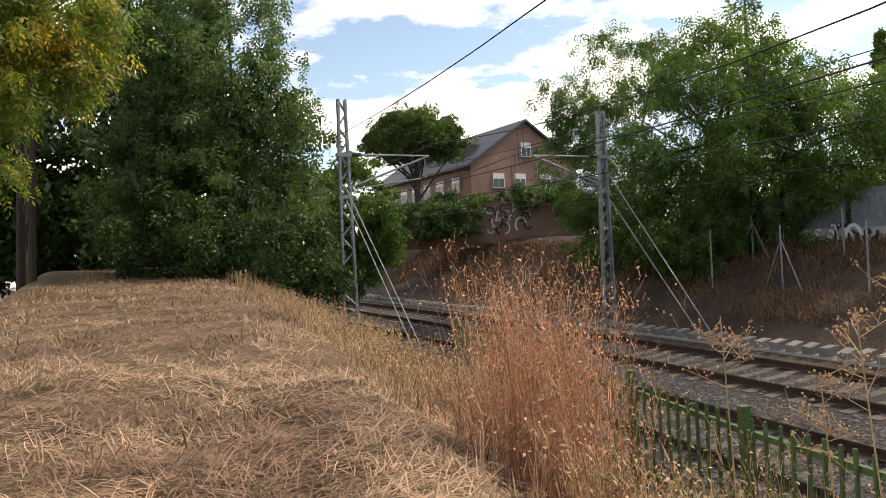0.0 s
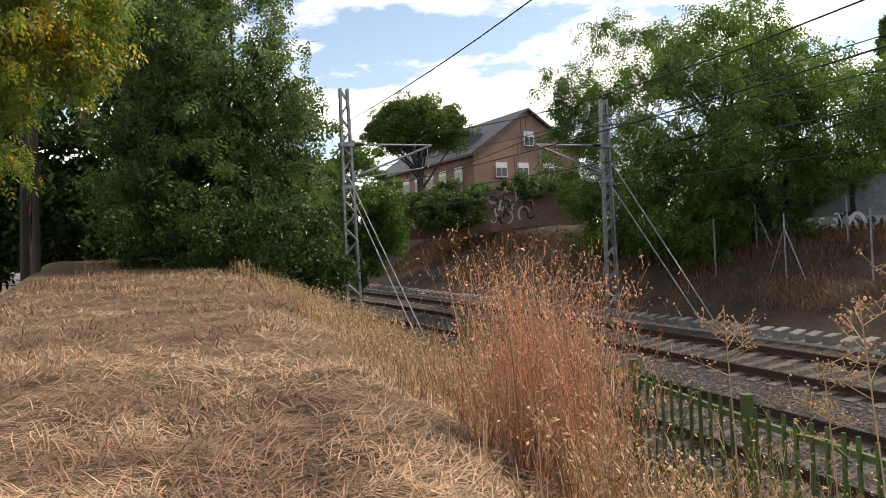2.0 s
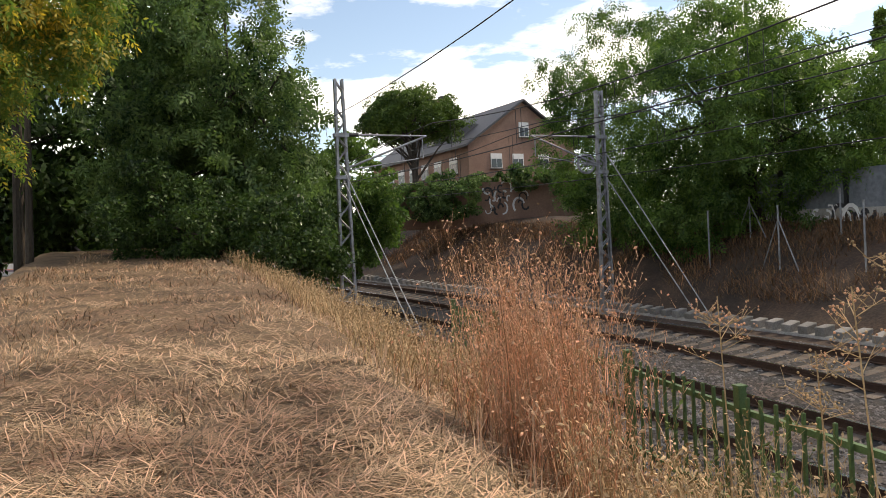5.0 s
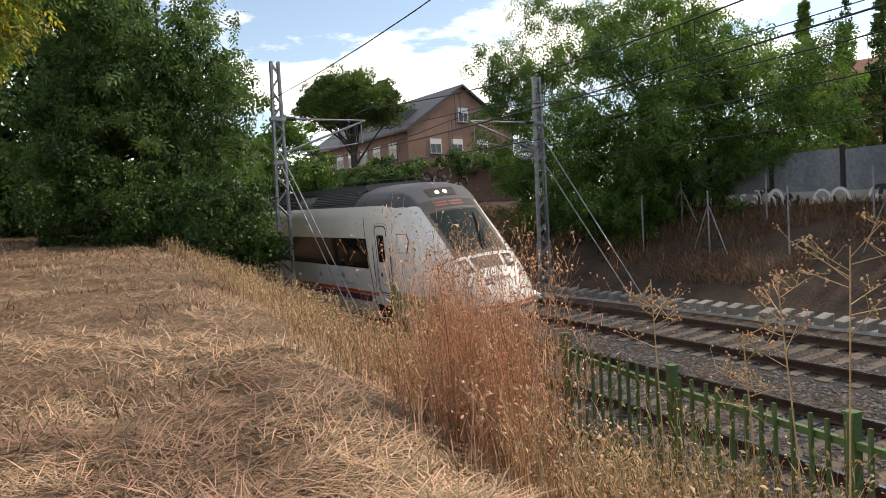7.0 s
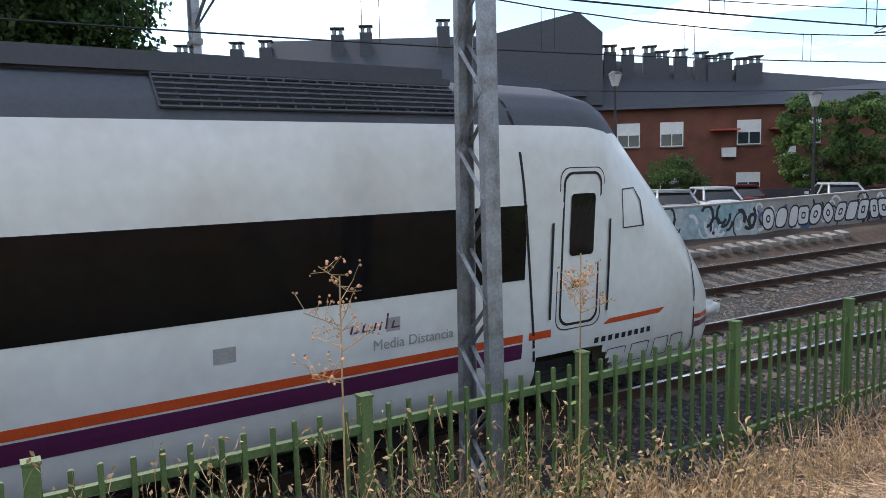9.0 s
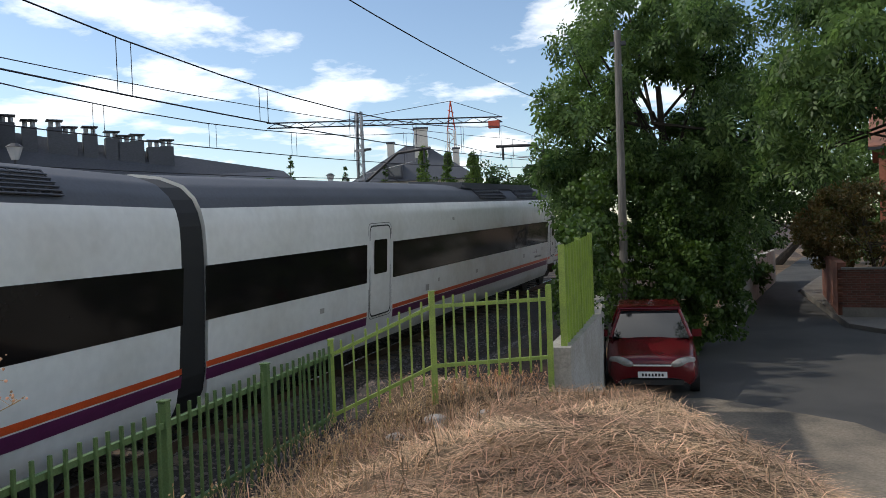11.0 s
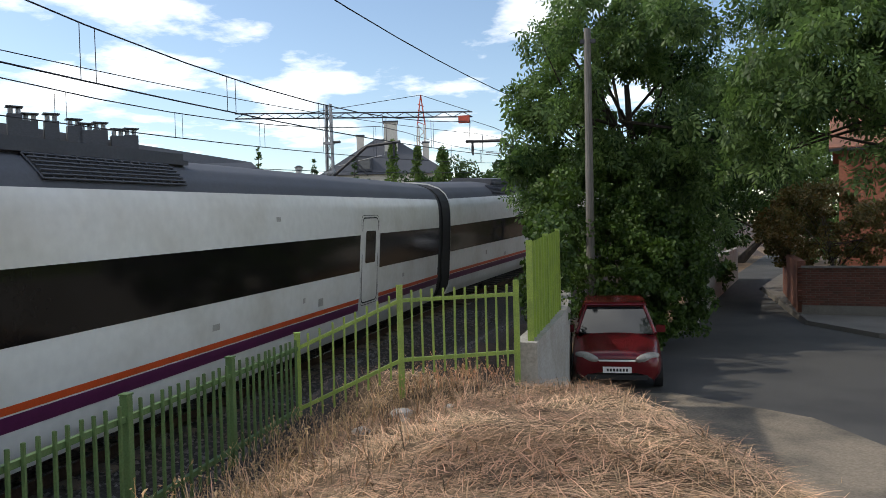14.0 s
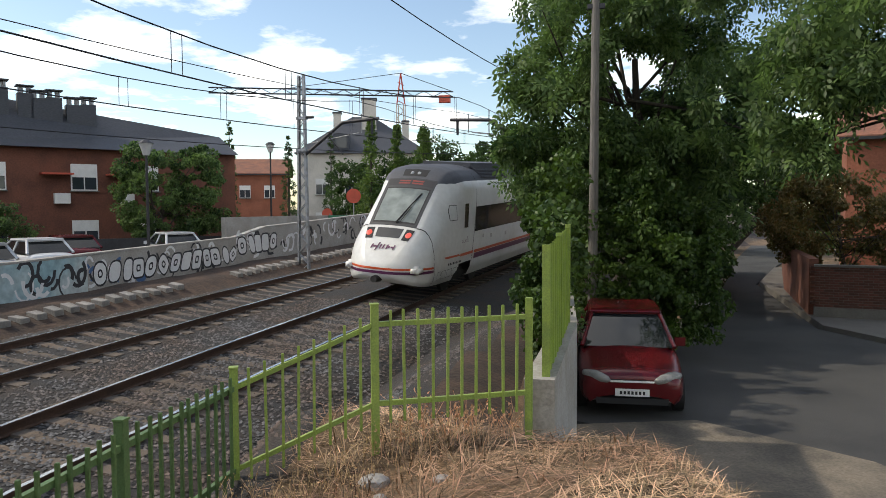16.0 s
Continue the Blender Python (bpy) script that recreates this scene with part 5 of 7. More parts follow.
def slate_row():
    """The terrace with its high dark mansard, chimneys and brick front."""
    e = thing("terrace", "brick terrace with a high dark slate mansard and many chimneys", "house", "houses round the railway")
    a, k1, k2, b = (44.5, -2.0), (30.6, -28.8), (29.4, -30.2), (19.6, -41.0)
    m = facing((*a, 0), (*k1, 0))
    L = math.hypot(k1[0] - a[0], k1[1] - a[1])
    boxpart("wall", 0, L, 0.25, 9, -0.5, 7.2, "brickwall", e, m=m)
    bm = bmesh.new()
    for (x0, x1, z1, y1) in ((0, L * 0.42, 9.8, 3.0), (L * 0.42, L, 11.1, 3.4)):
        q = [(x0, -0.25, 7.1), (x1, -0.25, 7.1), (x1, y1, z1 - 0.3 if x0 == 0 else z1), (x0, y1, z1 - 0.3), (x0, 9, 7.1), (x1, 9, 7.1)]
        v = [bm.verts.new(m @ Vector(p)) for p in q]
        for f in ((0, 1, 2, 3), (3, 2, 5, 4), (0, 3, 4), (1, 5, 2), (0, 4, 5, 1)):
            bm.faces.new([v[i] for i in f])
    part("roof", bm, "slate", e, "dark slate roof")
    # the tall gable end and the long lower roof towards the south
    bm = bmesh.new()
    m3 = facing((*k1, 0), (*b, 0))
    L3 = math.hypot(b[0] - k1[0], b[1] - k1[1])
    v = [bm.verts.new(m3 @ Vector(p)) for p in ((-8.0, 0.3, 6.6), (0.9, -0.1, 6.6), (0.9, -0.1, 10.5), (-0.4, 0.1, 11.7), (-8.0, 0.3, 10.2), (-8.0, 4, 6.6), (0.9, 4, 6.6), (0.9, 4, 10.5), (-0.4, 4, 11.7), (-8.0, 4, 10.2))]
    for f in ((0, 1, 2, 3, 4), (5, 9, 8, 7, 6), (1, 6, 7, 2), (2, 7, 8, 3), (3, 8, 9, 4), (0, 4, 9, 5)):
        bm.faces.new([v[i] for i in f])
    bmesh.ops.recalc_face_normals(bm, faces=bm.faces)
    part("gable", bm, "slate", e)
    boxpart("wall", 0, L3, 0.25, 9, -0.5, 6.5, "brickwall", e, m=m3)
    bm = bmesh.new()
    v = [bm.verts.new(m3 @ Vector(p)) for p in ((0, -0.3, 6.3), (L3, -0.3, 6.3), (L3, 2.5, 7.5), (0, 3.2, 9.6), (0, 9, 6.3), (L3, 9, 6.3))]
    for f in ((0, 1, 2, 3), (3, 2, 5, 4), (0, 3, 4), (1, 5, 2), (0, 4, 5, 1)):
        bm.faces.new([v[i] for i in f])
    part("roof", bm, "slate", e, "dark slate roof")
    rng = random.Random(7)
    def chimney(mm, x, y, z0, z1):
        c = boxpart("chimney", x - 0.35, x + 0.35, y - 0.3, y + 0.3, z0, z1, "slate", e, m=mm)
        for dx in (-0.18, 0.18):
            rodpart("pot", mm @ Vector((x + dx, y, z1)), mm @ Vector((x + dx, y, z1 + 0.32)), 0.12, "steel", c)
        boxpart("cap", x - 0.4, x + 0.4, y - 0.35, y + 0.35, z1 + 0.34, z1 + 0.4, "darksteel", c, m=mm)
    for x in (2.0, 3.6, 6.3, 8.0, 11.0, 12.6, 16.6, 18.2, 22.6):
        chimney(m, x, 2.6, 8.4, interp(x, [0, 13, 13.1, 30], [9.7, 10.3, 10.7, 11.9]))
    for x in (1.4, 2.4, 3.6, 4.3, 5.3, 6.4, 7.0, 7.7, 8.6, 9.3):
        chimney(m3, x, 2.3, 7.6, interp(x, [0, 10], [10.0, 8.7]) + rng.uniform(-0.2, 0.2))
    for x in np.arange(3, L - 1, 3.3):
        window(e, m @ pose(0, 0.25, 0), x, 4.4, 1.3, 1.3, 0.5)
        window(e, m @ pose(0, 0.25, 0), x, 1.2, 1.3, 1.5, 0.4)
    for i, x in enumerate((8.0, 14.5, 18.0, 21.3)):
        aw = boxpart("awning", x - 0.9, x + 0.9, -0.7, 0.2, 5.55, 5.62, "awning", e, "striped cloth awning over a window", m=m @ pose(0, 0, 0, 0, 0, 0))
        boxpart("air_unit", x + 0.4, x + 1.1, -0.1, 0.25, 3.6, 4.1, "whitepaint", e, m=m)
    for x in (2.3, 4.6, 8.6, 11.6):
        window(e, m3 @ pose(0, 0.25, 0), x, 4.3, 1.1, 1.2, 0.5)
        window(e, m3 @ pose(0, 0.25, 0), x, 1.5, 1.1, 1.2, 0.4)
    for x in (7.2, 10.2):
        boxpart("air_unit", x, x + 0.7, -0.1, 0.25, 3.6, 4.1, "whitepaint", e, m=m3)
        boxpart("awning", x - 0.6, x + 0.8, -0.6, 0.2, 5.0, 5.08, "redpaint", e, "red cloth awning", m=m3)
    boxpart("dark_fence", 1, L3 + 6, -5.2, -5.1, 0.6, 2.0, "darksteel", e, m=m3)
    boxpart("dark_fence", 8, L, -5.2, -5.1, 0.6, 2.0, "darksteel", e, m=m)


slate_row()

# white house with a grey roof, far along the line, and its garden wall
def hip_house(name, cx, cy, turn, a, b, eave, ridge, wall, roof, label, wins, chims):
    m = pose(cx, cy, 0, 0, 0, turn)
    e = thing(name, label, "house", "houses round the railway")
    boxpart("wall", -a, a, -b, b, -0.5, eave, wall, e, m=m)
    bm = bmesh.new()
    o = 0.45
    r = max(0.6, a - b)
    v = [bm.verts.new(m @ Vector(c)) for c in ((-a - o, -b - o, eave), (a + o, -b - o, eave), (a + o, b + o, eave), (-a - o, b + o, eave), (-r, 0, ridge), (r, 0, ridge))]
    for f in ((0, 1, 5, 4), (1, 2, 5), (2, 3, 4, 5), (3, 0, 4), (3, 2, 1, 0)):
        bm.faces.new([v[i] for i in f])
    part("roof", bm, roof, e)
    for w in wins:
        window(e, m @ pose(0, -b, 0), *w)
    for x, y, z0, z1, w in chims:
        c = boxpart("chimney", x - w / 2, x + w / 2, y - w / 2, y + w / 2, z0, z1, wall, e, m=m)
        boxpart("cap", x - w / 2 - 0.08, x + w / 2 + 0.08, y - w / 2 - 0.08, y + w / 2 + 0.08, z1, z1 + 0.15, "slate", c, m=m)
    d = boxpart("dormer", -2.6, -1.2, -b - 0.2, -b + 2.6, eave + 0.3, eave + 1.7, roof, e, m=m)
    boxpart("pane", -2.4, -1.4, -b - 0.24, -b - 0.2, eave + 0.5, eave + 1.5, "glass", d, m=m)
    return e


hip_house("white_house", 21.0, -70.5, 196, 5.6, 4.6, 8.2, 12.0, "render", "slate", "white rendered house with a steep grey hipped roof", [(x, 4.6, 1.1, 1.3) for x in (-3.6, -1, 1.6, 4)] + [(x, 1.5, 1.1, 1.4) for x in (-3.6, -1, 1.6, 4)], [(0.6, -1.2, 10.5, 13.4, 1.3), (-2.4, -0.6, 10.2, 12.2, 0.7), (4.0, -1.0, 9.6, 11.4, 0.6)])
gable_house("far_house", facing((36.5, -74, 0), (31.0, -76, 0)), 5.8, 8.0, 7.0, 8.6, "orangewall", "tile", "small orange house with a red tile roof", wins=[(1.5, 4.5, 1, 1.2), (4, 4.5, 1, 1.2)])
wall_run("garden_wall", along(20.6, -66, -34, 2.0, lambda y: 1.2), 1.7, 0.25, "concrete", "pale concrete garden wall with piers beyond the street")


def crane():
    e = thing("tower_crane", "red and white tower crane far beyond the houses", "crane")
    bm = bmesh.new()
    b = Vector((35.6, -145.6, 0))
    for dx, dy in ((-0.7, -0.7), (0.7, -0.7), (0.7, 0.7), (-0.7, 0.7)):
        rod(bm, b + Vector((dx, dy, 0)), b + Vector((dx, dy, 24)), 0.12, n=4)
    for i in range(16):
        s = 1 if i % 2 else -1
        rod(bm, b + Vector((-0.7 * s, 0.7, i * 1.5)), b + Vector((0.7 * s, 0.7, i * 1.5 + 1.5)), 0.08, n=4)
    part("tower", bm, "render", e)
    bm = bmesh.new()
    for dx in (-0.8, 0.8):
        rod(bm, b + Vector((dx, 0, 24)), b + Vector((0, 0, 30)), 0.13, n=4)
    for i in range(4):
        rod(bm, b + Vector((-0.6, 0, 24 + i * 1.2)), b + Vector((0.6, 0, 24.6 + i * 1.2)), 0.08, n=4)
    part("peak", bm, "redpaint", e, "red steel tower head")
    j0, j1 = Vector((70, -133, 25.4)), Vector((25.5, -148, 25.4))
    bm = bmesh.new()
    for o in (Vector((0, 0, 0)), Vector((0, 0, 1.0))):
        rod(bm, j0 + o, j1 + o, 0.14, n=4)
    for i in range(24):
        a = j0.lerp(j1, i / 24); c = j0.lerp(j1, (i + 1) / 24)
        rod(bm, a + Vector((0, 0, i % 2)), c + Vector((0, 0, (i + 1) % 2)), 0.07, n=4)
    part("jib", bm, "darksteel", e)
    bm = bmesh.new()
    rod(bm, b + Vector((0, 0, 30)), j0.lerp(j1, 0.3) + Vector((0, 0, 1)), 0.06, n=4)
    rod(bm, b + Vector((0, 0, 30)), j1 + Vector((0, 0, 1)), 0.06, n=4)
    part("tie", bm, "cable", e)
    boxpart("counterweight", 26.0, 28.2, -148, -146.8, 24.2, 25.6, "redpaint", e)


crane()
# pink house and brick wall beside the lane
gable_house("lane_house", facing((-9.6, -33.5, 0), (-18, -31, 0)), 8.8, 8, 6.0, 8.0, "orangewall", "tile", "pink brick house above the lane", wins=[(2.4, 3.4, 1.2, 1.3)])


# ---- trees ----
def leaves(centres, radii, n, size, rng, droop=0.3, aspect=2.0, pinnate=False):
    """Leaf blades scattered in clumps: two triangles each."""
    k = len(centres)
    if pinnate:
        n = n // 7
    idx = rng.integers(0, k, n)
    d = rng.normal(size=(n, 3)); d /= np.linalg.norm(d, axis=1)[:, None]
    c = centres[idx] + d * radii[idx][:, None] * rng.uniform(0.35, 1.0, (n, 1)) ** 0.6 * np.array([1, 1, 0.75])
    ax = rng.normal(size=(n, 3)) + d * 0.8; ax[:, 2] -= droop * 2
    ax /= np.linalg.norm(ax, axis=1)[:, None]
    sd = np.cross(ax, rng.normal(size=(n, 3))); sd /= np.linalg.norm(sd, axis=1)[:, None] + 1e-9
    L = size * rng.uniform(0.6, 1.35, (n, 1)); W = L / aspect
    if pinnate:
        # seven leaflets on a drooping stalk
        out = []
        for t, s in ((0.15, 1), (0.15, -1), (0.45, 1), (0.45, -1), (0.75, 1), (0.75, -1), (1.0, 0)):
            p = c + ax * L * 2.4 * (t - 0.5)
            la = ax * (0.55 if s else 1.0) + sd * s * 0.85
            la[:, 2] -= 0.25
            la /= np.linalg.norm(la, axis=1)[:, None]
            nn = np.cross(ax, sd); lw = np.cross(la, nn)
            out.append(np.stack([p, p + la * L * 0.5 + lw * W * 0.42, p + la * L, p + la * L * 0.5 - lw * W * 0.42], 1))
        v = np.concatenate(out)
        return v.reshape(-1, 3), np.arange(len(v) * 4)
    v = np.stack([c - ax * L / 2, c + sd * W / 2, c + ax * L / 2, c - sd * W / 2], 1)
    return v.reshape(-1, 3), (np.arange(n)[:, None] * 4 + np.arange(4)[None]).ravel()


def tree(name, label, base, height_, r, lobes, n, size, leaf, seed, clump=0.55, nclump=160, aspect=2.0, droop=0.3, category="tree", trunk=True, shell_=0.5, pinnate=False):
    """lobes: (x, y, z, rx, ry, rz) of the crown, in the world."""
    rng = np.random.default_rng(seed)
    e = thing(name, label, category)
    lob = np.array(lobes, float)
    vol = lob[:, 3] * lob[:, 4] * lob[:, 5]
    share = vol ** 0.75
    pick = rng.choice(len(lob), nclump, p=share / share.sum())
    d = rng.normal(size=(nclump, 3)); d /= np.linalg.norm(d, axis=1)[:, None]
    cen = lob[pick, :3] + d * lob[pick, 3:] * rng.uniform(shell_, 1.05, (nclump, 1)) ** 0.8
    rad = clump * rng.uniform(0.5, 1.5, nclump)
    v, f = leaves(cen, rad, n, size, rng, droop, aspect, pinnate)
    fast("crown", v, f, 4, leaf, e)
    if trunk:
        bm = bmesh.new()
        b = Vector(base)
        top = Vector(lob[np.argmax(vol), :3])
        prev, pr = b - Vector((0, 0, 0.3)), r * 1.25
        steps = 5
        for i in range(1, steps + 1):
            q = b.lerp(top, i / steps) + Vector((rng.normal() * 0.12, rng.normal() * 0.12, 0)) * (height_ / 8)
            rr = r * (1 - 0.7 * i / steps)
            rod(bm, prev, q, pr, rr, 8)
            prev, pr = q, rr
        part("trunk", bm, "bark", e)
        bm = bmesh.new()
        for i in range(min(26, nclump // 5)):
            c = Vector(cen[rng.integers(0, nclump)])
            k = rng.uniform(0.35, 0.95)
            s = b.lerp(top, k)
            mid = s.lerp(c, 0.55) + Vector((0, 0, 0.2))
            rod(bm, s, mid, r * 0.33 * (1.2 - k * 0.6), r * 0.17, 5); rod(bm, mid, c, r * 0.17, r * 0.05, 5)
        part("limb", bm, "bark", e)
    return e


def cone_tree(name, label, base, h, r, n, size, leaf, seed, slim=1.0):
    rng = np.random.default_rng(seed)
    e = thing(name, label, "tree")
    k = int(60 + h * 12)
    t = rng.uniform(0, 1, k) ** 1.3
    a = rng.uniform(0, 6.283, k)
    rad = r * (1 - t) ** slim * rng.uniform(0.55, 1.05, k)
    cen = np.stack([base[0] + rad * np.cos(a), base[1] + rad * np.sin(a), base[2] + 0.4 + t * (h - 0.5)], 1)
    v, f = leaves(cen, np.full(k, max(0.2, r * 0.3)) * (1.1 - 0.6 * t), n, size, rng, 0.1, 3.0)
    fast("crown", v, f, 4, leaf, e)
    rodpart("trunk", (base[0], base[1], base[2] - 0.3), (base[0], base[1], base[2] + h * 0.92), 0.035 * h * 0.5, "bark", e, r1=0.02)
    return e


# west side, along the mound
tree("locust_tree", "yellowing locust tree with hanging feathery leaves", (-6.4, 20.5, 2.6), 10, 0.13, [(-4.6, 17.0, 9.2, 2.3, 2.2, 3.2), (-6.6, 18.5, 7.5, 2.4, 2.4, 3.2), (-4.3, 15.5, 7.6, 1.0, 1.2, 1.6), (-7.5, 16, 10, 2, 2, 3), (-5.6, 16.2, 6.2, 0.8, 0.8, 1.2), (-3.4, 16.6, 9.4, 1.5, 1.5, 2.4), (-3.2, 16.2, 7.4, 0.9, 0.9, 1.2), (-6.0, 16.5, 8.5, 2.0, 1.5, 2.5), (-2.7, 16.9, 8.0, 0.8, 0.9, 1.6), (-2.6, 17.2, 9.8, 1.0, 1.0, 1.4), (-4.6, 16.0, 6.0, 0.9, 0.8, 1.1)], 82000, 0.135, "leaf_yellow", 11, 0.42, 520, 2.2, 0.5, pinnate=True)
tree("elm_tree", "tall dark green elm with a dense leafy crown", (0.2, 25.5, 2.8), 13, 0.3, [(0.0, 25, 8.8, 2.4, 2.4, 4.2), (-1.2, 24.2, 5.2, 2.8, 2.0, 2.2), (1.3, 24.6, 6.6, 1.8, 1.8, 3.4), (-1.8, 26, 11.5, 1.8, 2, 3.0), (1.4, 23.4, 4.2, 1.5, 1.2, 1.6), (-3.0, 25.5, 8.0, 1.6, 1.6, 4.0)], 88000, 0.17, "leaf_mid", 12, 0.55, 520, pinnate=True)
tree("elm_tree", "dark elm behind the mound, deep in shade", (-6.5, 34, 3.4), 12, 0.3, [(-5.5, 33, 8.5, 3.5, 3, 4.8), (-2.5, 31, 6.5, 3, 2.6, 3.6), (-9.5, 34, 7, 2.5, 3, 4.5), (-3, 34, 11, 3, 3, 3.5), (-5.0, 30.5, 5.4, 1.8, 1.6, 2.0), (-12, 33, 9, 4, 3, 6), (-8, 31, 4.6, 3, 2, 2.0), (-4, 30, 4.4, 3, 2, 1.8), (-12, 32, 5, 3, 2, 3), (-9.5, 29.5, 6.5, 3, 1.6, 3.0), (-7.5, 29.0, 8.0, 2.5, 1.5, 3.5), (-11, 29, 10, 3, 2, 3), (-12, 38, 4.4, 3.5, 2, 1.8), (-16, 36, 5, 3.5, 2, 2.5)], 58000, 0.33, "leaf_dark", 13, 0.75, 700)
tree("far_thicket", "sunlit green undergrowth seen under the dark trees", (-8, 46, 3.4), 5, 0.1, [(-8.5, 48, 5.0, 3.5, 2, 2.6), (-14, 46, 5.5, 3.5, 2, 3), (-3, 46, 5.5, 3.0, 2, 3.2), (-8.5, 47, 3.9, 3.5, 1.5, 1.2), (-10, 50, 6.0, 5, 2, 3.5)], 22000, 0.36, "leaf_bright", 19, 0.75, 300, category="shrub")
for i, (x, y, r) in enumerate(((-5.9, 24.5, 0.12), (-6.6, 26, 0.14), (-7.3, 23.6, 0.10), (-7.0, 28, 0.13))):
    e = thing("tree_trunk", "slim dark tree trunk in the shade of the crowns", "tree", "trunks at the path")
    rodpart("trunk", (x, y, height(x, y) - 0.3), (x + 0.2, y, 8.5), r, "bark", e, r1=r * 0.7)
tree("thicket", "dense green thicket at the edge of the mound", (1.0, 21.5, 2.0), 4, 0.08, [(1.4, 21.0, 3.2, 1.2, 1.2, 1.2), (-0.6, 21.8, 3.7, 1.4, 1.2, 1.3), (-2.3, 23, 4.2, 1.4, 1.2, 1.4), (2.2, 22.4, 2.6, 0.9, 1.0, 1.0)], 30000, 0.13, "leaf_dark", 14, 0.45, 150, category="shrub")
tree("ash_tree", "light green young ash behind the mast", (5.2, 33.8, 1.2), 7, 0.12, [(5.2, 33.6, 5.6, 1.9, 1.9, 2.6), (3.6, 33.8, 5.2, 1.4, 1.5, 2.2), (6.6, 33.2, 4.6, 0.9, 1.0, 1.9), (4.6, 33.2, 3.0, 1.8, 1.2, 1.4)], 34000, 0.18, "leaf_bright", 15, 0.5, 190)
# east bank
tree("robinia_tree", "spreading bright green robinia on the railway bank", (19.6, 23.4, 2.6), 10, 0.26, [(1.17 * a, 1.17 * b, 3.09 + 1.17 * (c - 3.09), 1.17 * d, 1.17 * f, 1.17 * g) for a, b, c, d, f, g in ((15.0, 20.6, 7.2, 3.2, 2.6, 3.0), (17.6, 18.2, 6.2, 2.2, 2.2, 2.4), (14.0, 25.4, 6.1, 2.0, 1.6, 2.6), (15.4, 20.6, 9.0, 2.2, 2.0, 1.6), (14.2, 21.0, 4.4, 2.8, 1.8, 1.8), (18.6, 17.0, 6.8, 1.5, 1.4, 1.5), (13.3, 25.8, 8.8, 1.5, 1.1, 1.1), (17.5, 18, 4.0, 2.0, 1.6, 1.5), (14.8, 24.6, 3.6, 2.0, 1.4, 1.2), (16, 19.6, 5.4, 2.4, 2.0, 2.0), (12.9, 26.2, 6.4, 1.6, 1.3, 2.4), (13.7, 25.7, 3.9, 1.9, 1.3, 1.5), (14.5, 20.8, 3.2, 2.2, 1.4, 1.0), (12.3, 26.3, 9.0, 1.2, 0.9, 1.1), (12.9, 26.1, 7.8, 1.3, 0.9, 1.2), (14.6, 22.8, 5.4, 1.8, 1.2, 1.8), (14.4, 23.0, 4.0, 1.6, 1.2, 1.4), (14.2, 25.2, 10.6, 1.4, 1.0, 0.9), (15.2, 24.4, 9.6, 1.6, 1.2, 1.4), (18.4, 19.2, 6.6, 1.6, 1.4, 1.6), (19.6, 18.6, 5.2, 1.4, 1.2, 1.4), (17.2, 19.8, 8.2, 1.5, 1.3, 1.3), (18.2, 19.4, 4.4, 1.6, 1.2, 1.2))], 165000, 0.165, "leaf_bright", 16, 0.55, 1080, 2.3, 0.4, pinnate=True)
tree("umbrella_pine", "umbrella pine with a flat dense crown on bare limbs", (11.5, 46.6, 4.2), 8, 0.3, [(11.6, 46.5, 11.2, 3.0, 2.6, 1.7), (9.7, 46.8, 10.6, 1.7, 1.4, 1.3), (13.6, 46.0, 10.7, 1.6, 1.4, 1.2), (11.0, 46.4, 12.0, 1.8, 1.6, 1.0)], 44000, 0.24, "leaf_pine", 17, 0.5, 240, 4.0, 0.0)
tree("ivy", "ivy and shrubs hanging over the garden wall", (14, 42, 4), 3, 0.05, [(8.6, 43.4, 6.0, 2.2, 0.7, 0.9), (13.0, 42.6, 6.5, 2.6, 0.7, 0.5), (17.4, 41.0, 6.5, 2.8, 0.7, 0.6), (12.8, 41.7, 5.4, 1.7, 1.0, 1.2), (11.2, 42.0, 5.2, 1.2, 0.9, 1.1), (19.5, 40, 5.6, 1.8, 0.8, 1.2), (8.4, 42.8, 4.8, 1.4, 0.6, 0.8)], 34000, 0.17, "leaf_mid", 18, 0.35, 240, 1.5, category="ivy", trunk=False)
for i, (x, y, z, h, r) in enumerate(((26.5, 33.0, 4, 15.5, 2.4), (30.0, 28.0, 4, 9, 1.5), (32.5, 25.8, 4, 9.4, 1.4), (34.5, 22.2, 4, 7.6, 1.6), (36, 19.5, 4, 7.4, 1.5), (29.0, 25.0, 3.4, 7.6, 1.3), (38.5, 22.8, 4, 12, 2.2))):
    cone_tree("conifer", "dark green conifer in a garden behind the railway wall", (x, y, z), h, r, 7000, 0.28, "leaf_pine", 30 + i)
for i, (x, y, h) in enumerate(((31.6, 27.0, 9.0), (23.5, 27.5, 7.4), (22.0, -64.0, 9.0), (24.5, -60.5, 8.6), (28.0, -57.0, 9.6))):
    cone_tree("cypress", "narrow dark columnar cypress", (x, y, 0.8 if y < 0 else 4), h, 0.75, 3600, 0.2, "leaf_dark", 50 + i, 0.55)
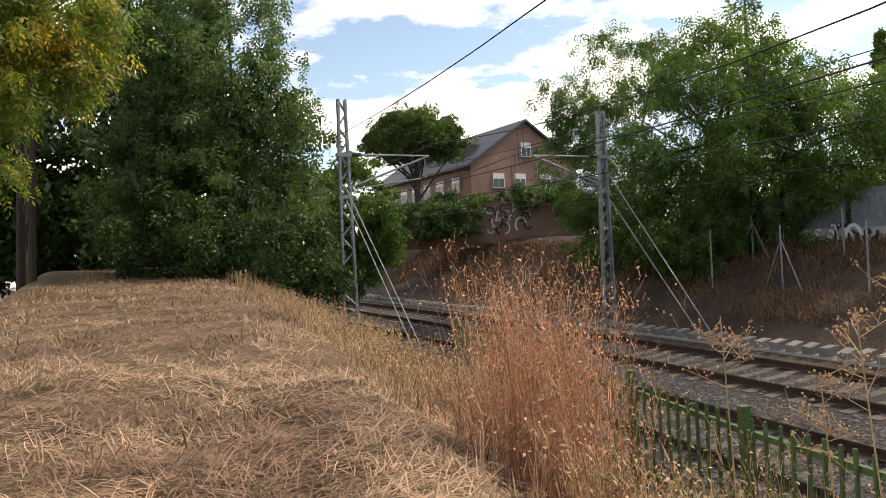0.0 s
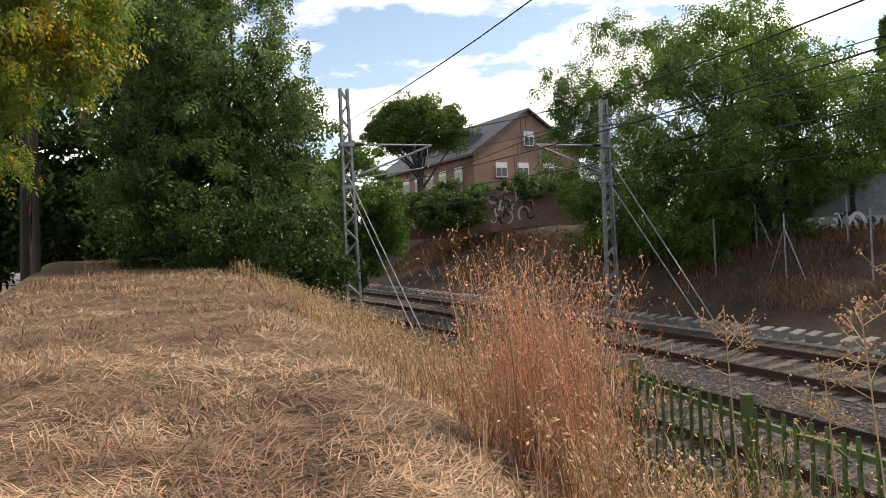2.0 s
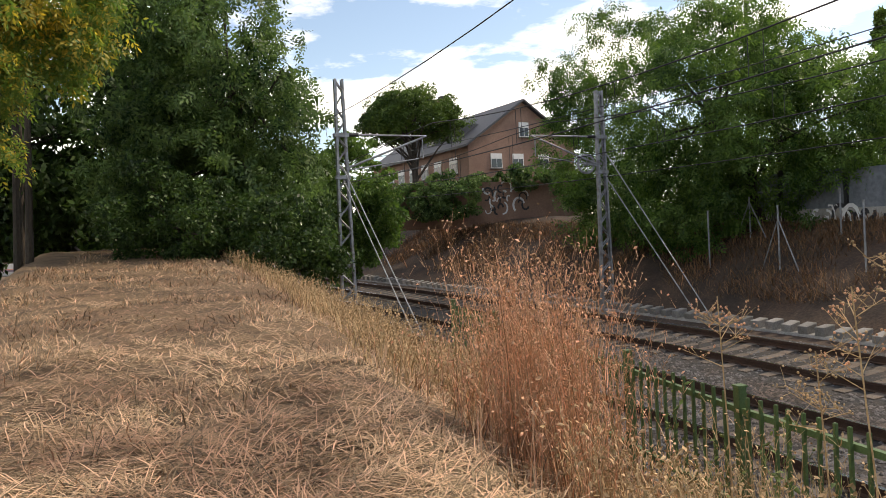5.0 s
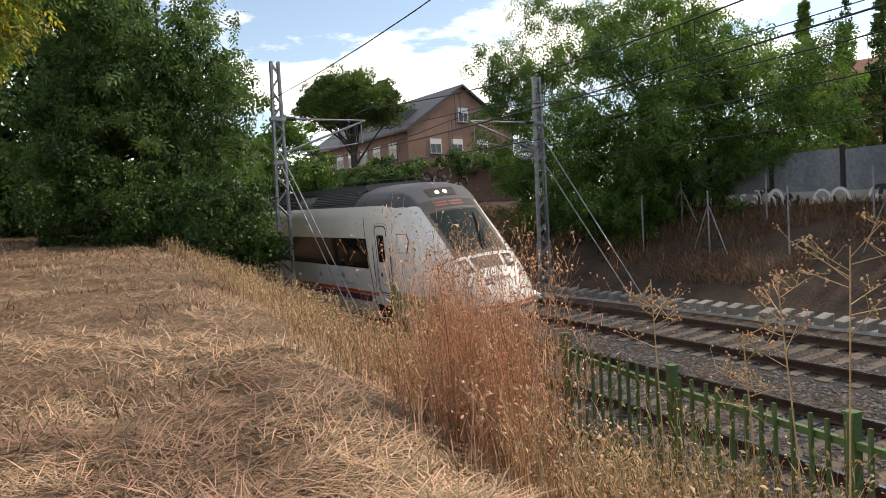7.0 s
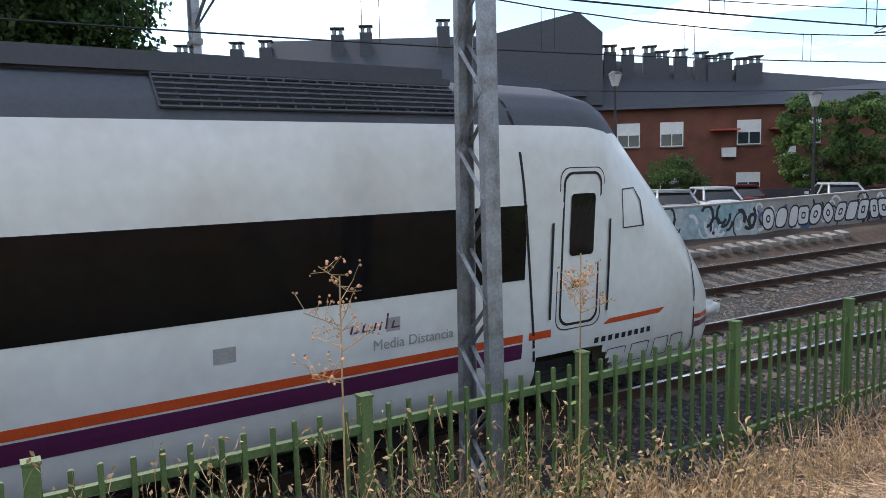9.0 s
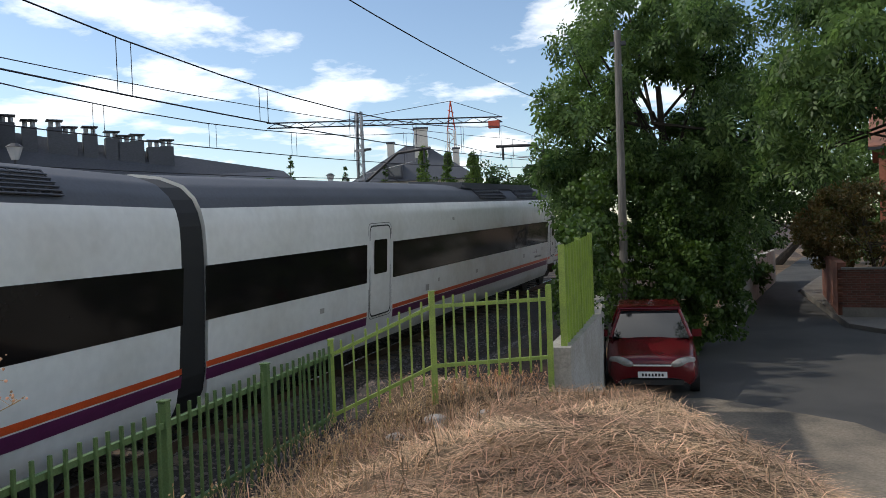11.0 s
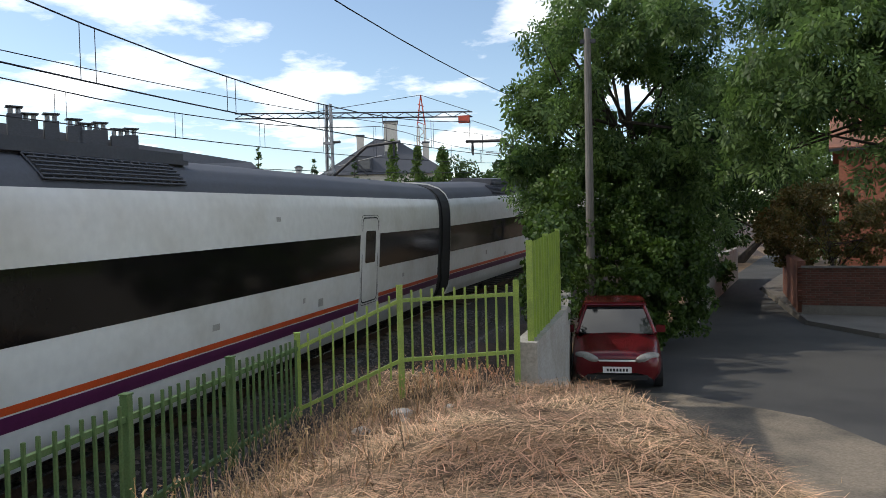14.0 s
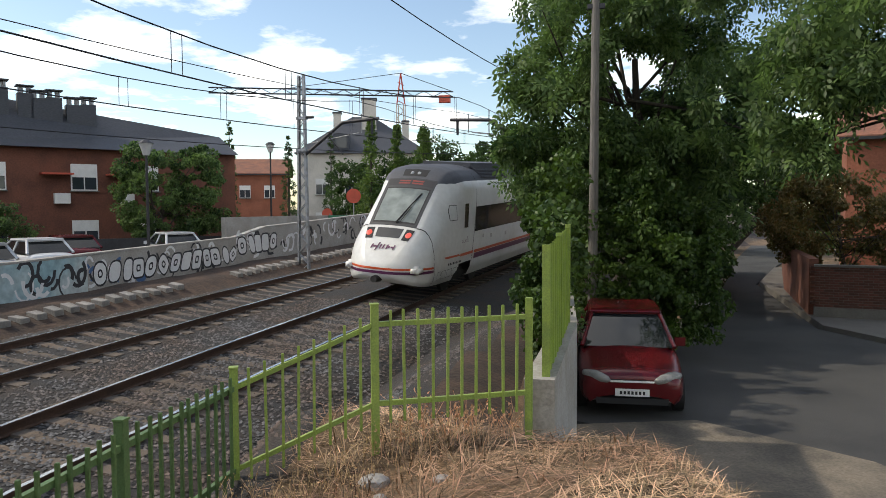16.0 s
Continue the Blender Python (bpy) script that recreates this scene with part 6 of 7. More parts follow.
tree("holm_oak", "broad dark holm oak hanging over the bank", (21.0, 0.8, 2.0), 9, 0.3, [(21.0, 1.6, 6.2, 2.3, 3.6, 2.8), (21.6, -2.0, 6.0, 2.0, 2.6, 2.6), (20.4, 3.2, 3.6, 1.4, 2.6, 1.6), (20.3, -1.0, 3.0, 1.4, 2.4, 1.6), (21, 0, 8.6, 2.4, 3.4, 1.8), (20.8, 1.0, 4.6, 1.8, 3.4, 2.0), (21.5, -1.5, 10.0, 2.4, 3.6, 2.0), (21.8, -2.6, 8.0, 2.0, 2.0, 2.4), (22.4, -2.6, 5.0, 1.8, 1.8, 2.4)], 72000, 0.2, "leaf_dark", 21, 0.6, 720)
# added backing tree: its dark leaves block the sky light showing through the oak
tree("holm_oak", "dark leafy backing tree added to close the bright gaps in the oak", (25.0, -3.0, 3.0), 9, 0.26, [(24.6, -0.6, 8.0, 2.0, 2.6, 4.0), (24.4, 1.8, 7.0, 1.8, 2.4, 3.4), (24.6, -0.4, 4.5, 1.8, 3.0, 2.0)], 36000, 0.3, "leaf_dark", 71, 0.7, 420)
tree("bank_bush", "lush green bushes growing over the foot of the bank wall", (20.3, 12.5, 2.4), 2, 0.05, [(20.2, 13.0, 3.1, 0.8, 1.5, 1.2), (20.9, 11.4, 3.5, 0.9, 1.5, 1.6), (19.9, 14.6, 3.4, 0.6, 0.8, 1.1), (20.6, 9.6, 3.2, 0.8, 1.2, 1.2)], 30000, 0.11, "leaf_bright", 72, 0.3, 180, category="shrub")
tree("garden_shrubs", "green garden shrubs along the bank wall", (22, 9, 3), 2, 0.06, [(21.8, 8.0, 4.2, 1.2, 2.2, 1.4), (21.2, 5.4, 3.8, 1.2, 1.6, 1.4), (22.2, 11.2, 4.0, 0.9, 1.4, 1.0), (20.6, 6.5, 2.9, 0.8, 1.6, 0.8)], 28000, 0.12, "leaf_mid", 22, 0.35, 170, category="shrub")
tree("grey_shrubs", "bushy growth at the foot of the far mast", (19, -6, 1), 2, 0.05, [(19.0, -5.6, 1.7, 1.4, 1.4, 1.3), (19.6, 6.2, 2.6, 1.0, 2.0, 1.2), (19.3, 2.6, 2.2, 1.1, 2.2, 1.2), (19.2, -0.8, 1.8, 1.1, 2.0, 1.1), (20.5, -4.6, 2.6, 1.4, 1.6, 1.7), (18.4, -2.8, 1.8, 1.0, 1.6, 1.1)], 44000, 0.12, "leaf_dark", 23, 0.35, 260, category="shrub")
# south
tree("ash_tree", "large ash with feathery green leaves over the lane", (-0.7, -23.6, -0.2), 10, 0.24, [(1.33 * a, 1.33 * b, 3.09 + 1.33 * (c - 3.09), 1.33 * d, 1.33 * f, 1.33 * g) for a, b, c, d, f, g in ((-0.4, -16.2, 6.0, 1.9, 2.0, 2.6), (0.8, -15.8, 5.1, 0.9, 1.0, 1.6), (-1.6, -16.6, 5.0, 1.3, 1.6, 2.6), (-0.2, -17.0, 7.6, 1.5, 1.8, 1.5), (1.3, -15.6, 4.3, 0.8, 0.8, 0.9), (0.3, -16.2, 4.0, 1.3, 1.1, 1.4), (-1.3, -17.2, 3.4, 1.0, 1.3, 1.5), (1.95, -15.7, 5.2, 0.65, 0.7, 1.1), (1.7, -15.7, 6.4, 0.5, 0.6, 0.7), (0.5, -13.75, 4.2, 0.6, 0.35, 1.0), (0.4, -13.8, 3.1, 0.55, 0.3, 0.8), (-0.5, -15.6, 6.7, 0.8, 0.7, 0.8))], 62000, 0.165, "leaf_mid", 24, 0.55, 130, 2.0, 0.45, pinnate=True)
tree("ash_tree", "overhanging green ash shading the lane", (-6.6, -18.0, -0.2), 10, 0.2, [(-4.6, -15.6, 6.2, 2.0, 2.0, 1.5), (-6.0, -16.0, 7.6, 2.4, 2.2, 1.8), (-3.4, -15.6, 7.8, 1.2, 1.4, 0.8), (-5.8, -15.4, 4.7, 1.2, 1.2, 1.0), (-3.6, -17.5, 5.2, 1.1, 1.4, 1.2), (-8, -16, 6, 2, 2, 2.5), (-4.6, -18.6, 7.2, 2.0, 1.6, 1.6), (-6.6, -18.2, 6.6, 2.0, 1.6, 1.8), (-2.6, -18.4, 8.2, 1.5, 1.3, 1.2), (-8.6, -20, 5.4, 1.8, 1.6, 1.6)], 76000, 0.15, "leaf_mid", 25, 0.5, 270, 2.0, 0.45, pinnate=True)
tree("ivy_hedge", "dense ivy-covered hedge behind the parked car", (0, -16, 0), 3, 0.1, [(1.0, -14.4, 2.3, 0.3, 1.4, 1.2), (-0.4, -19.4, 2.2, 1.3, 0.8, 2.2), (-1.1, -19.0, 2.0, 0.8, 0.9, 2.2), (1.05, -17.0, 3.3, 0.5, 1.8, 1.0), (1.25, -16.5, 1.7, 0.4, 2.2, 1.6), (-1.0, -18.9, 1.0, 0.6, 0.8, 1.3), (0.2, -20.6, 3.2, 1.7, 1.2, 2.6), (-1.9, -20.5, 1.6, 0.7, 2.0, 1.8)], 62000, 0.11, "leaf_ivy", 26, 0.28, 420, 1.4, 0.5, category="hedge", trunk=False)
tree("lane_hedge", "dark hedge and trees along the lane", (-3.5, -30, 0), 5, 0.12, [(-2.6, -26, 2.4, 1.0, 3.0, 2.6), (-4.4, -33, 3.0, 1.2, 4.0, 3.2), (-2.0, -24, 4.6, 2.0, 2.0, 2.0), (-4.0, -29, 6.0, 2.4, 3.0, 2.4), (-5.4, -31, 4.6, 1.6, 2.5, 2.2), (-3.8, -27, 5.6, 1.5, 2, 2.0), (-6.8, -39, 5.8, 2.4, 2.5, 2.6)], 46000, 0.17, "leaf_dark", 33, 0.5, 260, category="hedge")
tree("shrub", "brownish garden shrub over the brick wall", (-8.2, -28, 0), 4, 0.08, [(-7.6, -28.6, 2.9, 1.8, 1.6, 1.5), (-9.6, -28.0, 2.6, 1.6, 1.4, 1.2), (-7.0, -31, 2.8, 1.0, 2.0, 1.4)], 24000, 0.14, "leaf_brown", 27, 0.4, 160, category="shrub")
tree("far_trees", "green trees closing the end of the lane", (-10, -60, 0), 9, 0.3, [(-11, -62, 5, 4, 4, 4.5), (-5.5, -58, 5, 3, 4, 5), (-15, -58, 5, 4, 4, 5), (-9, -48, 6.5, 3, 2, 2.5), (-13, -45, 5, 3, 3, 4)], 34000, 0.3, "leaf_mid", 28, 0.8, 240)
tree("garden_trees", "mixed garden trees beyond the curve of the track", (11, -52, 1), 8, 0.2, [(12.5, -50, 4.4, 2.6, 2.0, 3.0), (9.6, -50, 4.8, 2.2, 2.0, 3.4), (15.5, -50.5, 4.0, 1.8, 1.8, 2.8), (6, -49, 5, 2.4, 2, 3.6)], 34000, 0.22, "leaf_dark", 29, 0.6, 200)
tree("street_tree", "round green street tree before the brick terrace", (20.0, -34.4, 0.7), 6, 0.12, [(20.6, -34.0, 4.0, 1.5, 1.4, 2.7), (18.8, -35.4, 4.0, 1.3, 1.3, 2.8)], 24000, 0.17, "leaf_mid", 31, 0.4, 130)
tree("bush", "clipped round green bush in a front garden", (23.9, -28.3, 0.7), 3, 0.06, [(23.9, -28.3, 2.1, 1.6, 1.5, 1.4)], 12000, 0.12, "leaf_mid", 32, 0.3, 80, category="bush")
for i, (x, y, h) in enumerate(((13.2, -46, 8.0), (11.8, -47, 7.6), (9.8, -45.5, 7.8))):
    cone_tree("conifer", "blue-green cedar beyond the track", (x, y, 0.8), h, 1.5, 4200, 0.26, "leaf_pine", 60 + i)

# ---- parked car in the lane ----
def hatchback(name, paint, label, at, group=""):
    """A small car, nose towards -y of its own space."""
    e = thing(name, label, "car", group, at)
    # side outline: y, z lower edge .. section widths
    prof = [(-2.1, 0.42, 0.62, 0.62), (-2.05, 0.25, 0.74, 0.74), (-1.85, 0.22, 0.80, 0.82), (-1.2, 0.22, 0.92, 0.86), (-0.95, 0.22, 0.98, 0.86), (0.2, 0.22, 1.0, 0.865), (1.3, 0.22, 1.02, 0.86), (1.9, 0.24, 1.0, 0.80), (2.08, 0.4, 0.92, 0.70)]
    bm = bmesh.new()
    rows = []
    for y, zl, zh, w in prof:
        sec = [(w * 0.86, zl), (w, zl + 0.12), (w * 1.0, (zl + zh) / 2), (w * 0.97, zh - 0.10), (w * 0.84, zh), (0, zh + 0.035)]
        sec = sec + [(-x, z) for x, z in sec[-2::-1]]
        rows.append([bm.verts.new((x, y, z)) for x, z in sec])
    for a, b in zip(rows, rows[1:]):
        for i in range(len(a) - 1):
            bm.faces.new((a[i], a[i + 1], b[i + 1], b[i]))
    bm.faces.new(rows[0][::-1]); bm.faces.new(rows[-1])
    bmesh.ops.recalc_face_normals(bm, faces=bm.faces)
    body = part("body", bm, paint, e, smooth=True)
    rounder = body.modifiers.new("rounded", "SUBSURF")
    rounder.levels = rounder.render_levels = 2
    # cabin
    base = [(-0.98, 0.97), (1.75, 1.02)]
    top = [(-0.12, 1.45), (1.25, 1.46)]
    def cabin(nm, material, inset, z_add):
        b2 = bmesh.new()
        lo = [b2.verts.new((x, y, z)) for y, z in base for x in (0.78, -0.78)]
        hi = [b2.verts.new((x, y, z)) for y, z in top for x in (0.58, -0.58)]
        for f in ((lo[0], lo[1], hi[1], hi[0]), (lo[2], hi[2], hi[3], lo[3]), (lo[0], hi[0], hi[2], lo[2]), (lo[1], lo[3], hi[3], hi[1])):
            b2.faces.new(f)
        bmesh.ops.recalc_face_normals(b2, faces=b2.faces)
        return part(nm, b2, material, e)
    cabin("glasshouse", "carglass", 0, 0)
    bm = bmesh.new()
    cube(bm, -0.66, 0.66, -0.22, 1.4, 1.41, 1.51)
    bmesh.ops.bevel(bm, geom=bm.edges[:], offset=0.05, segments=3, affect="EDGES")
    part("roof", bm, paint, e)
    for sx in (-1, 1):
        for a, b, w in (((0.77 * sx, -0.97, 0.97), (0.59 * sx, -0.12, 1.46), 0.035), ((0.59 * sx, 1.25, 1.46), (0.77 * sx, 1.75, 1.0), 0.05), ((0.78 * sx, 0.45, 1.0), (0.59 * sx, 0.5, 1.46), 0.035)):
            rodpart("pillar", a, b, w, paint, e)
        boxpart("mirror", 0.82 * sx - 0.02, 0.82 * sx + 0.16 * sx, -0.72, -0.62, 0.96, 1.10, paint, e)
        # headlamp
        bm = bmesh.new()
        bmesh.ops.create_icosphere(bm, subdivisions=2, radius=1.0)
        for v in bm.verts:
            v.co = Vector((0.55 * sx + v.co.x * 0.24, -1.96 + v.co.y * 0.13 + v.co.x * sx * 0.10, 0.665 + v.co.z * 0.095 + v.co.x * sx * 0.035))
        part("headlamp", bm, "carlamp", e, "clouded clear headlamp", smooth=True)
        bm = bmesh.new()
        bmesh.ops.create_icosphere(bm, subdivisions=2, radius=0.05, matrix=Matrix.Translation((0.58 * sx, -1.99, 0.33)))
        part("fog_lamp", bm, "carlamp", e)
        for y in (-1.3, 1.3):
            w = rodpart("wheel", (0.70 * sx, y, 0.31), (0.86 * sx, y, 0.31), 0.31, "black", e, n=20)
            rodpart("rim", (0.85 * sx, y, 0.31), (0.868 * sx, y, 0.31), 0.2, "carsilver", w, n=16)
    boxpart("grille", -0.36, 0.36, -2.09, -1.95, 0.55, 0.67, "black", e, bevel=0.02)
    boxpart("grille_trim", -0.34, 0.34, -2.105, -2.08, 0.605, 0.635, "plate", e, "bright bar across the grille", bevel=0.008)
    boxpart("lower_grille", -0.55, 0.55, -2.12, -2.02, 0.27, 0.36, "black", e)
    pl = boxpart("number_plate", -0.26, 0.26, -2.14, -2.11, 0.40, 0.51, "plate", e)
    for i in range(7):
        boxpart("plate_bar", -0.19 + i * 0.058, -0.155 + i * 0.058, -2.146, -2.14, 0.43, 0.48, "black", pl)
    return e


hatchback("parked_car", "carred", "dark red hatchback parked against the ivy hedge", pose(-0.2, -16.1, -0.09, 0, 0, 180) )
far = hatchback("parked_car", "carwhite", "pale car parked far up the lane", pose(-6.6, -52, -0.09, 0, 0, 180))
for x, y, rz, c in ((19.6, -22.4, 60, "carsilver"), (20.4, -26.0, 60, "carwhite"), (21.4, -29.2, 55, "carred"), (19.0, -33.0, 50, "carwhite"), (17.0, -42.0, 20, "carwhite"), (14.8, -44.5, 60, "carsilver")):
    hatchback("parked_car", c, {"carsilver": "silver car parked behind the graffiti wall", "carwhite": "white car parked behind the graffiti wall", "carred": "red car parked behind the graffiti wall"}[c], pose(x, y, 0.76, 0, 0, rz), "cars parked beyond the railway")

# ---- straw, dry grass and weeds ----
def height_many(x, y):
    return np.array([height(a, b) for a, b in zip(x, y)])


def blades(x, y, z, length, width, lean, up, rng, bend_=0.3):
    """Two-segment blades: root, direction of lean, rise."""
    n = len(x)
    d = np.stack([np.cos(lean), np.sin(lean), np.zeros(n)], 1)
    s = np.stack([-np.sin(lean), np.cos(lean), np.zeros(n)], 1)
    root = np.stack([x, y, z], 1)
    h = np.sqrt(np.maximum(0.0, 1 - up ** 2))
    a = d * h[:, None] + np.array([0, 0, 1]) * up[:, None]
    mid = root + a * (length * 0.55)[:, None]
    b = a + d * bend_ * rng.uniform(0, 1, n)[:, None] - np.array([0, 0, 1]) * (bend_ * rng.uniform(0, 1, n))[:, None]
    tip = mid + b * (length * 0.45)[:, None]
    w = s * width[:, None] * 0.5
    v = np.stack([root - w, root + w, mid + w * 0.8, mid - w * 0.8, tip], 1)
    base = np.arange(n)[:, None] * 5
    tris = np.concatenate([base + np.array([[0, 1, 2]]), base + np.array([[0, 2, 3]]), base + np.array([[3, 2, 4]])], 1)
    return v.reshape(-1, 3), tris.ravel()


def straw():
    rng = np.random.default_rng(41)
    # lying straw, thickest near the walker
    n = 250000
    r = 1.6 + 17 * rng.uniform(0, 1, n) ** 1.6
    a = rng.uniform(0, 6.283, n)
    x, y = r * np.cos(a) * 0.6 - 0.3, r * np.sin(a) * 1.25
    u = x - np.array([bend(v) for v in y])
    keep = (x > -4.4) & (u < 3.5) & (y > -10.6) & (y < 26) & ((np.abs(y) > 2.2) | (x > 0.3))
    x, y = x[keep], y[keep]
    z = height_many(x, y)
    ok = z > 0.25
    x, y, z = x[ok], y[ok], z[ok]
    m = len(x)
    patch = np.array([noise.noise((p * 0.9, q * 0.9, 1.0)) for p, q in zip(x, y)])
    lean = rng.uniform(0, 6.283, m) * 0.55 + patch * 4.0
    wad = np.array([max(0.0, noise.noise((p * 2.6, q * 2.6, 9.0))) for p, q in zip(x, y)])
    v, f = blades(x, y, z + rng.uniform(0.0, 0.04, m) + wad * rng.uniform(0.2, 1.0, m) * 0.16, rng.uniform(0.08, 0.38, m), rng.uniform(0.003, 0.0078, m) * (1 + np.hypot(x, y) * 0.06), lean, rng.uniform(-0.12, 0.34, m), rng, 0.3)
    ob = fast("straw", v, f, 3, "straw")
    tagged(ob, "mown dry straw lying matted on the mound", "straw", kind="stuff")
    # short tufts that still stand
    n = 52000
    y = rng.uniform(-9.5, 27, n); x = rng.uniform(-4.6, 3.4, n)
    patch = np.array([noise.noise((p * 0.55, q * 0.55, 7.0)) for p, q in zip(x, y)])
    u = x - np.array([bend(v) for v in y])
    keep = (patch + 0.35 * (u > 1.6) + rng.uniform(-0.25, 0.2, n) > 0.12) & (u < 3.6) & (np.hypot(x, y) > 1.5)
    x, y, u = x[keep], y[keep], u[keep]
    z = height_many(x, y)
    m = len(x)
    v, f = blades(x, y, z - 0.02, rng.uniform(0.08, 0.26, m) * (1 + 0.6 * (u > 1.6)), rng.uniform(0.004, 0.009, m) * (1 + np.hypot(x, y) * 0.05), rng.uniform(0, 6.283, m), rng.uniform(0.55, 0.98, m), rng, 0.5)
    ob = fast("grass_tufts", v, f, 3, "straw")
    tagged(ob, "short golden grass tufts standing on the mound", "grass", kind="stuff")


straw()


def stems(name, label, x, y, hlo, hhi, material, seed, twigs=7, seed_size=0.03, width=0.007):
    """Dry stalks with short twigs and seed heads."""
    rng = np.random.default_rng(seed)
    n = len(x)
    z = height_many(x, y) - 0.03
    H = rng.uniform(hlo, hhi, n)
    lean = rng.uniform(0, 6.283, n)
    V, F, base = [], [], 0
    v, f = blades(x, y, z, H, np.full(n, width) * rng.uniform(0.7, 1.4, n), lean, rng.uniform(0.96, 0.999, n), rng, 0.12)
    V.append(v); F.append(f); base = len(v)
    tips = v.reshape(n, 5, 3)
    for k in range(twigs):
        t = rng.uniform(0.45, 1.0, n)
        p = tips[:, 0] * (1 - t)[:, None] + (tips[:, 4]) * t[:, None]
        L = rng.uniform(0.06, 0.2, n) * (1.25 - 0.6 * t)
        v, f = blades(p[:, 0], p[:, 1], p[:, 2], L, np.full(n, width * 0.75), rng.uniform(0, 6.283, n), rng.uniform(0.6, 0.97, n), rng, 0.1)
        V.append(v); F.append(f + base); base += len(v)
        e = v.reshape(n, 5, 3)[:, 4]
        s = seed_size * rng.uniform(0.5, 1.3, (n, 1))
        d1 = rng.normal(size=(n, 3)); d1 /= np.linalg.norm(d1, axis=1)[:, None]
        d2 = np.cross(d1, rng.normal(size=(n, 3))); d2 /= np.linalg.norm(d2, axis=1)[:, None]
        q = np.stack([e - d1 * s, e + d2 * s * 0.5, e + d1 * s, e - d2 * s * 0.5, e + np.cross(d1, d2) * s * 0.5], 1)
        V.append(q.reshape(-1, 3))
        b = np.arange(n)[:, None] * 5 + base
        F.append(np.concatenate([b + np.array([[0, 1, 4]]), b + np.array([[1, 2, 4]]), b + np.array([[2, 3, 4]]), b + np.array([[3, 0, 4]])], 1).ravel())
        base += n * 5
    ob = fast(name, np.concatenate(V), np.concatenate(F), 3, material)
    tagged(ob, label, "dry grass", kind="stuff")


def wild():
    rng = np.random.default_rng(77)
    # the tall russet stand
    n = 820
    t = rng.normal(0, 1, n)
    x = 2.27 + rng.normal(0, 0.2, n); y = 5.3 + rng.normal(0, 0.48, n)
    stems("russet_stalks", "tall stand of russet dry stalks with seed heads", x, y, 0.9, 2.05, "reed", 1, 8, 0.015, 0.0055)
    x = 2.2 + rng.normal(0, 0.4, 260); y = 5.6 + rng.normal(0, 0.9, 260)
    stems("russet_stalks", "lower russet stalks round the tall stand", x, y, 0.35, 0.9, "reed", 2, 6, 0.02, 0.008)
    # along the shoulder to the north
    y = rng.uniform(6.5, 23, 2000); u = rng.uniform(1.3, 3.5, 2000)
    x = u + np.array([bend(v) for v in y])
    stems("shoulder_grass", "dry reddish grass along the shoulder of the mound", x, y, 0.2, 0.55, "weed", 3, 4, 0.018, 0.009)
    y = 6.5 + 14.5 * rng.uniform(0, 1, 1900) ** 1.3; u = rng.uniform(2.3, 3.5, 1900)
    x = u + np.array([bend(v) for v in y])
    stems("shoulder_weeds", "pale seeding weeds along the shoulder", x, y, 0.35, 0.95, "weed", 4, 6, 0.02, 0.008)
    # before the fence
    y = rng.uniform(-3.4, 4.8, 2000); x = rng.uniform(1.9, 3.4, 2000)
    stems("fence_grass", "tangled pale dry grass before the fence", x, y, 0.3, 0.8, "weed", 5, 5, 0.02, 0.007)
    y = rng.uniform(-3.0, 4.6, 120); x = rng.uniform(2.6, 3.5, 120)
    stems("fence_weeds", "green and yellow weeds growing through the fence", x, y, 0.5, 1.15, "greenweed", 6, 8, 0.026, 0.007)
    y = rng.uniform(-0.9, 3.6, 620); x = rng.uniform(2.3, 3.4, 620)
    stems("fence_grass", "tall pale dry grass leaning on the fence", x, y, 0.5, 1.05, "weed", 9, 4, 0.016, 0.007)
    y = rng.uniform(-2.8, 4.2, 620); x = rng.uniform(2.75, 3.45, 620)
    k = np.array([noise.noise((0, v * 1.3, 2)) for v in y]) + rng.uniform(-0.3, 0.3, 620) > -0.05
    stems("fence_grass", "tall bleached grass standing against the fence", x[k], y[k], 0.8, 1.3, "weed", 10, 6, 0.016, 0.006)
    y = rng.uniform(-8.8, -3.0, 520); x = rng.uniform(2.5, 3.5, 520) - np.maximum(0, -y - 7.2) * 0.6
    stems("fence_grass", "short dry grass along the fence's foot", x, y, 0.12, 0.4, "weed", 7, 3, 0.014, 0.006)
    x = rng.uniform(1.2, 2.4, 60); y = -8.9 + rng.normal(0, 0.25, 60) - (2.4 - x) * 0.35
    stems("corner_grass", "dry brush behind the corner of the fence", x, y, 0.12, 0.4, "reed", 8, 5, 0.02, 0.008)
    # the far bank
    n = 62000
    y = rng.uniform(-1, 48, n); u = rng.uniform(16.6, 21.3, n)
    d = np.array([noise.noise((a * 0.45, b * 0.45, 5)) for a, b in zip(u, y)])
    k = (d + (u - 17.7) * 0.22 + rng.uniform(-0.2, 0.2, n)) > 0.0
    y, u = y[k], u[k]
    x = u + np.array([bend(v) for v in y])
    z = height_many(x, y)
    m = len(x)
    v, f = blades(x, y, z - 0.05, rng.uniform(0.2, 0.6, m), rng.uniform(0.009, 0.024, m), rng.uniform(0, 6.283, m), rng.uniform(0.45, 0.98, m), rng, 0.6)
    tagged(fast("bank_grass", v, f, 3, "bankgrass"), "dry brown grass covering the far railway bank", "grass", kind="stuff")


wild()


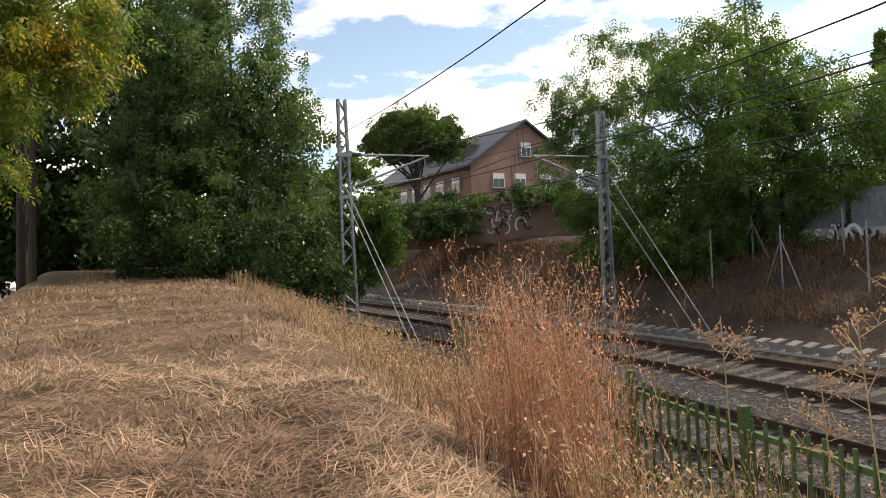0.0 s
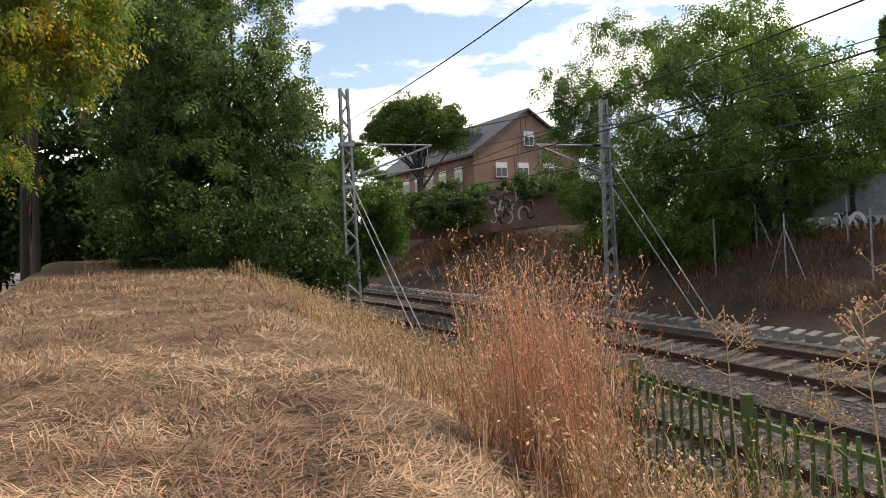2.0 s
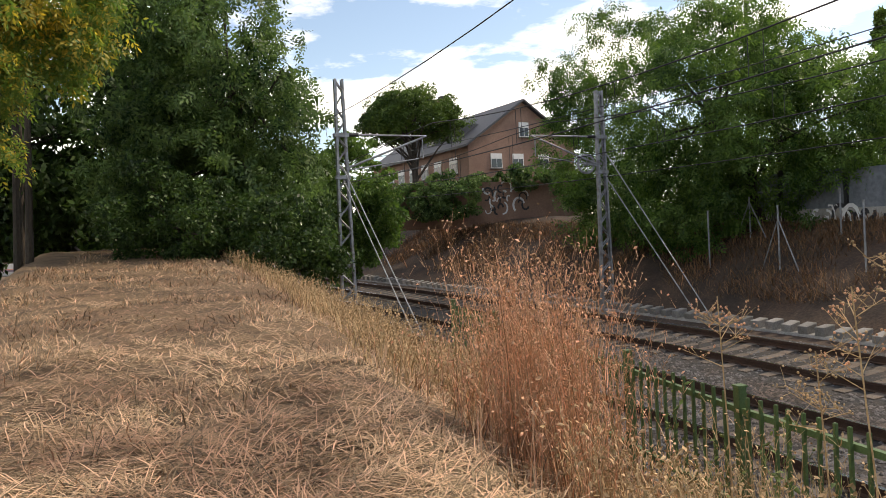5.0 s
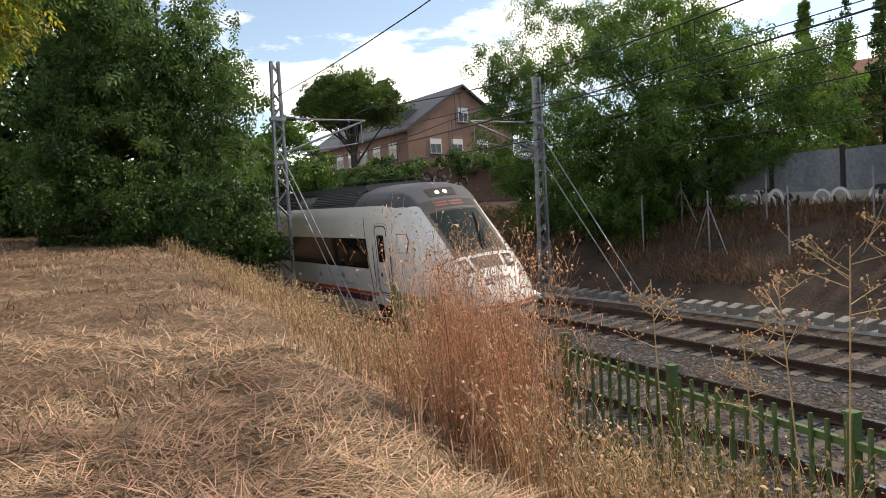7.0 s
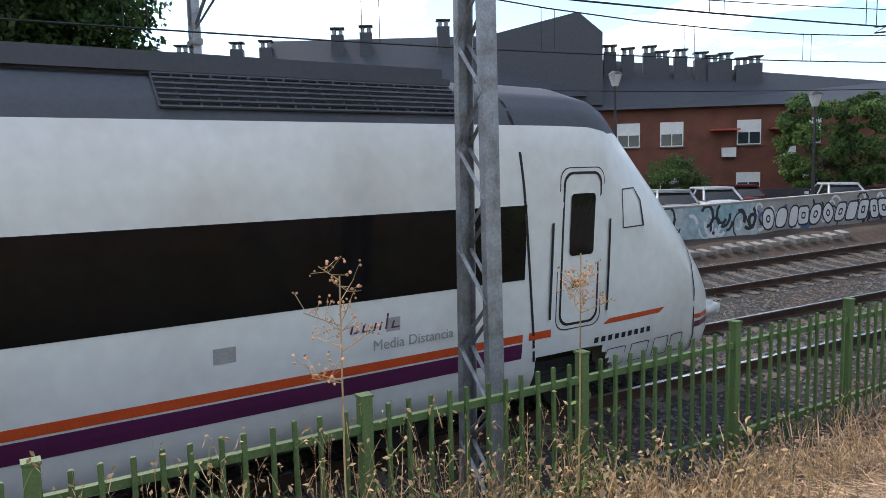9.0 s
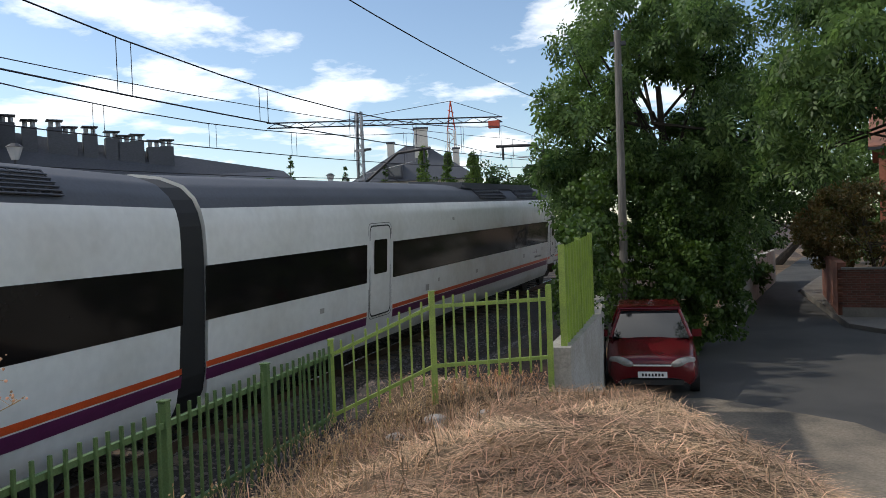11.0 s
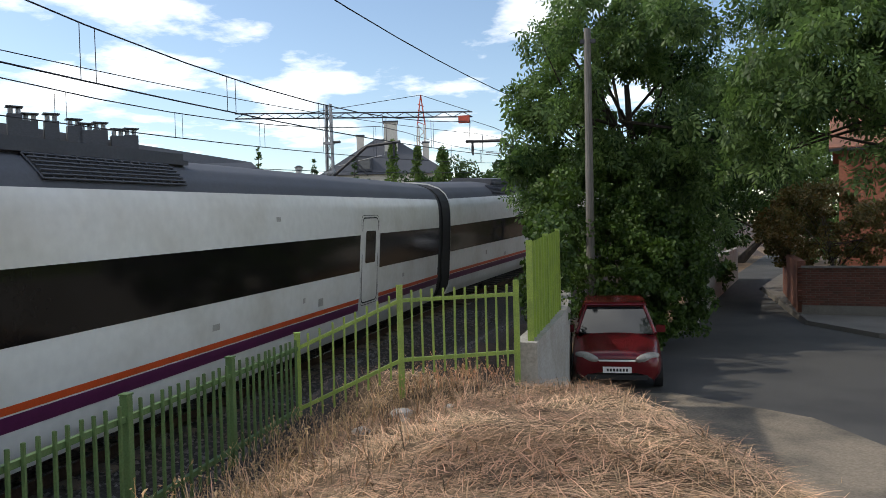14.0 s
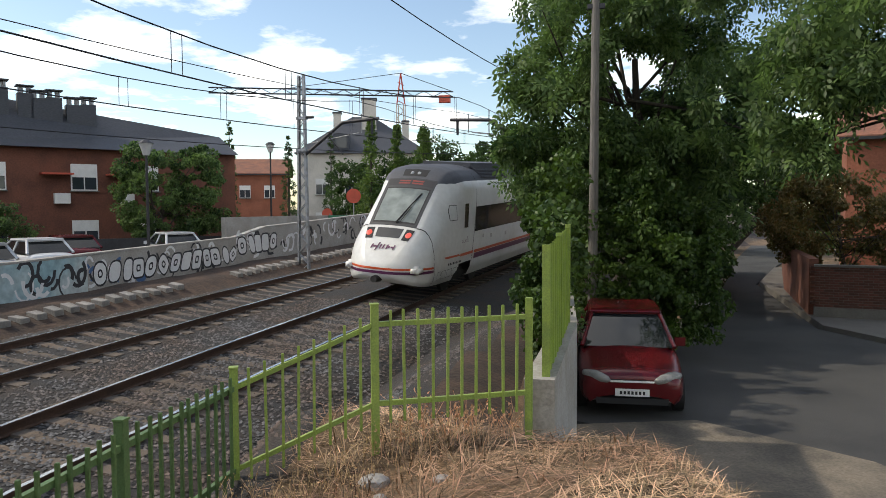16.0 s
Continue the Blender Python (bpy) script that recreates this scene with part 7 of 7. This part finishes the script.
def dry_weed(x, y, top, seed, spread=0.28, brown=False):
    """One tall weed: a stalk with a branching, seeding head."""
    rng = random.Random(seed)
    z = height(x, y)
    e = thing("dry_weed", "tall dry weed with a branching russet head" if brown else "tall pale dry weed with a branching head", "weed", "tall weeds by the fence")
    bm = bmesh.new()
    p = Vector((x, y, z - 0.05))
    tip = Vector((x + rng.uniform(-0.1, 0.1), y + rng.uniform(-0.1, 0.1), top - spread * 0.6))
    m = p.lerp(tip, 0.5) + Vector((rng.uniform(-0.04, 0.04), rng.uniform(-0.04, 0.04), 0))
    rod(bm, p, m, 0.006, 0.005, 5); rod(bm, m, tip, 0.005, 0.004, 5)
    part("stalk", bm, "weed", e)
    bm, heads = bmesh.new(), bmesh.new()
    for i in range(9):
        a = rng.uniform(0, 6.283)
        s = m.lerp(tip, rng.uniform(0.45, 1.0))
        L = spread * rng.uniform(0.6, 1.2)
        q = s + Vector((math.cos(a) * L, math.sin(a) * L, rng.uniform(0.2, 0.65) * spread))
        rod(bm, s, q, 0.003, 0.002, 4)
        for j in range(6):
            b = rng.uniform(0, 6.283)
            o = s.lerp(q, rng.uniform(0.4, 1.0))
            r = o + Vector((math.cos(b) * 0.07, math.sin(b) * 0.07, rng.uniform(-0.01, 0.09)))
            rod(bm, o, r, 0.0016, 0.0014, 3)
            for k in range(2):
                w = r + Vector((rng.uniform(-0.02, 0.02), rng.uniform(-0.02, 0.02), rng.uniform(-0.015, 0.02)))
                bmesh.ops.create_icosphere(heads, subdivisions=1, radius=rng.uniform(0.004, 0.009), matrix=Matrix.Translation(w))
    tagged(part("branching", bm, "weed", e), kind="stuff")
    tagged(part("seed_head", heads, "reed" if brown else "weed", e), kind="stuff")


for i, (y, top, sp, br) in enumerate(((3.9, 2.78, 0.26, True), (2.61, 3.05, 0.36, False), (-2.74, 2.74, 0.2, True), (-1.33, 2.73, 0.18, True), (1.52, 2.95, 0.3, False), (0.36, 2.8, 0.22, False), (1.3, 2.85, 0.25, True), (3.17, 2.5, 0.2, False), (2.9, 2.9, 0.3, True))):
    dry_weed(2.9 + 0.05 * (i % 3), y, top, 100 + i, sp * 0.8, br)


# ---- small things ----
def rubble():
    rng = random.Random(12)
    for x, y, s in ((2.3, -8.1, 0.13), (2.55, -7.4, 0.1), (1.7, -7.9, 0.07), (2.15, -7.7, 0.06)):
        bm = bmesh.new()
        bmesh.ops.create_icosphere(bm, subdivisions=2, radius=s)
        for v in bm.verts:
            v.co *= 1 + 0.35 * noise.noise(v.co * 9 + Vector((x, y, 0)))
            v.co.z *= 0.6
        o = part("rubble_stone", bm, "concrete")
        o.location = (x, y, height(x, y) + s * 0.25)
        tagged(o, "pale lump of broken concrete lying in the straw", "stone", "rubble by the fence")


rubble()


def street_lamp(x, y, z, h):
    e = thing("street_lamp", "dark steel street lamp with a lantern head", "street lamp", "lamps of the street")
    rodpart("post", (x, y, z), (x, y, z + h), 0.07, "darksteel", e, r1=0.045)
    bm = bmesh.new()
    rod(bm, (x, y, z + h), (x, y, z + h + 0.45), 0.12, 0.26, 8)
    part("lantern", bm, "lampglass", e)
    rodpart("lantern_cap", (x, y, z + h + 0.45), (x, y, z + h + 0.58), 0.3, "darksteel", e, r1=0.12)


def bank_post(y, braced):
    """A thin wire-fence post on the far bank, with two stays where braced."""
    x = 18.1 + bend(y)
    z = height(x, y)
    e = thing("wire_fence_post", "thin galvanised wire-fence post with slanting stays" if braced else "thin galvanised wire-fence post on the bank", "post", "wire fence posts on the far bank")
    rodpart("shaft", (x, y, z - 0.3), (x, y, z + 2.0), 0.03, "steel", e, n=6)
    rodpart("cap", (x, y, z + 2.0), (x, y, z + 2.04), 0.036, "steel", e, n=6)
    for s in ((-1, 1) if braced else ()):
        rodpart("stay", (x, y, z + 1.6), (x, y + 0.85 * s, z - 0.1), 0.02, "steel", e, n=6)


for i in range(9):
    bank_post(-0.95 + 2.95 * i, i in (5, 7))


street_lamp(21.1, -21.4, 0.7, 5.6)
street_lamp(18.0, -42.0, 0.7, 5.8)
street_lamp(16.6, -27.5, 0.7, 4.6)


def road_sign(x, y, z, h, r, material, label):
    e = thing("road_sign", label, "sign", "signs of the street")
    rodpart("post", (x, y, z), (x, y, z + h), 0.03, "steel", e)
    d = Vector((-x, -y, 0)).normalized()
    rodpart("disc", Vector((x, y, z + h)) + d * 0.035, Vector((x, y, z + h)) + d * 0.06, r, material, e, n=20)


road_sign(13.4, -43.0, 0.8, 3.2, 0.42, "redpaint", "orange-red round sign on a steel post")
road_sign(15.0, -43.0, 0.8, 2.2, 0.3, "redpaint", "small red round sign on a post")
sg = thing("road_sign", "green direction board on two posts beyond the track", "sign", "signs of the street")
for dx in (-0.5, 0.5):
    rodpart("post", (14.2 + dx, -42.6, 0.8), (14.2 + dx, -42.6, 3.0), 0.03, "steel", sg)
boxpart("board", 13.5, 14.9, -42.56, -42.5, 2.2, 2.9, "signgreen", sg)
boxpart("bar", 13.7, 14.7, -42.49, -42.486, 2.45, 2.6, "whitepaint", sg)


def mesh_fence():
    """Posts and wires along the top of the far bank."""
    for y in (26.5, 22.8, 19.2, 15.6, 14.0, 10.5, 7.0):
        x = 20.0 + bend(y)
        e = thing("fence_support", "grey steel post of the wire fence on the bank", "post", "posts of the bank fence", pose(x, y, height(x, y)))
        rodpart("shaft", (0, 0, -0.2), (0, 0, 1.5), 0.028, "steel", e)
        if y in (22.8, 14.0):
            rodpart("brace", (0, 0.0, 1.3), (0, -0.8, 0), 0.022, "steel", e); rodpart("brace", (0, 0.0, 1.3), (0, 0.8, 0), 0.022, "steel", e)


mesh_fence()


def garden_fence():
    e = thing("mesh_fence", "tall dark mesh fence at the end of the bank", "fence")
    for y in (-7.0, -8.6, -10.2):
        boxpart("post", 18.6, 18.7, y - 0.05, y + 0.05, 0.5, 4.2, "darksteel", e)
    for z in (1.0, 2.5, 4.1):
        boxpart("bar", 18.63, 18.67, -10.2, -7.0, z, z + 0.06, "darksteel", e)
    bm = bmesh.new()
    for i in range(17):
        rod(bm, (18.65, -10.2 + i * 0.2, 0.9), (18.65, -10.2 + i * 0.2, 4.1), 0.007, n=3)
    part("mesh", bm, "darksteel", e)


garden_fence()


def container(x, y, turn):
    e = thing("recycling_bin", "blue recycling container with a rounded lid", "container", "", pose(x, y, 0.76, 0, 0, turn))
    boxpart("body", -0.9, 0.9, -0.5, 0.5, 0.1, 1.1, "concrete", e, bevel=0.06)
    bm = bmesh.new()
    rod(bm, (-0.95, 0, 1.1), (0.95, 0, 1.1), 0.5, n=16)
    part("lid", bm, "bluebin", e)


container(21.8, -14.4, 65)
container(21.0, -16.6, 65)


# ---- brick walls by the lane ----
brick_wall("brick_wall", (-6.2, -25.5, 0), (-11.0, -24.2, 0), 0.0, 1.5, 0.26, "dark red brick garden wall with a rendered plinth")
wall_run("lane_wall", [(-6.25, -25.8, 0.0), (-7.4, -33, 0.0), (-9.6, -42, 0.0)], 1.7, 0.25, "brickwall", "brick garden wall running up the lane")
wall_run("lane_wall_east", [(-2.4, -22.5, 0.0), (-4.2, -31, 0.0), (-6.9, -42, 0.0)], 1.6, 0.25, "concrete", "pale wall under the hedge of the lane")

motions()
